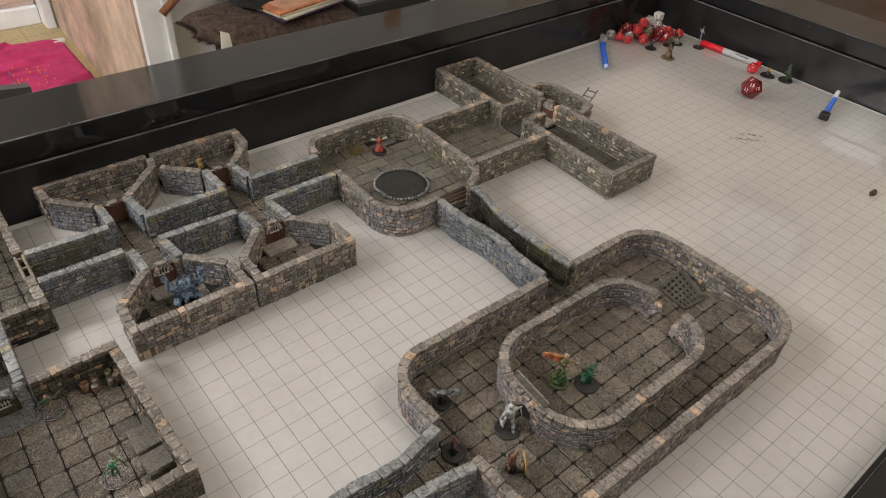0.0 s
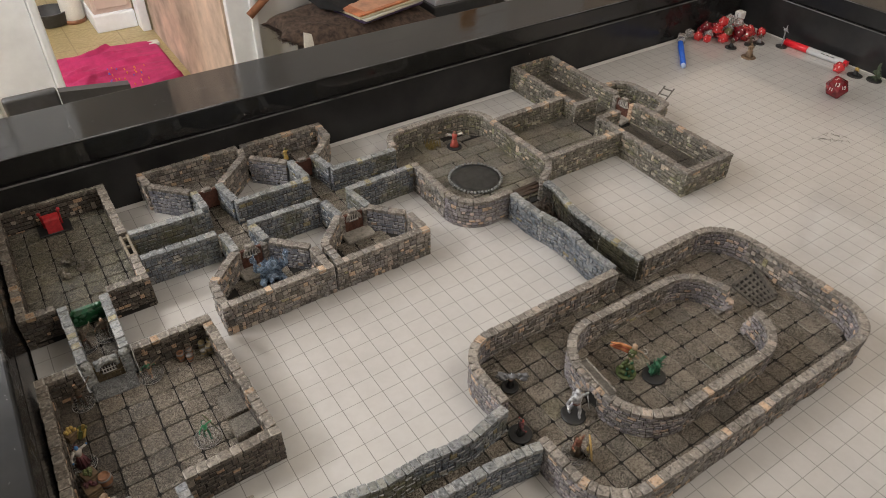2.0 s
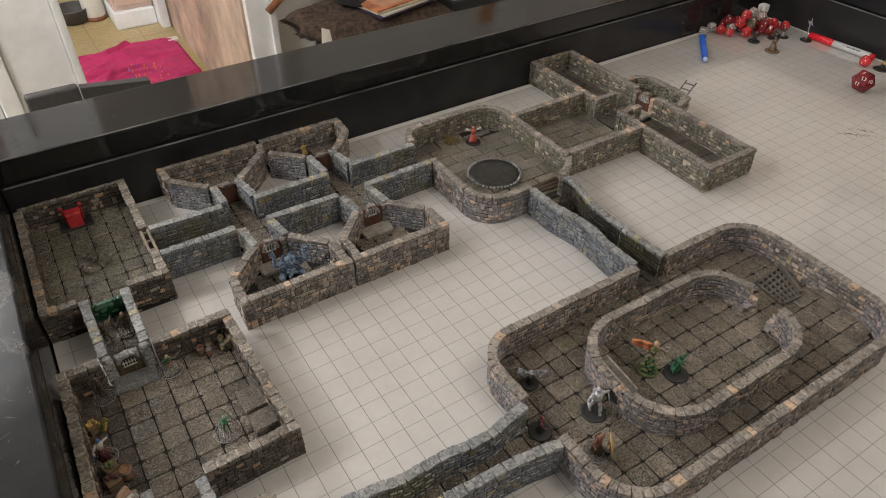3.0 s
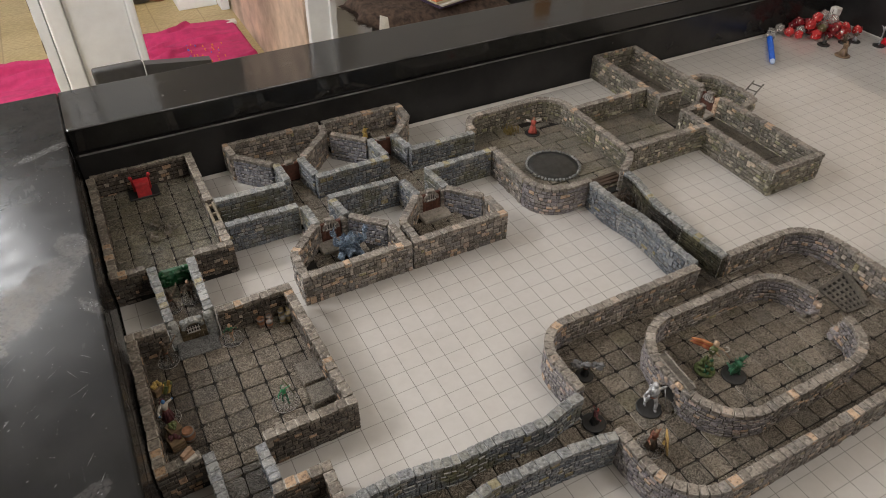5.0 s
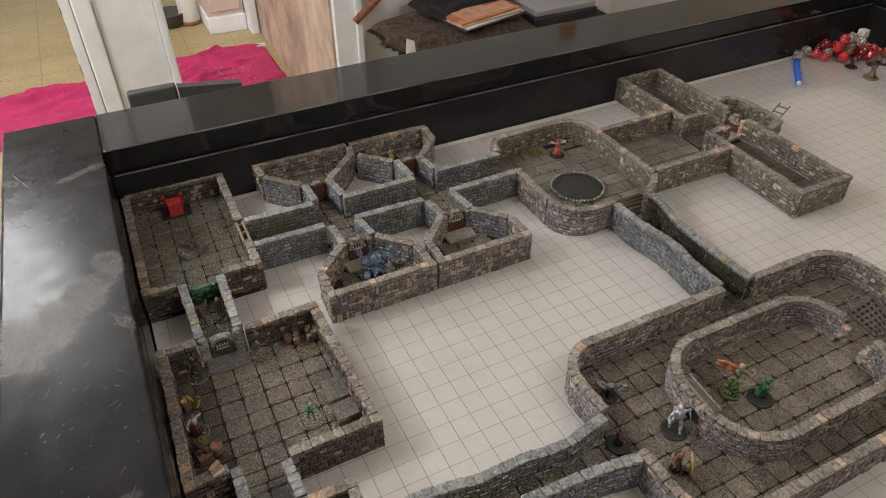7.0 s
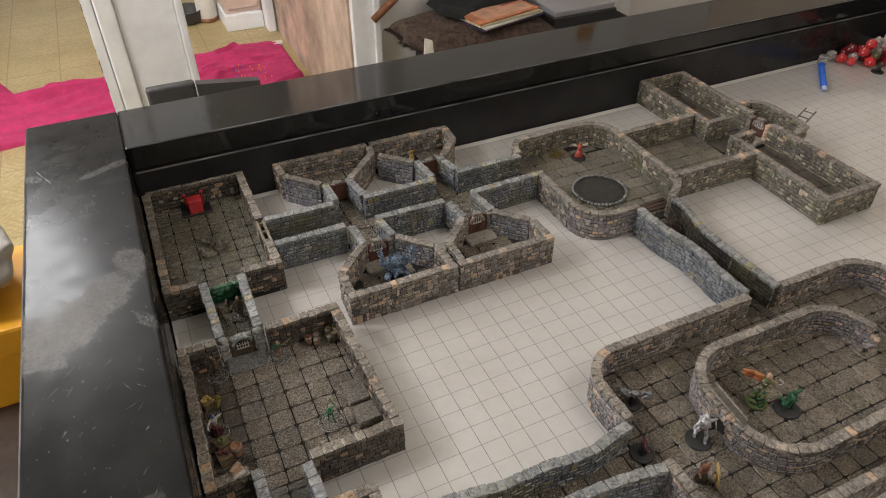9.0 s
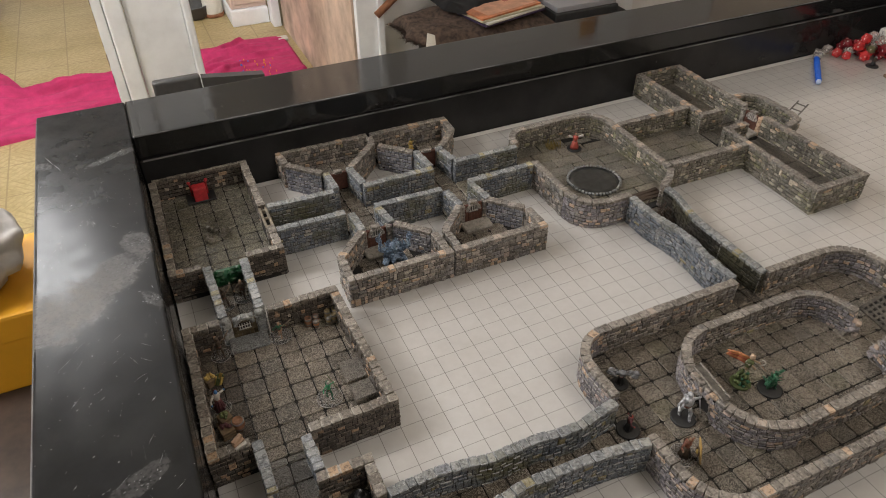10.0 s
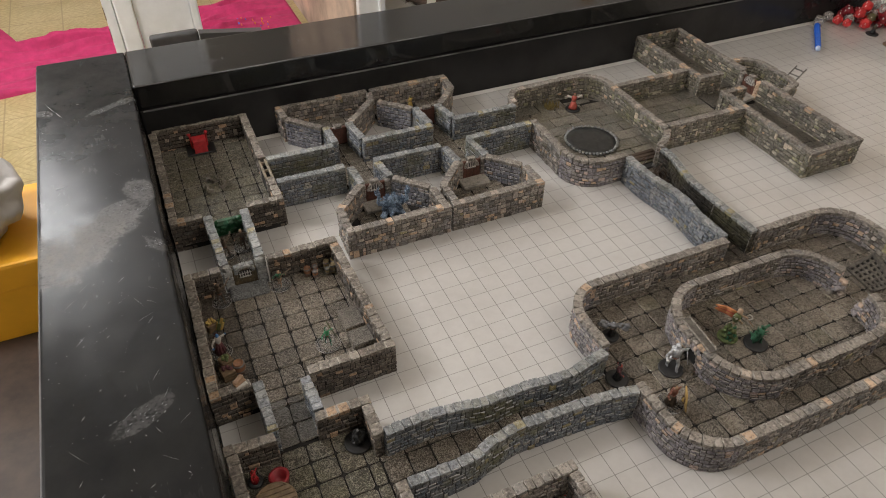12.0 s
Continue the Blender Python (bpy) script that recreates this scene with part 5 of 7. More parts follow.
bmesh.ops.create_icosphere(bm, subdivisions=4, radius=1.0)
for v in bm.verts:
    d = 1 + 0.28 * noise.noise(v.co * 2.1) + 0.10 * noise.noise(v.co * 6)
    v.co = Vector((v.co.x * 3.4 * d, v.co.y * 4.2 * d, max(-0.9, v.co.z * d) * 2.6 + 2.3))
tagged(from_bm("plastic_bag", bm, M_BAG, None, (-21.6, 27.2, -7.5), True), "crumpled translucent white plastic bag on the box", "bag")
shelf = tagged(holder("low_shelf", 76, 5, -30), "dark brown wooden shelf standing beyond the table end", "shelf")
block("shelf_top", (62.5, -30, 1.6), (88, 40, 2.6), M_DARKWOOD, shelf, 0.15, 2)
block("shelf_side", (63, -29.5, -30), (87.5, -28, 1.6), M_DARKWOOD, shelf, 0.1)
block("shelf_side", (63, 38, -30), (87.5, 39.5, 1.6), M_DARKWOOD, shelf, 0.1)
tagged(block("orange_box", (76, -2, 2.6), (83, 8.4, 9), M_ORANGE, None, 0.1), "orange box lying on the dark shelf", "box")


# plates added on the ceiling, out of view, to go with the lamps
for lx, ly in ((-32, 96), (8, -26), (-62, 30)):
    fitting = tagged(holder("added_lamp_plate", lx, ly, 66), "white ceiling plate added out of view", "ceiling lamp", "ceiling lamps")
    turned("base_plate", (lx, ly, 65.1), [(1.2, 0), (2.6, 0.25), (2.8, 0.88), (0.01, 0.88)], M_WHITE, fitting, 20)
# framed print on the east wall, mirrored in the glossy mat
M_PICTURE = plain("faded_green_grey_print", (0.20, 0.21, 0.18), 0.5, vary=0.3, scale=0.4, relief=0.0)
picture = tagged(holder("framed_print", 89.9, 13, 33.5), "dark-framed print with a wide white mount", "picture")
for lo, hi in (((88.7, 6.6, 33.2), (89.95, 8.4, 44.5)), ((88.7, 19.0, 33.2), (89.95, 20.8, 44.5)), ((88.7, 8.42, 33.2), (89.95, 18.98, 35.0)), ((88.7, 8.42, 42.7), (89.95, 18.98, 44.5))):
    block("frame_side", lo, hi, M_DARKWOOD, picture, 0.1)
block("mount", (89.5, 8.3, 34.9), (89.9, 19.1, 42.8), M_WHITE, picture)
block("print", (89.3, 10.2, 36.4), (89.49, 17.2, 41.3), M_PICTURE, picture)
# cord added to go with the sparkle lamps, itself never in view
cord = tagged(holder("sparkle_cord", 88, 39, 20), "thin cord added out of view for the sparkle bulbs", "string lights")
tube("cord", [(88.6, 44, 31), (88.4, 43, 29.8), (88.3, 39.5, 26.6), (88.3, 37.5, 28.0), (88.3, 35.4, 24.9), (88.3, 38.7, 24.0), (88.3, 36.2, 21.0), (88.5, 36, 14)], 0.08, M_DARKWOOD, cord, 6)

# ---- fittings of the dungeon ----
class Kit:
    """Collects shaped pieces, each with its paint, into one mesh; inches round a foot point."""

    def __init__(self):
        self.bm, self.mats = bmesh.new(), []

    def _paint(self, faces, mat):
        if mat not in self.mats:
            self.mats.append(mat)
        for f in faces:
            f.material_index = self.mats.index(mat)

    def _add(self, made, mat):
        self._paint({f for v in made for f in v.link_faces}, mat)

    def lathe(self, profile, mat, at=(0, 0, 0), n=14, wobble=0.0, seed=0):
        rings = []
        for j, (r, z) in enumerate(profile):
            ring = []
            for k in range(n):
                a = 2 * math.pi * k / n
                rr = r * (1 + wobble * noise.noise(Vector((math.cos(a) * 2 + seed, math.sin(a) * 2, j * 0.7))))
                ring.append(self.bm.verts.new((at[0] + rr * math.cos(a), at[1] + rr * math.sin(a), at[2] + z)))
            rings.append(ring)
        made = []
        for a, b in zip(rings, rings[1:]):
            for k in range(n):
                made.append(self.bm.faces.new((a[k], a[(k + 1) % n], b[(k + 1) % n], b[k])))
        made.append(self.bm.faces.new(list(reversed(rings[0]))))
        made.append(self.bm.faces.new(rings[-1]))
        self._paint(made, mat)

    def ball(self, c, r, mat, scale=(1, 1, 1), rough=0.0, seed=0, sub=2):
        m = bmesh.ops.create_icosphere(self.bm, subdivisions=sub, radius=1.0)
        for v in m["verts"]:
            d = r * (1 + rough * noise.noise(v.co * 2.5 + Vector((seed, seed * 0.7, 0))))
            v.co = Vector((v.co.x * d * scale[0] + c[0], v.co.y * d * scale[1] + c[1], v.co.z * d * scale[2] + c[2]))
        self._add(m["verts"], mat)

    def rod(self, a, b, r, mat, r2=None, n=7):
        a, b = Vector(a), Vector(b)
        d = b - a
        m = bmesh.ops.create_cone(self.bm, cap_ends=True, segments=n, radius1=r, radius2=r if r2 is None else r2, depth=d.length,
                                  matrix=Matrix.Translation((a + b) / 2) @ d.to_track_quat("Z", "Y").to_matrix().to_4x4())
        self._add(m["verts"], mat)

    def box(self, c, size, mat, turn=(0, 0, 0), bevel=0.0):
        m = bmesh.ops.create_cube(self.bm, size=1.0, matrix=Matrix.LocRotScale(c, Euler([radians(t) for t in turn]), size))
        verts = m["verts"]
        if bevel:
            edges = list({e for v in verts for e in v.link_edges})
            r = bmesh.ops.bevel(self.bm, geom=edges, offset=bevel, segments=1, affect="EDGES")
            verts = r["verts"]
        self._add(verts, mat)

    def done(self, name, at, parent=None, turn=0.0, smooth=False, label=""):
        bm = self.bm
        bmesh.ops.recalc_face_normals(bm, faces=bm.faces)
        for v in bm.verts:
            v.co *= IN
        me = bpy.data.meshes.new(name)
        bm.to_mesh(me)
        bm.free()
        if smooth:
            me.shade_smooth()
        for m in self.mats:
            me.materials.append(m)
        ob = new(name, me)
        ob.rotation_euler = (0, 0, radians(turn))
        if parent is None:
            ob.location = Vector(at) * IN
        else:
            ob.parent = parent
            ob.location = Vector(at) * IN
        return tagged(ob, label)


M_GREYPANE = plain("grey_window_paint", (0.15, 0.14, 0.135), 0.5, vary=0.4, scale=5)
M_PALESLOPE = stone("pale_threshold_stone", [(0, (0.24, 0.22, 0.195)), (0.5, (0.27, 0.25, 0.222))], False, grain=5.0, edge=(0.42, 0.39, 0.35), gleam=0.5, pits=0.4)
M_PALEIRON = plain("brushed_pale_iron", (0.46, 0.44, 0.41), 0.5, vary=0.4, scale=6)


def dungeon_door(x, y, turn, wide=1.45, high=1.72, plinth=True, label="miniature red-brown arched door in a grey stone frame"):
    """An arched door leaf with a barred window, between stone jambs, on a threshold slab. Faces -y."""
    t = tagged(holder("dungeon_door", x, y, FLOOR_TOP - 0.03), label, "miniature door", "dungeon doors")
    t.rotation_euler = (0, 0, radians(turn))
    h, base = high - FLOOR_TOP, 0.0
    for s in (-1, 1):
        k = Kit()
        for r in range(6):
            k.box((s * (wide / 2 + 0.02), 0, (r + 0.5) * h / 6), (0.30 + 0.03 * (r % 2), 0.42, h / 6 - 0.02), M_CAP, bevel=0.03)
        k.done("jamb", (0, 0, base), t)
    k = Kit()
    k.box((0, 0.02, 0.42 * h + 0.1), (wide - 0.3, 0.14, 0.84 * h), M_WOODRED)
    for i in range(5):
        k.box((-(wide - 0.4) / 2 + (wide - 0.4) * (i + 0.5) / 5, -0.055, 0.36 * h), ((wide - 0.4) / 5 - 0.02, 0.05, 0.66 * h), M_WOODRED, bevel=0.012)
    leaf = k.done("door_leaf", (0, 0, base + 0.05), t)
    k = Kit()
    for i in range(9):
        a = radians(180 * i / 8)
        k.box((0.40 * math.cos(a), -0.03, 0.70 * h + 0.36 * math.sin(a)), (0.17, 0.18, 0.16), M_RIDGE, (0, -math.degrees(a) + 90, 0), 0.025)
    k.box((0, 0.06, h * 1.02), (0.5, 0.34, 0.2), M_CAP, bevel=0.04)
    k.done("arch", (0, 0, base), t)
    k = Kit()
    k.box((0, -0.06, 0.66 * h), (0.62, 0.05, 0.18 * h), M_GREYPANE, bevel=0.01)
    for i in range(8):
        a = radians(180 * (i + 0.5) / 8)
        k.box((0.155 * math.cos(a), -0.06, 0.74 * h + 0.13 * math.sin(a)), (0.14, 0.05, 0.32), M_GREYPANE, (0, 90 - math.degrees(a), 0))
    k.done("window_panel", (0, 0, base), t)
    k = Kit()
    for i in range(4):
        top = 0.90 if i in (1, 2) else 0.84
        k.rod((-0.21 + 0.14 * i, -0.1, 0.59 * h), (-0.21 + 0.14 * i, -0.1, top * h), 0.026, M_PALEIRON)
    k.rod((-0.28, -0.09, 0.61 * h), (0.28, -0.09, 0.61 * h), 0.03, M_PALEIRON)
    for i in range(8):
        a, c = radians(180 * i / 8), radians(180 * (i + 1) / 8)
        k.rod((0.29 * math.cos(a), -0.09, 0.73 * h + 0.26 * math.sin(a)), (0.29 * math.cos(c), -0.09, 0.73 * h + 0.26 * math.sin(c)), 0.03, M_PALEIRON)
    k.done("grille", (0, 0, 0.0), leaf)
    if plinth:
        k = Kit()
        k.box((0, -0.56, 0.13), (wide + 0.32, 0.9, 0.26), M_PALESLOPE, (5, 0, 1.5), 0.06)
        k.done("threshold", (0, 0, base), t)
    return t


dungeon_door(2.25, 9.72, 0)
dungeon_door(8.2, 9.62, 0)
dungeon_door(2.1, 16.1, 180)
dungeon_door(8.1, 16.15, 180)
dungeon_door(30.95, 11.2, -88, 1.5, label="miniature red-brown arched door in the eastern hall")

M_HOLE_PAINT = plain("black_brown_window_paint", (0.022, 0.019, 0.016), 0.7)
M_BLUESTEP = stone("blue_grey_step_stone", [(0, (0.12, 0.128, 0.135)), (0.5, (0.15, 0.156, 0.16))], False, grain=5.0, rough=0.5, edge=(0.40, 0.41, 0.41), gleam=0.6, pits=0.4, worms=True)

# the gate at the foot of the guarded passage
gate = tagged(holder("dungeon_gate", -5.85, 5.95, FLOOR_TOP - 0.03), "miniature grey gatehouse with barred wooden doors and a worn step", "miniature gate")
M_GATEWOOD = plain("ochre_brown_gate_wood", (0.105, 0.078, 0.042), 0.7, vary=0.5, scale=3)
for s in (-1, 1):
    k = Kit()
    for r in range(5):
        k.box((s * 0.80, 0, 0.12 + 0.24 * r), (0.44 - 0.03 * (r % 2), 0.5, 0.225), M_BLUECAP, (0, 0, 2 * s * (r % 2)), 0.035)
    k.lathe([(0.25, 1.16), (0.24, 1.28), (0.17, 1.4), (0.03, 1.45)], M_BLUECAP, (s * 0.80, 0, 0), 10, 0.15, s)
    k.done("pillar", (0, 0, 0), gate)
k = Kit()
for i in range(6):
    k.box((-0.48 + 0.19 * i, 0.02, 0.48), (0.178, 0.16, 0.96), M_GATEWOOD, bevel=0.02)
k.box((0, -0.08, 0.42), (1.1, 0.05, 0.08), M_GATEWOOD)
leaf = k.done("gate_leaf", (0, 0, 0), gate)
k = Kit()
k.box((0, -0.075, 0.74), (0.62, 0.05, 0.42), M_HOLE_PAINT, bevel=0.02)
for i in range(5):
    k.rod((-0.24 + 0.12 * i, -0.12, 0.55), (-0.24 + 0.12 * i, -0.12, 0.92), 0.024, M_PALEIRON)
k.rod((-0.3, -0.11, 0.57), (0.3, -0.11, 0.57), 0.03, M_PALEIRON)
k.rod((-0.3, -0.11, 0.78), (0.3, -0.11, 0.78), 0.022, M_PALEIRON)
k.done("grille", (0, 0, 0), leaf)
for i in range(7):
    a = radians(180 * (i + 0.5) / 7)
    k = Kit()
    k.box((0, 0, 0), (0.2, 0.36, 0.18), M_BLUECAP, (0, 90 - math.degrees(a), 0), 0.03)
    k.done("arch_stone", (0.42 * math.cos(a), 0.0, 0.86 + 0.34 * math.sin(a)), gate)
k = Kit()
k.box((0, 0.05, 1.14), (1.0, 0.26, 0.2), M_BLUECAP, bevel=0.04)
k.done("lintel", (0, 0, 0), gate)
k = Kit()
k.box((0, -0.66, 0.11), (1.84, 0.92, 0.24), M_BLUESTEP, (7, 0, -3), 0.07)
k.done("step", (0, 0, 0), gate)

# the barred side gate of the altar room
side_gate = tagged(holder("portcullis", -3.0, 13.22, 0), "miniature wooden portcullis in a low stone frame", "miniature gate")
k = Kit()
k.box((0, 0, 0.7), (0.42, 2.0, 1.36), M_CORE)
for s in (-1, 1):
    for r in range(6):
        k.box((0, s * 0.92, 0.12 + 0.25 * r), (0.5, 0.26, 0.23), M_CAP, bevel=0.03)
k.done("frame", (0, 0, 0), side_gate)
M_PALEWOOD = plain("weathered_pale_wood", (0.20, 0.165, 0.12), 0.7, vary=0.4)
for s in (-1, 1):
    k = Kit()
    k.box((s * 0.17, 0, 1.62), (0.14, 2.05, 0.2), M_PALEWOOD, bevel=0.03)
    k.done("beam", (0, 0, 0), side_gate)
for i in range(3):
    k = Kit()
    k.box((0, -0.8 + 0.8 * i, 1.6), (0.22, 0.12, 0.16), M_PALEWOOD, bevel=0.02)
    k.done("cross_piece", (0, 0, 0), side_gate)

# the pool
pool = tagged(holder("stone_pool", 17.15, 10.25, FLOOR_TOP), "round dark pool with a cobbled grey rim", "miniature pool")
turned("water", (17.15, 10.25, FLOOR_TOP), [(1.6, -0.2), (1.6, 0.10), (1.2, 0.105), (0.01, 0.11)], M_WATER, pool, 40)
rng = random.Random(8)
for i in range(46):
    a = 2 * math.pi * i / 46
    k = Kit()
    k.ball((0, 0, 0), 0.11, M_BLUECAP, (0.95, 1.0, 1.0), 0.35, i, 1)
    k.done("rim_stone", (1.66 * math.cos(a), 1.64 * math.sin(a), 0.10 + rng.uniform(-0.02, 0.03)), pool, math.degrees(a) + 90)

# stairs in the western room
steps = tagged(holder("stone_steps", -1.75, 1.2, FLOOR_TOP), "two worn stone steps against the wall of the western room", "miniature steps")
M_PALESLAB = stone("smooth_pale_slab", [(0, (0.16, 0.144, 0.122)), (0.5, (0.19, 0.171, 0.146))], True, grain=6.5, rough=0.45, edge=(0.42, 0.385, 0.335), gleam=0.65, pits=0.4, worms=True)
for name, y0, y1, lift, tilt in (("upper_step", -0.42, 0.62, 0.34, -3), ("lower_step", 0.86, 2.1, 0.2, 4)):
    k = Kit()
    k.box((0, 0, lift / 2), (1.3, y1 - y0, lift), M_TILE, (0, 0, 1), 0.03)
    k.box((0, 0, lift + 0.03), (1.27, y1 - y0 - 0.04, 0.1), M_PALESLAB, (tilt * 0.5, tilt * 0.4, 1), 0.035)
    k.done(name, (-0.02, (y0 + y1) / 2 - 1.2, 0.02), steps)

# stone-framed grating on the great room's floor; a black slab stands in for its dark gaps
grating = tagged(holder("floor_grating", 23.4, -6.0, FLOOR_TOP), "dark lattice grating in a tapered stone frame on the floor", "trapdoor")
G_NW, G_NE, G_SE, G_SW = Vector((22.65, -5.2)), Vector((24.75, -4.98)), Vector((23.75, -7.0)), Vector((22.45, -6.9))
M_GRATE = stone("dark_grating_stone", [(0, (0.075, 0.068, 0.058)), (0.5, (0.1, 0.09, 0.078))], False, grain=6.0, edge=(0.20, 0.18, 0.155), gleam=0.5)
M_BLACKFILL = plain("black_fill", (0.014, 0.0125, 0.011), 0.9)
solid("hole", [(*q, z) for z in (0.36, 0.405) for q in (G_NW, G_NE, G_SE, G_SW)], [(3, 2, 1, 0), (4, 5, 6, 7), (0, 1, 5, 4), (1, 2, 6, 5), (2, 3, 7, 6), (3, 0, 4, 7)], M_BLACKFILL, grating, (23.4, -6.0, 0.36))


def plank_between(name, a, b, wide, z0, z1, mat, parent):
    """A squared bar along the plan from a to b."""
    d = (b - a).normalized()
    n = Vector((-d.y, d.x)) * wide / 2
    base = [a - n, b - n, b + n, a + n]
    mid = (a + b) / 2
    return solid(name, [(*q, z0) for q in base] + [(*(q + (mid - q) * 0.03), z1) for q in base], [(3, 2, 1, 0), (4, 5, 6, 7), (0, 1, 5, 4), (1, 2, 6, 5), (2, 3, 7, 6), (3, 0, 4, 7)], mat, parent, (mid.x, mid.y, z0))


plank_between("frame_edge", G_NE, G_SE, 0.17, 0.36, 0.66, M_GRATE, grating)
plank_between("frame_edge", G_NW, G_NE, 0.16, 0.36, 0.47, M_GRATE, grating)
plank_between("frame_edge", G_SW, G_NW, 0.16, 0.36, 0.45, M_GRATE, grating)
plank_between("frame_edge", G_SW, G_SE, 0.16, 0.36, 0.47, M_GRATE, grating)
for i in range(5):
    f = (i + 1) / 6
    plank_between("bar", G_NW.lerp(G_SW, f), G_NE.lerp(G_SE, f), 0.13, 0.4, 0.455, M_GRATE, grating)
for i in range(4):
    f = (i + 1) / 5
    plank_between("bar", G_NW.lerp(G_NE, f), G_SW.lerp(G_SE, f), 0.13, 0.4, 0.465, M_GRATE, grating)

# the broken hole in the ring's western wall; a black board stands in for the shade inside
doorway = tagged(holder("broken_doorway", 11.1, -6.8, FLOOR_TOP), "jagged hole in the stone ring wall, backed in black", "miniature doorway")
rng = random.Random(21)
k = Kit()
k.box((0, 0, 1.2), (0.30, 1.24, 0.34), M_CORE)
k.done("lintel_core", (0, 0, 0), doorway)
k = Kit()
k.box((0.0, 0, 0.55), (0.1, 1.15, 1.1), M_BLACKFILL, (0, 4, 0), 0.04)
k.done("dark_backing", (0.14, 0, 0), doorway)
for side in (-1, 1):
    for row in range(2):
        for i in range(4):
            k = Kit()
            k.box((0, 0, 0), (0.06, 0.27 + rng.uniform(-0.03, 0.03), 0.17), M_VIOLET if rng.random() < 0.7 else M_BROWN, (rng.uniform(-4, 4), 0, 0), 0.012)
            k.done("lintel_stone", (side * 0.165, -0.45 + 0.3 * i + 0.1 * row, 1.1 + 0.19 * row), doorway)
for i in range(3):
    k = Kit()
    k.box((0, 0, 0), (0.42, 0.40, 0.17), M_CAP, (rng.uniform(-3, 3), rng.uniform(-3, 3), rng.uniform(-5, 5)), 0.035)
    k.done("lintel_cap", (0, -0.42 + 0.42 * i, 1.42), doorway)
for i in range(15):
    f = i / 14
    a = radians(-20 + 220 * f)
    k = Kit()
    r = rng.uniform(0.10, 0.17)
    k.ball((0, 0, 0), r, M_VIOLET if i % 3 else M_DARK, (0.8, 1.2, 0.9), 0.9, i, 1)
    k.done("jagged_stone", (-0.1 + rng.uniform(-0.04, 0.04), (0.56 + rng.uniform(-0.07, 0.04)) * math.cos(a), 0.5 + (0.52 + rng.uniform(-0.08, 0.04)) * math.sin(a)), doorway)
M_TANSTONE = plain("tan_accent_stone", (0.42, 0.32, 0.25), 0.7, vary=0.3, scale=5)
for i in range(6):
    a = radians(5 + 34 * i)
    k = Kit()
    k.box((0, 0, 0), (0.08, 0.17, 0.26), M_TANSTONE, (math.degrees(a) - 90, 0, 0), 0.025)
    k.done("arch_stone", (-0.19, 0.72 * math.cos(a), 0.55 + 0.68 * math.sin(a)), doorway)
k = Kit()
k.box((0, 0, 0), (0.42, 2.05, 0.05), M_GRATE, (0, 3, -5), 0.015)
k.box((0.2, 0.02, 0.05), (0.08, 2.05, 0.09), M_DARKCAP, (0, 3, -5), 0.02)
k.box((-0.2, -0.02, 0.05), (0.08, 2.05, 0.09), M_DARKCAP, (0, 3, -5), 0.02)
k.done("beam", (0.22, 0.15, 1.535), doorway)
for i in range(8):
    k = Kit()
    k.ball((0, 0, 0), rng.uniform(0.06, 0.13), M_TILE, (1, 1, 0.8), 0.5, i, 1)
    k.done("loose_stone", (rng.uniform(-0.6, -0.2), rng.uniform(-0.6, 0.6), 0.06), doorway)

# crumbled ends of the inner ring at its eastern opening
for ex, ey, seed in ((20.62, -6.28, 3), (20.5, -7.75, 8)):
    rng = random.Random(seed)
    stub = tagged(holder("crumbled_wall_end", ex, ey, FLOOR_TOP), "crumbled stone end of the ring wall with tan stones", "rubble", "crumbled wall ends")
    for i in range(14):
        lvl = i // 3
        k = Kit()
        k.box((0, 0, 0), (rng.uniform(0.2, 0.34), rng.uniform(0.18, 0.3), rng.uniform(0.16, 0.24)), (M_VIOLET, M_BROWN, M_TANSTONE, M_CAP)[rng.randrange(4)], (rng.uniform(-18, 18), rng.uniform(-18, 18), rng.uniform(0, 90)), 0.03)
        k.done("broken_stone", (rng.uniform(-0.24, 0.24) * (1 - 0.12 * lvl), rng.uniform(-0.26, 0.26) * (1 - 0.12 * lvl), 0.1 + 0.2 * lvl), stub)

# roots and dark growth in the mouth of the shaft
roots = tagged(holder("tangled_roots", 18.2, 5.6, FLOOR_TOP), "dark tangled roots hanging in the mouth of the shaft", "roots")
rng = random.Random(41)
for i in range(9):
    x0, y0 = rng.uniform(17.2, 19.0), rng.uniform(4.4, 6.4)
    tube("root", [(x0, y0, FLOOR_TOP), (x0 + rng.uniform(-0.3, 0.3), y0 + rng.uniform(-0.3, 0.3), 0.8), (x0 + rng.uniform(-0.4, 0.4), y0 + rng.uniform(-0.5, 0.3), 1.25), (x0 + rng.uniform(-0.5, 0.5), y0 + rng.uniform(-0.6, 0.2), 1.0)], 0.07, M_DARKWOOD, roots, 6, taper=0.4)
for i in range(5):
    k = Kit()
    k.ball((0, 0, 0), rng.uniform(0.14, 0.24), M_DARKWOOD, (1, 1, 0.7), 0.7, i, 1)
    k.done("clod", (rng.uniform(-0.7, 0.7), rng.uniform(-1.5, 0.8), 0.1), roots)

# ladder in the alcove
ladder = tagged(holder("ladder", 32.6, 9.6, FLOOR_TOP), "small grey wooden ladder leaning out of the alcove", "ladder")
M_GREYWOOD = plain("grey_wood", (0.13, 0.12, 0.11), 0.7, vary=0.4)
L0, L1 = Vector((32.15, 10.0, FLOOR_TOP)), Vector((33.95, 9.9, 2.45))
across = Vector((0.10, -0.34, 0))
for s in (-1, 1):
    tube("side_rail", [tuple(L0 + across * s), tuple(L1 + across * s)], 0.055, M_GREYWOOD, ladder, 6)
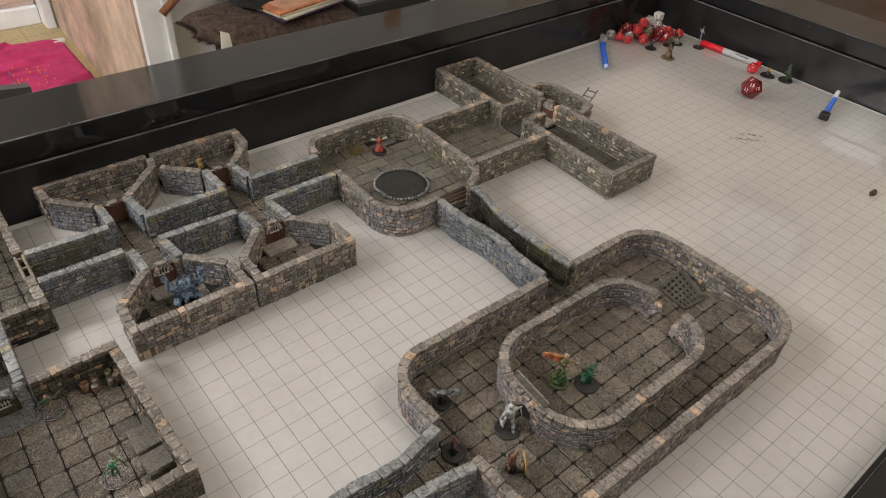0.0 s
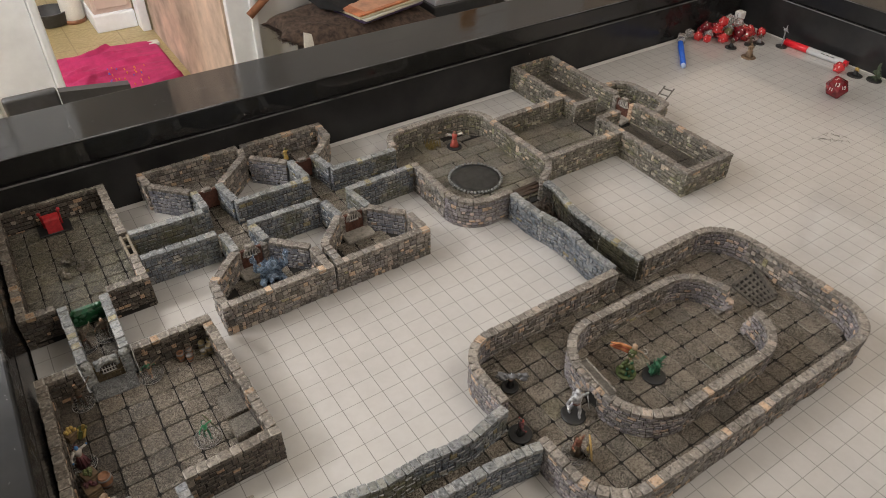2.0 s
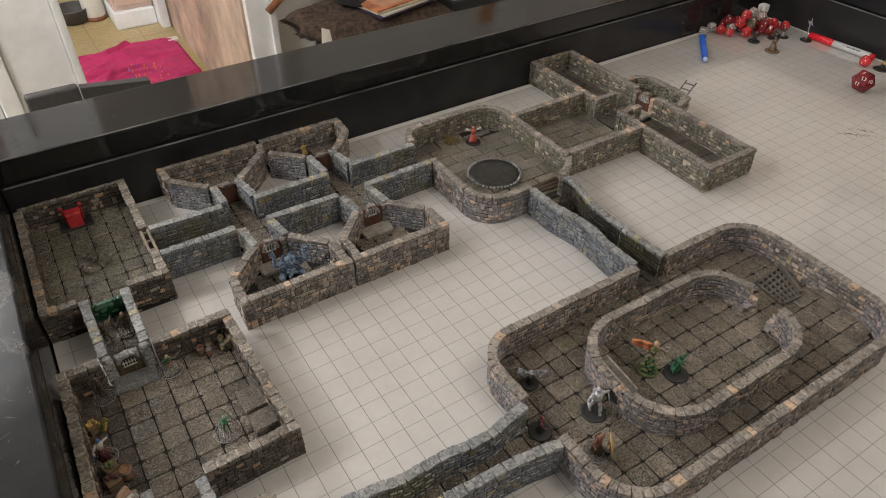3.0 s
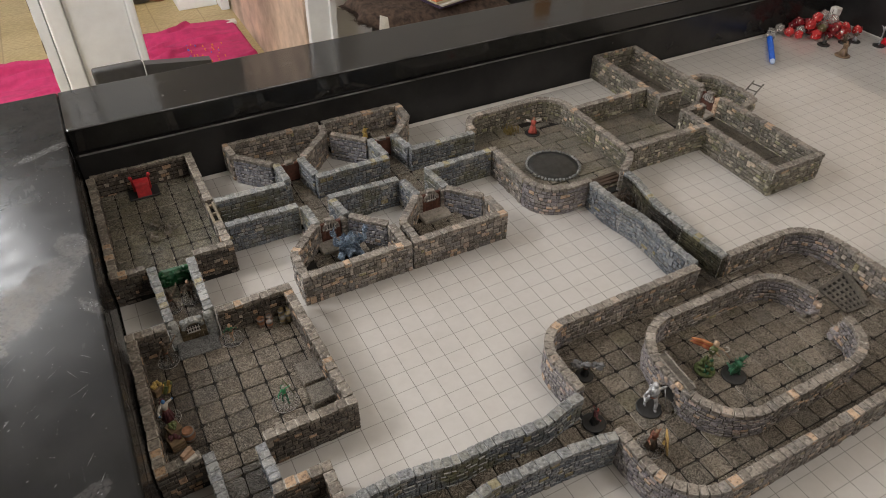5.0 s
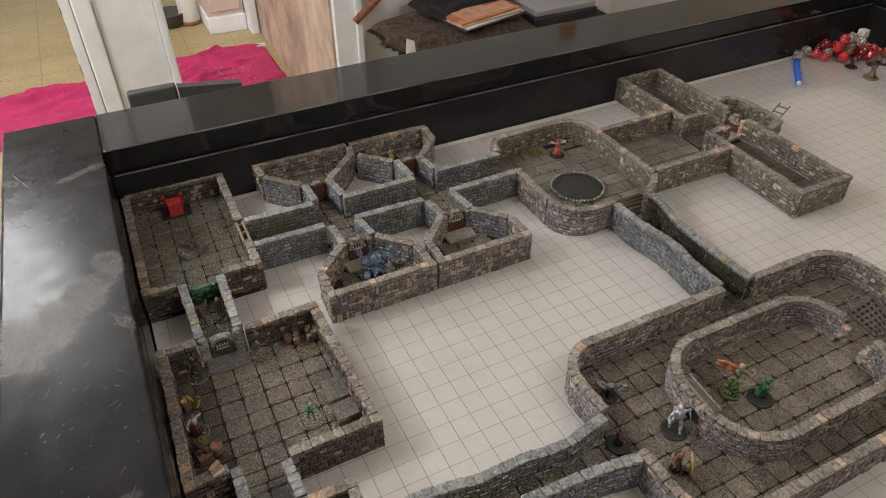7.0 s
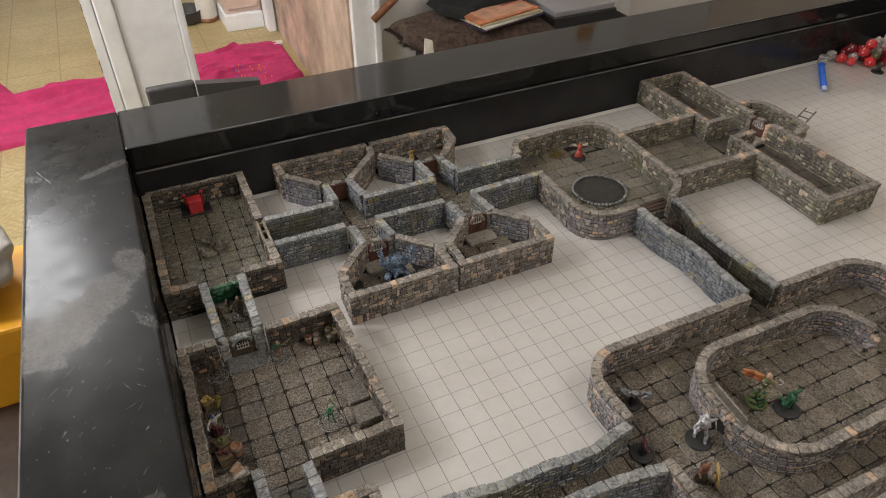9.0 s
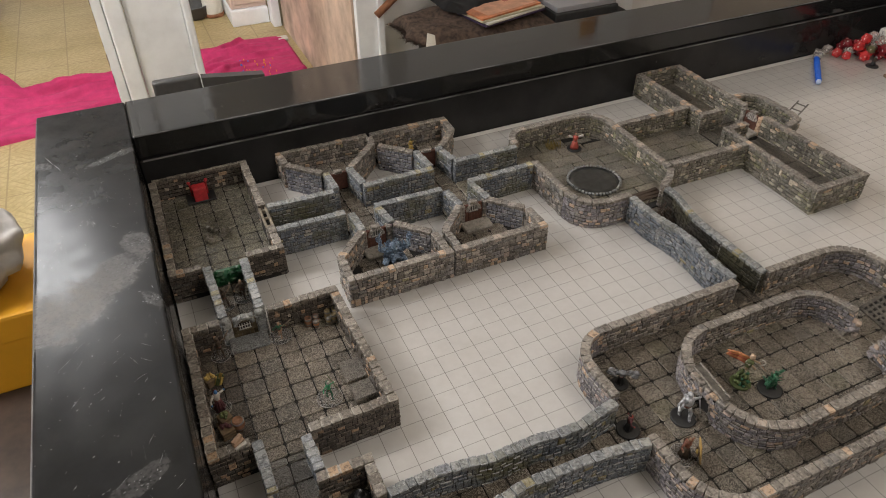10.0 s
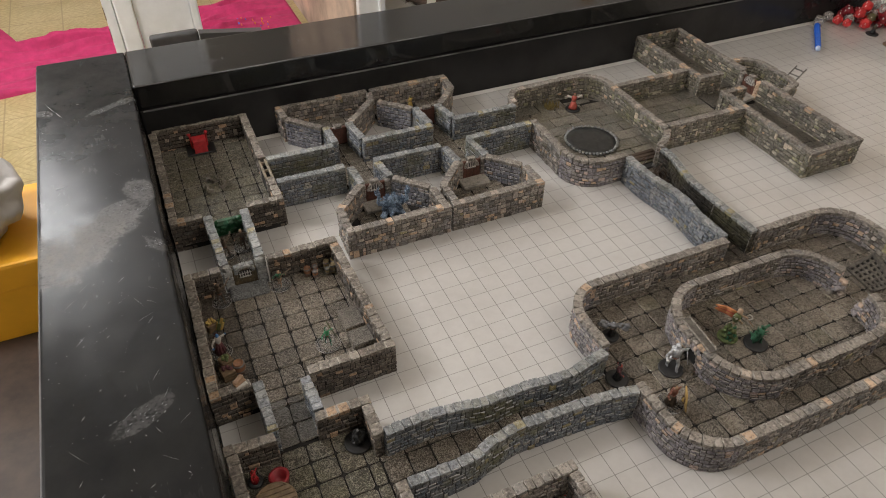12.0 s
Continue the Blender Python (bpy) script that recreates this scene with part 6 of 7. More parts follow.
for i in range(6):
    c = L0.lerp(L1, 0.12 + 0.16 * i)
    tube("rung", [tuple(c + across), tuple(c - across)], 0.045, M_GREYWOOD, ladder, 6)
# planks over the mouth of the shaft
planks = tagged(holder("plank_bridge", 19.2, 7.5, FLOOR_TOP), "dark wooden planks across the mouth of the shaft", "planks")
for i in range(3):
    k = Kit()
    k.box((0, 0, 0.07), (1.9, 0.26, 0.1), M_DARKWOOD, (0, 0, 2 * i - 2), 0.02)
    k.done("plank", (0.0, -0.35 + 0.3 * i, 0.02), planks)

# ---- figures and small scenery ----
P_BLACK = plain("black_base_paint", (0.018, 0.018, 0.018), 0.5)
P_CLEAR, clear_tree, clear_bsdf = material("clear_plastic_base", 0.12)
clear_bsdf.inputs["Base Color"].default_value = (0.92, 0.90, 0.88, 1)
clear_bsdf.inputs["Transmission Weight"].default_value = 0.93
clear_bsdf.inputs["IOR"].default_value = 1.12
clear_bsdf.inputs["Specular IOR Level"].default_value = 1.0
P_RIMHIGHLIGHT = plain("rim_highlight_plastic", (0.42, 0.40, 0.38), 0.15, vary=0.5, scale=2.0)
P_BOWWOOD = plain("brown_bow_wood_paint", (0.15, 0.11, 0.075), 0.6, vary=0.3, scale=6)
P_SHIELD = plain("tan_shield_paint", (0.44, 0.29, 0.10), 0.5, vary=0.3, scale=4)
P_STEEL = plain("silver_figure_paint", (0.44, 0.45, 0.47), 0.35, 0.4, vary=0.55, scale=7, relief=0.8)
P_MIST = plain("pale_grey_mist_paint", (0.15, 0.15, 0.155), 0.8, vary=0.4, scale=6)
P_GREY = plain("grey_figure_paint", (0.26, 0.26, 0.27), 0.6, vary=0.4, scale=8)
P_BRONZE = plain("bronze_figure_paint", (0.085, 0.06, 0.04), 0.5, 0.2, vary=0.5, scale=8)
P_DRAB = plain("drab_brown_figure_paint", (0.16, 0.105, 0.065), 0.6, vary=0.4, scale=6)
P_RED = plain("red_figure_paint", (0.40, 0.02, 0.025), 0.5, vary=0.3, scale=5)
P_ROBE = plain("brick_red_robe_paint", (0.36, 0.07, 0.05), 0.6, vary=0.3, scale=5)
P_WHITE = plain("white_figure_paint", (0.44, 0.41, 0.37), 0.6, vary=0.2, scale=6)
P_SKIN = plain("tan_figure_paint", (0.30, 0.19, 0.12), 0.6, vary=0.25, scale=6)
P_GREEN = plain("green_figure_paint", (0.022, 0.10, 0.05), 0.45, vary=0.4, scale=6)
P_BRIGHTGREEN = plain("bright_green_figure_paint", (0.05, 0.26, 0.12), 0.5, vary=0.4, scale=6)
P_LIME = plain("yellow_green_figure_paint", (0.105, 0.125, 0.045), 0.5, vary=0.5, scale=6)
P_SLIME = plain("dark_green_slime", (0.012, 0.075, 0.028), 0.35, vary=0.6, scale=3)
P_BLUE = plain("blue_figure_paint", (0.05, 0.16, 0.36), 0.5, vary=0.3, scale=6)
P_ICE = stone("pale_blue_ice_paint", [(0, (0.13, 0.19, 0.28)), (0.3, (0.18, 0.26, 0.36)), (0.6, (0.10, 0.15, 0.23))], False, grain=7, rough=0.4, edge=(0.48, 0.55, 0.66))
P_YELLOW = plain("yellow_figure_paint", (0.42, 0.29, 0.08), 0.5, vary=0.3, scale=6)
P_ORANGE = plain("orange_figure_paint", (0.42, 0.16, 0.06), 0.5, vary=0.3, scale=6)
P_TAN = plain("tan_crate_paint", (0.15, 0.10, 0.055), 0.7, vary=0.4, scale=4)
P_LEATHER = plain("red_brown_leather_paint", (0.17, 0.065, 0.04), 0.6, vary=0.4, scale=6)
P_PEACH = plain("pale_peach_figure_paint", (0.42, 0.30, 0.20), 0.6, vary=0.35, scale=6)
P_MOSS = plain("moss_green_base_paint", (0.075, 0.10, 0.03), 0.7, vary=0.6, scale=5)
P_BURGUNDY = plain("burgundy_figure_paint", (0.10, 0.03, 0.035), 0.6, vary=0.4, scale=6)
P_STRAW = plain("straw_tuft", (0.20, 0.15, 0.05), 0.9, vary=0.5, scale=5)


def figure(x, y, z, high, paints, label, base=0.5, base_paint=None, turn=0.0, item="", arms=((0.55, 0.1, 0.62), (-0.5, -0.2, 0.55)), group="", robe=True, girth=1.0):
    """A cast game figure on a round base: robe or striding legs, belted chest, head, bent arms and what it holds."""
    low, chest_p, head_p = paints
    k = Kit()
    b = base_paint or P_BLACK
    k.lathe([(base, 0), (base * 1.02, 0.05), (base * 0.95, 0.085), (base * 0.9, 0.09)], b, n=24)
    # pale rods paint the highlight round a clear base's rim
    if b is P_CLEAR:
        for i in range(24):
            a, c = 2 * math.pi * i / 24, 2 * math.pi * (i + 1) / 24
            k.rod((base * math.cos(a), base * math.sin(a), 0.06), (base * math.cos(c), base * math.sin(c), 0.06), 0.012, P_RIMHIGHLIGHT, 0.012, 4)
    h, g = high - 0.09, girth
    foot = 0.09
    if robe:
        k.lathe([(h * 0.19 * g, foot), (h * 0.165 * g, foot + h * 0.12), (h * 0.13 * g, foot + h * 0.3), (h * 0.09 * g, foot + h * 0.48)], low, (0, 0, 0), 16, 0.55, x)
        for i in range(7):
            a = 2 * math.pi * (i + 0.3 * math.sin(x + i)) / 7
            k.rod((h * 0.085 * g * math.cos(a), h * 0.085 * g * math.sin(a), foot + h * 0.47), (h * 0.185 * g * math.cos(a), h * 0.185 * g * math.sin(a), foot + 0.01), h * 0.018, low, h * 0.035, 5)
    else:
        for side, step in ((-1, -0.11), (1, 0.12)):
            hip, knee, ankle = (side * h * 0.05, 0, foot + h * 0.48), (side * h * 0.085 * g, -step * h * 0.8 - h * 0.03, foot + h * 0.26), (side * h * 0.09 * g, -step * h, foot + h * 0.05)
            k.rod(hip, knee, h * 0.06 * g, low, h * 0.045 * g)
            k.rod(knee, ankle, h * 0.048 * g, low, h * 0.035 * g)
            k.ball((ankle[0], ankle[1] - h * 0.03, foot + h * 0.03), h * 0.05, low, (0.8, 1.5, 0.7), 0.2, side, 1)
            k.ball(knee, h * 0.05 * g, chest_p, (1, 1, 1.1), 0.3, side + x, 1)
    k.lathe([(h * 0.085 * g, foot + h * 0.44), (h * 0.09 * g, foot + h * 0.5), (h * 0.115 * g, foot + h * 0.62), (h * 0.125 * g, foot + h * 0.7), (h * 0.085 * g, foot + h * 0.77), (h * 0.04, foot + h * 0.8)], chest_p, (0, 0, 0), 12, 0.35, y)
    k.lathe([(h * 0.098 * g, foot + h * 0.455), (h * 0.105 * g, foot + h * 0.475), (h * 0.098 * g, foot + h * 0.495)], P_LEATHER, (0, 0, 0), 12)
    k.ball((0, -h * 0.02, foot + h * 0.87), h * 0.075, head_p, (0.88, 1, 1.2), 0.2, x)
    k.ball((0, h * 0.02, foot + h * 0.9), h * 0.075, low, (1, 0.9, 0.9), 0.4, y, 1)
    k.box((0.02 * h, h * 0.11, foot + h * 0.5), (h * 0.2 * g, h * 0.045, h * 0.5), low, (-9, 0, 6), 0.02)
    tips = []
    for s, (ax, ay, az) in zip((1, -1), arms):
        sh = Vector((s * h * 0.12 * g, 0, foot + h * 0.71))
        tip = Vector((ax * h * 0.6, ay * h, foot + h * az))
        elbow = (sh + tip) / 2 + Vector((s * h * 0.06, h * 0.04, -h * 0.05))
        k.ball(sh, h * 0.055 * g, chest_p, (1, 1, 0.9), 0.3, s, 1)
        k.rod(sh, elbow, h * 0.043 * g, chest_p, h * 0.036 * g)
        k.rod(elbow, tip, h * 0.036 * g, chest_p, h * 0.028 * g)
        k.ball(tip, h * 0.04, head_p, sub=1)
        tips.append(tip)
    hand = tips[0]
    hx, hy, hz = hand
    if item == "staff":
        k.rod((hx + 0.12, hy, 0.09), (hx - 0.28, hy, high * 1.15), 0.022, P_LIME)
    if item == "sleeves":
        for tip, s in zip(tips, (1, -1)):
            k.rod((s * h * 0.14, 0, foot + h * 0.7), tip, h * 0.05, P_WHITE, h * 0.085)
    if item == "sword":
        k.rod((hx, hy, hz), (hx + 0.1, hy - 0.25, hz - 0.75), 0.035, P_STEEL, 0.012)
        k.rod((hx - 0.09, hy, hz - 0.03), (hx + 0.09, hy, hz + 0.03), 0.022, P_STEEL)
    if item == "bow":
        grip, lean = Vector((hx - 0.08, hy - 0.08, hz + 0.12)), Vector((0.8, 0.25, 0.5)).normalized()
        belly = Vector((0.35, -0.6, 0.7)).normalized()
        limb = [grip + lean * 0.5 * math.sin(radians(a)) + belly * 0.3 * (math.cos(radians(a)) - 0.7) for a in range(-75, 76, 25)]
        for a, c in zip(limb, limb[1:]):
            k.rod(a, c, 0.026, P_BOWWOOD)
        k.rod(limb[0], limb[-1], 0.008, P_BOWWOOD)
    if item == "shield":
        k.box((0.36, -0.38, 0.66), (0.07, 0.56, 1.16), P_SHIELD, (0, 10, 150), 0.05)
        for i in range(10):
            a, c = radians(36 * i), radians(36 * i + 36)
            u = Vector((-0.5, -0.87, 0)) * 0.17
            o = Vector((0.29, -0.34, 0.62))
            k.rod(o + u * math.cos(a) + Vector((0, 0, 0.2 * math.sin(a))), o + u * math.cos(c) + Vector((0, 0, 0.2 * math.sin(c))), 0.03, P_TAN)
        k.ball((0.29, -0.34, 0.62), 0.09, P_YELLOW, (1, 1, 1.2), 0.3, 1)
    if item == "cloak":
        for i in range(9):
            a = radians(40 * i)
            k.ball((0.15 * math.cos(a) + 0.03, 0.15 * math.sin(a), 0.3 + 0.05 * (i % 3)), 0.17, low, (1, 1, 1.4), 0.5, i, 2)
        k.lathe([(0.2, 0.45), (0.17, 0.62), (0.1, 0.8), (0.03, 0.9)], low, (0, 0.02, 0), 12, 0.4, x)
    if item == "beast":
        for i in range(5):
            f = i / 4
            k.ball((0.1 - 0.2 * f, 0.1 - 0.12 * f, 0.25 + 0.16 * i), 0.2 - 0.012 * i, chest_p, (1.1, 0.85, 0.95), 0.7, i, 2)
        for i in range(10):
            a = radians(36 * i)
            c = Vector((0.12 * math.cos(a), 0.12 * math.sin(a), 0.35 + 0.06 * i))
            k.rod(c, c + Vector((math.cos(a), math.sin(a), 0.7)) * 0.17, 0.05, chest_p, 0.01, 5)
        k.rod((0.2, 0.0, 0.75), (0.42, -0.2, 1.05), 0.08, chest_p, 0.06)
        k.rod((-0.2, 0.05, 0.75), (-0.42, 0.2, 1.12), 0.07, chest_p, 0.05)
        k.rod((0.1, 0.2, 0.3), (0.5, 0.45, 0.12), 0.09, chest_p, 0.03)
    if item == "mist":
        for i in range(16):
            f = i / 15
            k.ball((-0.55 + 1.15 * f, 0.08 * math.sin(i * 2.1), high * (0.68 + 0.12 * f) + 0.07 * math.sin(i * 1.7)), 0.105 + 0.03 * math.sin(i), P_MIST, (1.25, 0.8, 0.8), 1.1, i, 2)
    return tagged(k.done("game_figure", (x, y, z), None, turn, True), label, "game figure", group or "game figures")


def winged_figure(x, y, z):
    """A flier above a mossy green rock, its orange cape streaming out behind it."""
    k = Kit()
    k.lathe([(0.46, 0), (0.47, 0.06), (0.4, 0.1)], P_MOSS, n=20)
    rng = random.Random(91)
    for i in range(44):
        f = i / 43
        a = rng.uniform(0, 6.28)
        r = 0.31 * (1 - 0.6 * f)
        k.ball((r * math.cos(a), r * math.sin(a), 0.14 + 0.6 * f), rng.uniform(0.06, 0.11), (P_LIME, P_GREEN, P_MOSS, P_MOSS)[i % 4], (1, 1, 1.15), 0.9, i, 1)
    k.rod((0.02, 0, 0.9), (0.0, -0.06, 1.25), 0.06, P_PEACH, 0.07)
    k.rod((0.1, 0.02, 0.95), (0.08, -0.04, 1.3), 0.055, P_PEACH, 0.06)
    k.lathe([(0.13, 1.15), (0.17, 1.34), (0.19, 1.5), (0.09, 1.62)], P_LIME, (0.03, -0.03, 0), 12, 0.5, 2)
    for i in range(6):
        k.ball((rng.uniform(-0.12, 0.16), rng.uniform(-0.14, 0.08), rng.uniform(1.2, 1.5)), 0.075, P_PEACH if i % 2 else P_WHITE, (1, 1, 1.2), 0.7, i, 1)
    k.ball((0.06, -0.06, 1.74), 0.14, P_PEACH, (0.9, 1, 1.15), 0.3, 3)
    k.rod((0.15, -0.05, 1.5), (0.34, -0.3, 1.46), 0.05, P_PEACH, 0.04)
    k.rod((-0.08, -0.05, 1.5), (0.12, -0.36, 1.22), 0.05, P_PEACH, 0.04)
    away = Vector((-0.59, 0.81, 0))
    for i in range(6):
        a = Vector((0.0, 0.05, 1.62 - 0.07 * i))
        b = away * (0.95 - 0.05 * ((i * 3) % 4)) + Vector((0.03 * i, 0.02 * i, 1.66 - 0.085 * i))
        m = (a + b) / 2 + Vector((0, 0, 0.07))
        k.rod(a, m, 0.06, (P_ORANGE, P_ORANGE, P_ROBE)[i % 3], 0.07, 6)
        k.rod(m, b, 0.07, (P_ORANGE, P_ORANGE, P_ROBE)[i % 3], 0.045, 6)
    c = Vector((0.40, -0.36, 1.52))
    u = Vector((0.59, -0.81, 0))
    for i in range(7):
        a, b = radians(-110 + 32 * i), radians(-78 + 32 * i)
        k.rod(c + u * 0.13 * math.cos(a) + Vector((0, 0, 0.15 * math.sin(a))), c + u * 0.13 * math.cos(b) + Vector((0, 0, 0.15 * math.sin(b))), 0.03, P_WHITE)
    k.rod((0.34, -0.3, 1.46), (0.62, -0.55, 1.02), 0.03, P_SKIN, 0.02)
    return tagged(k.done("game_figure", (x, y, z), None, 0, True), "flying peach figure with an orange cape over a mossy green rock", "game figure", "game figures")


Z = FLOOR_TOP + 0.03
figure(10.08, -6.82, Z, 1.72, (P_STEEL, P_STEEL, P_STEEL), "silver-painted knight figure on a round black base", 0.55, turn=-20, item="sword", robe=False, girth=1.05)
figure(8.72, -4.15, Z, 1.0, (P_BLACK, P_GREY, P_GREY), "pale grey misty ghost figure on a black base", 0.4, turn=-35, item="mist", arms=((0.9, 0.0, 0.75), (-0.9, 0.0, 0.72)))
figure(7.55, -6.35, Z, 1.05, (P_BLACK, P_BURGUNDY, P_ROBE), "small black figure with a red touch on a black base", 0.5, turn=50)
figure(8.85, -8.32, Z, 1.3, (P_BRONZE, P_LEATHER, P_SKIN), "brown figure behind a tall yellow shield on a clear base", 0.55, P_CLEAR, -5, "shield")
winged_figure(13.68, -6.36, Z)
figure(14.6, -7.2, Z, 1.25, (P_GREEN, P_GREEN, P_GREEN), "glossy dark green beast figure on a black base", 0.54, None, 30, "beast", ((0.7, -0.2, 0.75), (-0.75, 0.1, 0.6)), robe=False)
figure(18.2, 14.15, Z, 1.25, (P_ROBE, P_ROBE, P_SKIN), "red-robed wizard figure with raised white sleeves", 0.5, None, -20, "sleeves", ((0.72, -0.05, 0.84), (-0.72, -0.05, 0.82)), girth=1.25)
figure(8.0, 18.6, Z, 0.95, (P_YELLOW, P_YELLOW, P_LIME), "yellow figure on a black base in a cell", 0.42, None, 10)
figure(-6.4, 8.3, Z, 1.25, (P_BRONZE, P_BRONZE, P_BRONZE), "dark bronze skeleton figure guarding the passage", 0.42, P_CLEAR, 30, "bow", robe=False, girth=0.85)
figure(-5.45, 8.6, Z, 1.3, (P_BRONZE, P_BRONZE, P_SKIN), "dark bronze skeleton figure guarding the passage", 0.5, P_CLEAR, -10, "bow", robe=False, girth=0.85)
figure(-7.25, 5.0, Z, 1.3, (P_BRONZE, P_BRONZE, P_BRONZE), "dark bronze skeleton figure with a bow by the wall", 0.45, P_CLEAR, 15, "bow", robe=False, girth=0.85)
figure(-4.4, 5.05, Z, 1.05, (P_SKIN, P_GREEN, P_SKIN), "archer figure in green on a clear brown base", 0.52, P_CLEAR, -20, "bow", robe=False, girth=0.85)
figure(-3.35, 0.5, Z, 1.2, (P_GREEN, P_BRIGHTGREEN, P_WHITE), "green and white figure on a clear round base", 0.56, P_CLEAR, 10, "staff", robe=False, girth=0.72)
figure(-7.85, 1.9, Z, 1.35, (P_BURGUNDY, P_WHITE, P_BLUE), "blue-haired figure in white and red on a clear base", 0.48, P_CLEAR, 20)
figure(-3.75, -4.85, Z, 0.95, (P_BLACK, P_BLACK, P_GREY), "crouching black figure on a round black base", 0.56, None, 30, "cloak", ((0.6, -0.2, 0.4), (-0.6, -0.1, 0.4)))
figure(-7.85, -4.95, Z, 0.85, (P_RED, P_RED, P_ROBE), "bright red figure in the lower chamber", 0.3, None, 40)
figure(2.1, -10.7, Z, 1.1, (P_RED, P_GREY, P_RED), "red figure in the small southern room", 0.42, None, 40)
figure(48.52, 13.44, 0, 1.3, (P_DRAB, P_DRAB, P_DRAB), "unpainted brown figure standing on the mat", 0.6, P_DRAB, 0, girth=1.5)

# the blue ice monster
k = Kit()
k.lathe([(0.75, 0), (0.75, 0.08), (0.6, 0.14)], P_BLACK, n=20)
k.ball((0, 0, 0.62), 0.55, P_ICE, (1.15, 0.85, 0.95), 0.7, 3, 3)
k.ball((0.05, -0.2, 1.05), 0.28, P_ICE, (1, 1, 1), 0.8, 5, 2)
rng = random.Random(33)
for s in (-1, 1):
    k.rod((s * 0.4, 0, 0.85), (s * 0.95, -0.15, 1.0), 0.17, P_ICE, 0.12)
    k.rod((s * 0.95, -0.15, 1.0), (s * 0.88, -0.2, 1.6), 0.12, P_ICE, 0.11)
    k.rod((s * 0.35, 0, 0.5), (s * 0.7, -0.25, 0.1), 0.2, P_ICE, 0.22)
    k.ball((s * 1.0, -0.2, 1.62), 0.15, P_ICE, (1, 1, 1.1), 0.9, 7 + s, 2)
    for i in range(6):
        d = Vector((rng.uniform(-1, 1), rng.uniform(-1, 0.6), rng.uniform(0.1, 1.2))).normalized()
        k.rod((s * 1.0, -0.2, 1.62), Vector((s * 1.0, -0.2, 1.62)) + d * rng.uniform(0.22, 0.42), 0.07, P_ICE, 0.012, 5)
    for i in range(7):
        f = rng.random()
        c = Vector((s * (0.45 + 0.5 * f), -0.1, 0.9 + 0.5 * f * f))
        d = Vector((rng.uniform(-1, 1), rng.uniform(-1, 0.4), rng.uniform(-0.2, 1))).normalized()
        k.rod(c, c + d * 0.34, 0.08, P_ICE, 0.012, 5)
for i in range(80):
    d = Vector((rng.uniform(-1, 1), rng.uniform(-0.8, 0.8), rng.uniform(0, 1))).normalized()
    c = Vector((d.x * 0.55, d.y * 0.4, 0.65 + d.z * 0.45))
    k.rod(c, c + d * rng.uniform(0.12, 0.34), 0.075, P_ICE, 0.01, 5)
monster = tagged(k.done("monster_figure", (2.65, 8.0, Z), None, -10), "spiky pale blue ice monster figure filling a cell", "game figure", "game figures")
monster.scale = (0.84, 0.9, 1.14)

# the altar
altar = tagged(holder("red_altar", -5.95, 18.75, Z), "black altar draped with a bright red cloth", "miniature altar")
k = Kit()
k.box((0, 0, 0.06), (1.7, 1.1, 0.12), P_BLACK, bevel=0.03)
k.box((0, 0.05, 0.42), (0.65, 0.5, 0.62), P_BLACK, bevel=0.05)
k.done("altar_block", (0, 0, 0), altar)
k = Kit()
k.box((0, 0.05, 0.84), (0.82, 0.62, 0.08), P_RED, bevel=0.03)
k.box((0, -0.36, 0.46), (0.78, 0.07, 0.78), P_RED, (-14, 0, 0), 0.03)
k.done("altar_cloth", (0, 0, 0), altar)
for s in (-1, 1):
    k = Kit()
    k.rod((s * 0.45, 0.25, 0.1), (s * 0.48, 0.25, 1.0), 0.06, P_RED)
    k.ball((s * 0.5, 0.22, 1.08), 0.11, P_RED, rough=0.4, seed=s)
    k.done("corner_post", (0, 0, 0), altar)

# dark green slime on its slab
k = Kit()
rng = random.Random(2)
k.box((0, 0, 0.5), (1.5, 0.5, 0.95), P_SLIME, bevel=0.15)
for i in range(26):
    k.ball((rng.uniform(-0.7, 0.7), rng.uniform(-0.3, 0.1), rng.uniform(0.2, 1.05)), rng.uniform(0.09, 0.2), P_SLIME if i % 3 else P_GREEN, (1.2, 1, 0.9), 0.6, i, 1)
tagged(k.done("slime_figure", (-5.85, 10.1, FLOOR_TOP), None, 0), "lumpy dark green slime blocking the passage", "game figure", "game figures")


def rocks(x, y, z, n, spread, size, mat, name, label, seed):
    rng = random.Random(seed)
    t = tagged(holder(name, x, y, z), label, "rubble")
    for i in range(n):
        k = Kit()
        r = size * rng.uniform(0.6, 1.3)
        k.ball((0, 0, 0), r, mat, (1, rng.uniform(0.6, 1), 0.75), 0.6, i + seed, 1)
        k.done("rock", (rng.uniform(-spread, spread), rng.uniform(-spread, spread) * 0.7, r * 0.55), t, rng.uniform(0, 360))
    return t


def rock_stump(x, y, high, seed):
    """A knot of broken rock standing up from the floor."""
    rng = random.Random(seed)
    t = tagged(holder("rubble_pile", x, y, Z), "upright clump of grey-brown rubble on the altar room floor", "rubble", "rubble clumps")
    for i in range(9):
        f = i / 8
        k = Kit()
        r = 0.24 * (1 - 0.5 * f) * rng.uniform(0.85, 1.15)
        k.ball((0, 0, 0), r, M_SLAB if i % 3 else M_CAP, (1, 0.85, 0.95), 0.8, i + seed, 1)
        a = rng.uniform(0, 6.28)
        k.done("rock", (0.24 * (1 - f) * math.cos(a), 0.2 * (1 - f) * math.sin(a), 0.12 + (high - 0.25) * f), t, rng.uniform(0, 360))
    return t


rock_stump(-5.95, 15.1, 0.75, 4)
rock_stump(-5.2, 14.45, 0.6, 11)
rock_stump(-6.3, 14.2, 0.55, 17)
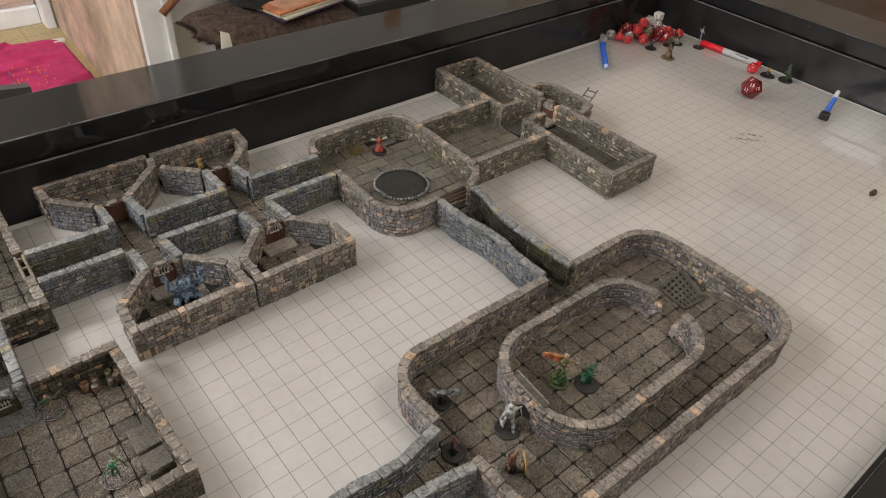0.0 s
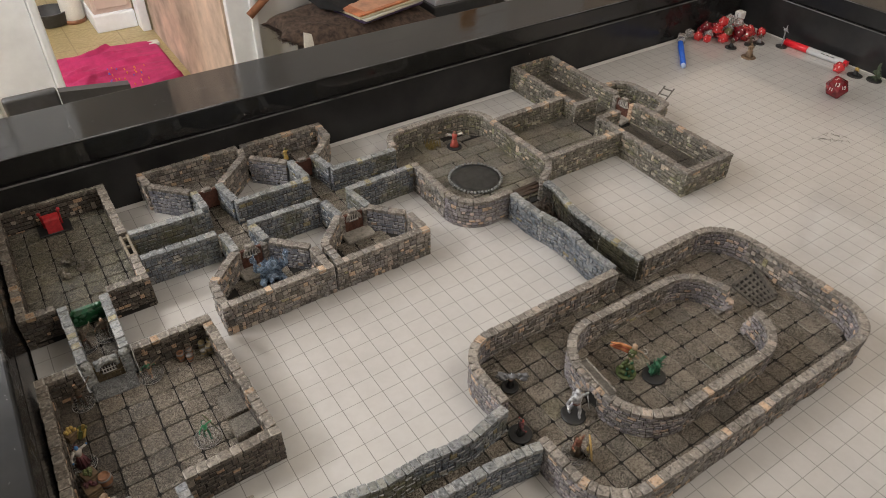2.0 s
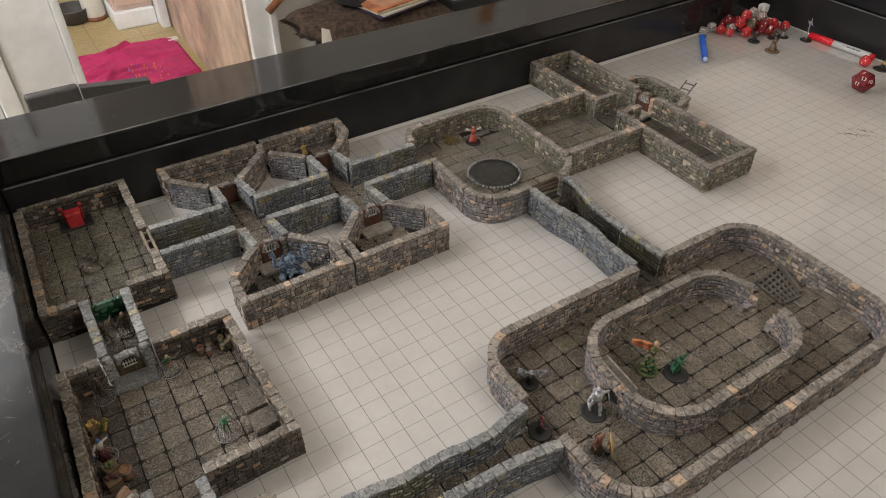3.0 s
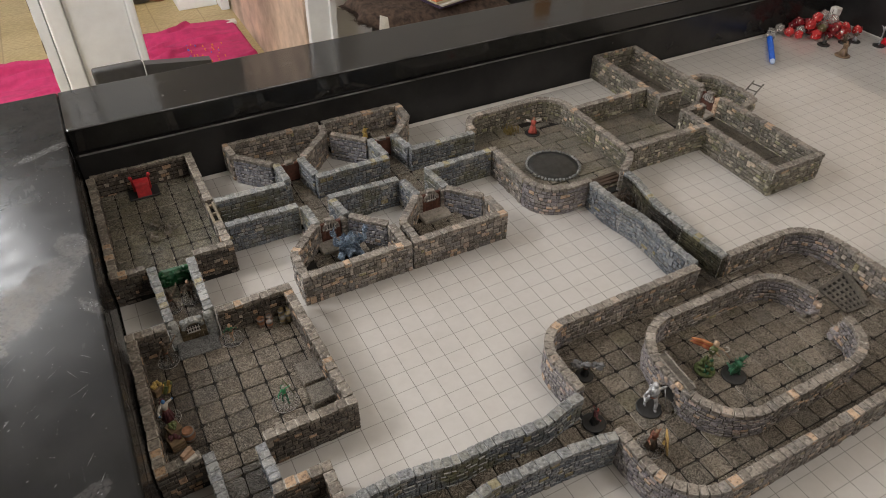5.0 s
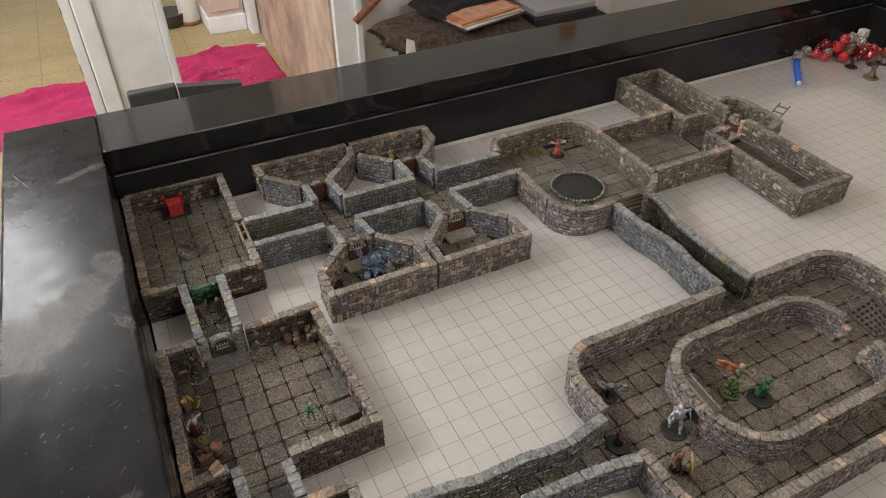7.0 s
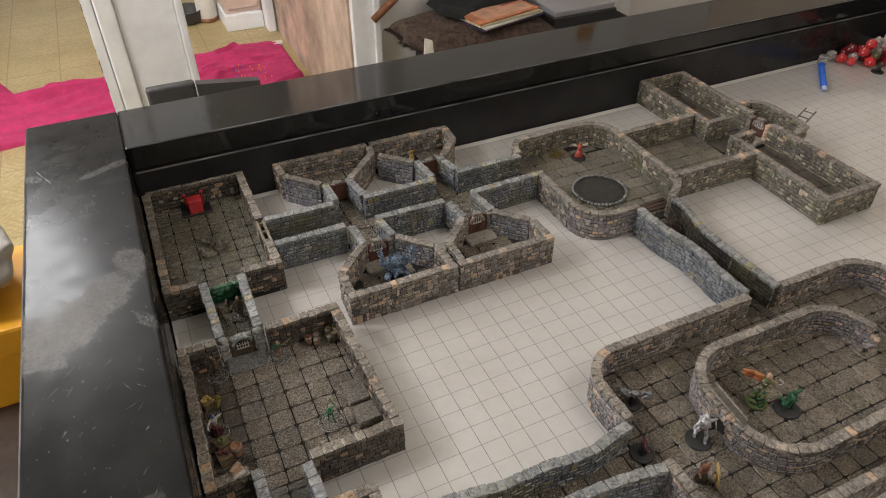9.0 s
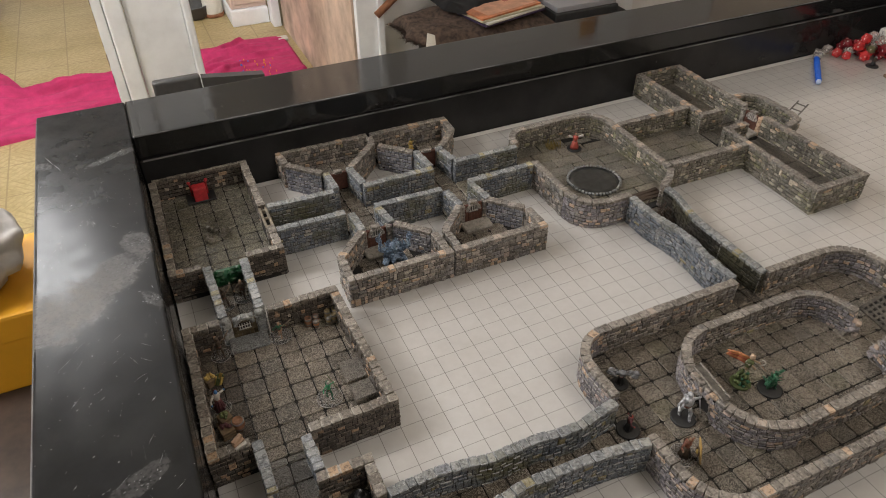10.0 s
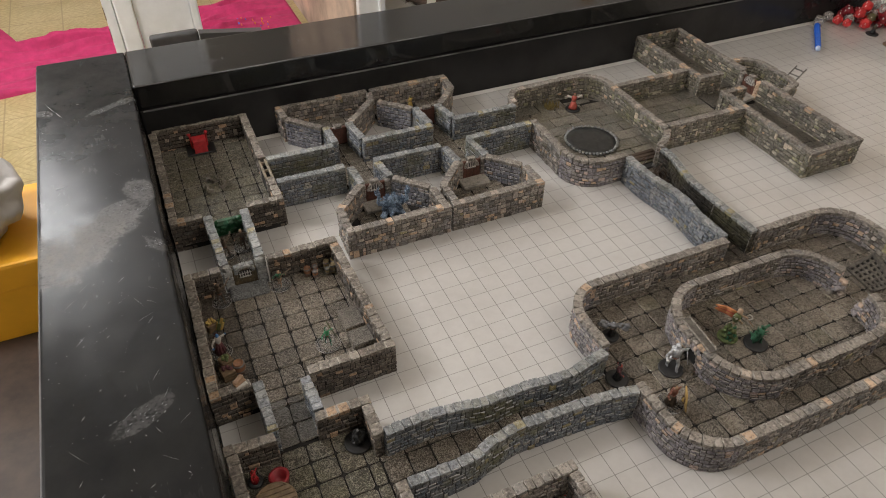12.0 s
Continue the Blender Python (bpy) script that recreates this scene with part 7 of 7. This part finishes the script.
rocks(30.0, 12.0, Z, 5, 0.35, 0.13, M_TILE, "rubble_pile", "small grey rubble in the eastern hall", 6)


def barrel(x, y, z, r, h, mat, label):
    t = tagged(holder("barrel", x, y, z), label, "miniature barrel", "barrels and crates")
    turned("barrel_body", (x, y, z), [(r * 0.78, 0), (r * 0.95, h * 0.25), (r, h * 0.5), (r * 0.95, h * 0.75), (r * 0.78, h), (r * 0.7, h), (r * 0.7, h * 0.93), (0.005, h * 0.93)], mat, t, 12)
    for f in (0.22, 0.75):
        turned("hoop", (x, y, z + h * f), [(r * 0.95, 0), (r * 0.99, 0.02), (r * 0.99, 0.07), (r * 0.95, 0.09)], M_IRON, t, 12)
    return t


P_PALEBARREL = plain("pale_wood_paint", (0.22, 0.17, 0.09), 0.7, vary=0.4, scale=5)
P_ORANGEBARREL = plain("orange_wood_paint", (0.24, 0.115, 0.06), 0.7, vary=0.4, scale=5)
for i, (x, y, r, h) in enumerate(((-2.95, 5.3, 0.19, 0.5), (-2.62, 5.05, 0.16, 0.4), (-2.55, 5.38, 0.17, 0.42))):
    barrel(x, y, Z, r, h, P_ORANGEBARREL, "small orange-brown miniature barrel by the wall")
for i, (x, y, r, h) in enumerate(((-1.95, 5.3, 0.17, 0.62), (-1.72, 5.02, 0.16, 0.55), (-1.5, 5.32, 0.26, 0.6), (-2.0, 5.0, 0.14, 0.4))):
    barrel(x, y, Z, r, h, P_PALEBARREL, "small pale miniature barrel by the wall")
barrel(-7.3, 0.55, Z, 0.27, 0.6, P_ORANGEBARREL, "small orange-brown miniature barrel by the crates")


def crate(x, y, z, w, h, turn, mat, label, topping=None):
    t = tagged(holder("crate", x, y, z), label, "miniature crate", "barrels and crates")
    t.rotation_euler = (0, 0, radians(turn))
    k = Kit()
    k.box((0, 0, h / 2), (w - 0.06, w - 0.06, h - 0.02), mat)
    k.done("box", (0, 0, 0), t)
    for s in (-1, 1):
        for i in range(3):
            k = Kit()
            k.box((s * (w / 2 - 0.02), 0, h * (0.17 + 0.33 * i)), (0.05, w, h * 0.28), mat, bevel=0.012)
            k.done("slat", (0, 0, 0), t)
            k = Kit()
            k.box((0, s * (w / 2 - 0.02), h * (0.17 + 0.33 * i)), (w, 0.05, h * 0.28), mat, bevel=0.012)
            k.done("slat", (0, 0, 0), t)
    if topping:
        rng = random.Random(int(x * 100))
        for i in range(9):
            k = Kit()
            k.ball((0, 0, 0), 0.085, topping, (1, 1, 1), 0.4, i, 1)
            k.done("fruit", (rng.uniform(-0.15, 0.15), rng.uniform(-0.15, 0.15), h + 0.04 + rng.uniform(0, 0.08)), t)
    return t


crate(-7.75, 1.05, Z, 0.5, 0.5, 20, P_TAN, "brown miniature crate heaped with yellow-green fruit", P_LIME)
crate(-7.8, 0.45, Z, 0.55, 0.45, 12, P_TAN, "brown miniature crate of dark red fruit", P_BURGUNDY)
crate(-8.0, 3.55, Z, 0.5, 0.4, 30, P_TAN, "brown miniature crate with yellow plants", P_YELLOW)
rocks(-7.95, 1.0, Z, 3, 0.15, 0.16, P_BRONZE, "sack_pile", "dark brown miniature sacks by the crates", 9)
k = Kit()
for i in range(6):
    a = radians(60 * i)
    k.box((0.16 * math.cos(a), 0.16 * math.sin(a), 0.25), (0.05, 0.14, 0.45), P_YELLOW if i % 2 else P_LIME, (20 * math.sin(a), 20 * math.cos(a), 60 * i), 0.01)
tagged(k.done("potted_plant", (-7.6, 3.4, Z), None), "spiky yellow-green miniature plant", "miniature plant")
bundle = tagged(holder("tan_bundle", -7.45, -1.42, TOP - 0.02), "tan and white bundle lying on the wall top", "miniature bundle")
for i in range(3):
    k = Kit()
    k.box((0, -0.12 + 0.12 * i, 0.1 + 0.07 * i), (0.5, 0.2, 0.14), P_SKIN if i else P_WHITE, (6, 0, 12 * i), 0.03)
    k.done("roll", (0, 0, 0), bundle, 15)
# round wooden table and red tub in the lower chamber
rt = tagged(holder("round_table", -7.35, -6.4, Z), "round miniature table with a planked brown top", "miniature table")
turned("foot", (-7.35, -6.4, Z), [(0.35, 0), (0.3, 0.1), (0.12, 0.15), (0.12, 0.55)], P_TAN, rt, 14)
for i in range(7):
    y0 = -0.72 + 0.206 * i
    half = math.sqrt(max(0.02, 0.74 ** 2 - (y0 + 0.1) ** 2))
    block("plank", (-7.35 - half * 0.97, -6.4 + y0, Z + 0.55), (-7.35 + half, -6.4 + y0 + 0.19, Z + 0.68), P_TAN, rt, 0.02)
turned("table_rim", (-7.35, -6.4, Z + 0.52), [(0.74, 0), (0.78, 0.02), (0.78, 0.15), (0.74, 0.17), (0.70, 0.15), (0.70, 0.02)], P_TAN, rt, 28)
tub = tagged(holder("red_tub", -7.0, -5.35, Z), "open red miniature tub", "miniature tub")
P_DEEPRED = plain("deep_red_tub_paint", (0.26, 0.015, 0.022), 0.5, vary=0.3, scale=4)
turned("tub_body", (-7.0, -5.35, Z), [(0.30, 0), (0.36, 0.4), (0.39, 0.5), (0.28, 0.5), (0.24, 0.1), (0.01, 0.08)], P_DEEPRED, tub, 18)
# dried tuft by the wizard
k = Kit()
rng = random.Random(14)
for i in range(60):
    bx, by = rng.uniform(-0.55, 0.55), rng.uniform(-0.3, 0.3)
    k.rod((bx, by, 0), (bx + rng.uniform(-0.2, 0.2), by + rng.uniform(-0.2, 0.2), rng.uniform(0.2, 0.55)), 0.03, P_STRAW, 0.01, 4)
tagged(k.done("dry_bush", (17.0, 14.9, Z), None), "clump of dry straw-coloured miniature scrub", "miniature bush")

# ---- on the open mat ----
DIE_RED, red_tree, red_bsdf = material("translucent_red_resin", 0.12)
red_bsdf.inputs["Base Color"].default_value = (0.9, 0.085, 0.09, 1)
red_bsdf.inputs["Transmission Weight"].default_value = 0.6
DIE_DARK = plain("dark_red_marbled_resin", (0.17, 0.012, 0.018), 0.2, vary=0.6, scale=2, relief=0.0)
DIE_CLEAR, clear_die_tree, clear_die_bsdf = material("clear_grey_resin", 0.08)
clear_die_bsdf.inputs["Base Color"].default_value = (0.75, 0.72, 0.70, 1)
clear_die_bsdf.inputs["Transmission Weight"].default_value = 0.75
DIE_WHITE = plain("white_die_plastic", (0.68, 0.66, 0.64), 0.3, vary=0.05, relief=0.0)
DIE_GREY = plain("smoky_grey_resin", (0.22, 0.20, 0.18), 0.2, vary=0.5, scale=2, relief=0.0)
DIE_GREEN = plain("olive_resin", (0.10, 0.09, 0.04), 0.3, vary=0.5, scale=2, relief=0.0)


def digits(text, parent, where, normal, up, size, mat=None):
    cu = bpy.data.curves.new("number", "FONT")
    cu.body, cu.size, cu.align_x, cu.align_y = text, size * IN, "CENTER", "CENTER"
    cu.extrude = 0.003 * IN
    ob = new("number", cu)
    ob.data.materials.append(mat or DIE_WHITE)
    n = Vector(normal).normalized()
    x = Vector(up).cross(n).normalized()
    y = n.cross(x)
    rot = Matrix((x, y, n)).transposed().to_4x4()
    ob.parent = parent
    ob.matrix_basis = Matrix.Translation((Vector(where) + n * 0.006) * IN) @ rot
    return ob


def d20(x, y, z, r, mat, numbers, label, seed=0, towards=None):
    bm = bmesh.new()
    bmesh.ops.create_icosphere(bm, subdivisions=1, radius=r)
    bm.faces.ensure_lookup_table()
    rng = random.Random(seed)
    rot = Euler((rng.uniform(0, 6), rng.uniform(0, 6), rng.uniform(0, 6))).to_matrix()
    if towards is not None:
        f = max(bm.faces, key=lambda g: g.normal.dot(Vector((0, -1, 0.4)).normalized()))
        rot = f.normal.rotation_difference(Vector(towards).normalized()).to_matrix()
    for v in bm.verts:
        v.co = rot @ v.co
    low = min(v.co.z for v in bm.verts)
    bm.normal_update()
    ordered = []
    if towards is not None:
        t = Vector(towards).normalized()
        ordered = [(f.calc_center_median().copy(), f.normal.copy()) for f in sorted(bm.faces, key=lambda g: -g.normal.dot(t))]
    bmesh.ops.bevel(bm, geom=list(bm.edges), offset=r * 0.05, segments=1, affect="EDGES")
    die = from_bm("die", bm, mat, None, (x, y, z - low))
    tagged(die, label, "die", "dice")
    for text, (c, n) in zip(numbers, ordered):
        digits(text, die, c, n, (0, 0, 1), r * 0.42)
    return die


d20(48.04, 5.12, 0, 0.92, DIE_DARK, ("13", "11", "5", "10"), "large dark red twenty-sided die with white numbers", 0, (-0.75, -0.3, 0.55))
d20(52.29, 7.49, 0, 0.52, DIE_RED, ("4", "2", "8"), "small translucent red twenty-sided die", 0, (-0.8, -0.3, 0.4))


def marker(a, b, r, body, cap_part, cap_at, label, bars=0, plug=None):
    """A pen lying on the mat from a to b; the cap is the last or first stretch."""
    a, b = Vector((*a, r)), Vector((*b, r))
    t = tagged(holder("marker_pen", a.x, a.y, 0), label, "marker pen")
    d = (b - a)
    c0, c1 = (0.62, 1.0) if cap_at == "end" else (0.0, 0.38)
    b0, b1 = (0.06, 0.62) if cap_at == "end" else (0.38, 0.94)
    tube("barrel_body", [tuple(a + d * b0), tuple(a + d * b1)], r * 0.94, body, t, 14)
    tube("cap", [tuple(a + d * c0), tuple(a + d * (c0 + 0.03)), tuple(a + d * c1)], r, cap_part, t, 14)
    e0, e1 = (0.0, 0.06) if cap_at == "end" else (0.94, 1.0)
    tube("end_plug", [tuple(a + d * e0), tuple(a + d * e1)], r * 0.8, plug or cap_part, t, 12)
    side = Vector((d.y, -d.x, 0)).normalized()
    if side.x > 0:
        side = -side
    for i in range(bars):
        p = a + d * (b0 + (b1 - b0) * (0.25 + 0.13 * i))
        q = p + d.normalized() * 0.33
        n = (side * 0.75 + Vector((0, 0, 0.66))).normalized() * r * 0.94
        tube("label_bar", [tuple(p + n), tuple(q + n)], 0.035, P_BLACK, t, 5)
    return t


M_PENWHITE = plain("white_pen_plastic", (0.62, 0.62, 0.62), 0.3, vary=0.05, relief=0.0)
M_PENBLUE = plain("blue_pen_plastic", (0.02, 0.11, 0.55), 0.25, vary=0.2, relief=0.0)
M_PENTIP = plain("clear_blue_pen_end", (0.42, 0.52, 0.72), 0.2, vary=0.1, relief=0.0)
M_PENRED = plain("red_pen_plastic", (0.66, 0.02, 0.03), 0.3, vary=0.1, relief=0.0)
marker((45.37, 18.3), (41.81, 14.83), 0.24, M_PENBLUE, M_PENBLUE, "start", "slim blue pen lying on the mat", plug=M_PENTIP)
marker((53.97, 7.69), (53.58, 13.44), 0.3, M_PENWHITE, M_PENRED, "end", "white marker pen with a red cap against the rail", 3)
brush = tagged(holder("eraser_brush", 50.41, 0.26, 0), "blue and white pen with a black eraser block", "marker pen")
tube("handle", [(53.97, 0.81, 0.62), (50.81, -0.04, 0.3)], 0.17, M_PENWHITE, brush, 10)
tube("grip", [(52.79, 0.46, 0.5), (50.41, -0.14, 0.26)], 0.19, M_PENBLUE, brush, 10)
k = Kit()
k.box((0, 0, 0.32), (0.55, 0.7, 0.55), P_BLACK, (0, 0, 15), 0.06)
k.done("eraser_block", (-0.75, -0.65, 0), brush)

# heap of dice in the corner
rng = random.Random(77)
heap = []
along, over = Vector((0.86, -0.51)), Vector((0.51, 0.86))
for level, (grow, keep) in enumerate(((1.0, 27), (0.62, 12), (0.28, 4))):
    here, tries = [], 0
    while len(here) < keep and tries < 4000:
        tries += 1
        a, r = rng.uniform(0, 6.283), math.sqrt(rng.random()) * grow
        p = Vector((50.12, 17.31)) + along * (3.6 * r * math.cos(a) + 0.25 * level) + over * (1.65 * r * math.sin(a))
        if p.y < 19.0 and p.x < 54.4 and all((p - q).length > 0.8 for q in here) and (level or all((p - Vector(q)).length > 0.9 for q in ((48.9, 15.6), (50.9, 15.1), (51.9, 14.9)))):
            here.append(p)
    heap += [(p.x, p.y, 0.52 * level + rng.uniform(0, 0.05)) for p in here]
for i, (x, y, z) in enumerate(heap):
    mat = rng.choice((DIE_RED, DIE_RED, DIE_RED, DIE_RED, DIE_DARK, DIE_DARK, DIE_GREEN, DIE_CLEAR)) if z > 0.3 or y > 17.3 else rng.choice((DIE_RED, DIE_RED, DIE_RED, DIE_RED, DIE_DARK))
    word = {DIE_RED: "translucent red", DIE_DARK: "dark red", DIE_GREY: "smoky grey", DIE_GREEN: "olive", DIE_CLEAR: "clear grey"}[mat]
    d20(x, y, z, rng.choice((0.42, 0.47, 0.51, 0.55)), mat, ("4", "7", "2") if i % 2 else ("9", "6"), word + " polyhedral die in a heap on the mat", i, (-0.8 + rng.uniform(-0.6, 0.6), -0.5 + rng.uniform(-0.4, 0.4), 0.45 + rng.uniform(-0.3, 0.6)))
white_die = block("die", (51.3, 17.01, 1.5), (52, 17.7, 2.2), DIE_WHITE, None, 0.1, 2)
tagged(white_die, "white six-sided die with a black one", "die", "dice")
digits("1", white_die, (-0.36, 0, 0.35), (-1, 0, 0), (0, 0, 1), 0.5, P_BLACK)
k = Kit()
k.box((0, 0, 0.36), (0.72, 0.72, 0.72), DIE_CLEAR, (0, 0, 35), 0.05)
tagged(k.done("die", (46.06, 18.79, 0)), "clear smoky six-sided die beside the heap", "die", "dice")
for x, y, m in ((48.9, 15.6, P_BLACK), (50.9, 15.1, P_BRONZE), (51.9, 14.9, P_GREY)):
    figure(x, y, 0, 0.95, (m, P_BRONZE, P_GREY), "small drab figure among the dice", 0.5, P_BLACK, rng.uniform(0, 360), girth=1.3)
# star-headed figure on a thin stem
k = Kit()
k.lathe([(0.48, 0), (0.48, 0.08), (0.4, 0.12)], P_BLACK, n=18)
k.rod((0, 0, 0.1), (0.1, 0, 1.5), 0.05, P_GREY)
k.ball((0.1, 0, 1.5), 0.16, P_GREY, rough=0.4)
for i in range(6):
    a = radians(60 * i + 15)
    k.rod((0.1, 0, 1.5), (0.1 + 0.42 * math.cos(a), 0.15 * math.sin(3 * a), 1.5 + 0.42 * math.sin(a)), 0.045, P_GREY, 0.02, 5)
tagged(k.done("star_figure", (52.98, 13.34, 0), None, 60), "grey star-shaped figure on a thin stem and black base", "game figure", "game figures")
figure(53.08, 6.4, 0, 0.85, (P_BLACK, P_YELLOW, P_BLACK), "black and yellow figure beside the red marker", 0.6, None, 40, girth=1.7)
# small dark green fir
k = Kit()
k.lathe([(0.6, 0), (0.6, 0.08), (0.5, 0.13)], P_BLACK, n=18)
rng = random.Random(5)
P_FIR = plain("grey_green_fir_paint", (0.06, 0.085, 0.05), 0.8, vary=0.5, scale=4)
k.rod((0, 0, 0.1), (0, 0, 1.5), 0.07, P_TAN, 0.03)
for i in range(90):
    z = rng.uniform(0.2, 1.5)
    r = 0.55 * (1 - (z - 0.2) / 1.5)
    a = rng.uniform(0, 6.28)
    k.rod((0, 0, z), (r * math.cos(a), r * math.sin(a), z - 0.12 + rng.uniform(-0.05, 0.08)), 0.07, P_FIR, 0.015, 4)
tagged(k.done("fir_figure", (53.58, 5.02, 0)), "small grey-green fir tree figure on a base", "miniature tree")
# pen scribble and a dark crumb
rng = random.Random(6)
scrib = tagged(holder("pen_scribble", 42.31, 1.35, 0), "faint black pen scribble on the mat", "scribble")
M_INK = plain("faded_pen_ink", (0.24, 0.23, 0.21), 0.6, vary=0.4)
for i in range(18):
    row = i // 11
    a = Vector((42.5 - 0.17 * (i - 11 * row) + 0.5 * row, 0.45 + 0.16 * (i - 11 * row) + 0.6 * row + rng.uniform(-0.15, 0.15), 0.008))
    tube("stroke", [tuple(a), (a.x + rng.uniform(-0.25, 0.25), a.y + rng.uniform(-0.25, 0.25), 0.008), (a.x + rng.uniform(-0.2, 0.3), a.y + rng.uniform(-0.3, 0.2), 0.008)], 0.02, M_INK, scrib, 4)
k = Kit()
k.ball((0, 0, 0.12), 0.3, P_BRONZE, (1.2, 0.6, 0.5), 0.7, 1)
tagged(k.done("leaf_crumb", (42.41, -7.57, 0)), "dark dry crumb lying on the mat", "crumb")
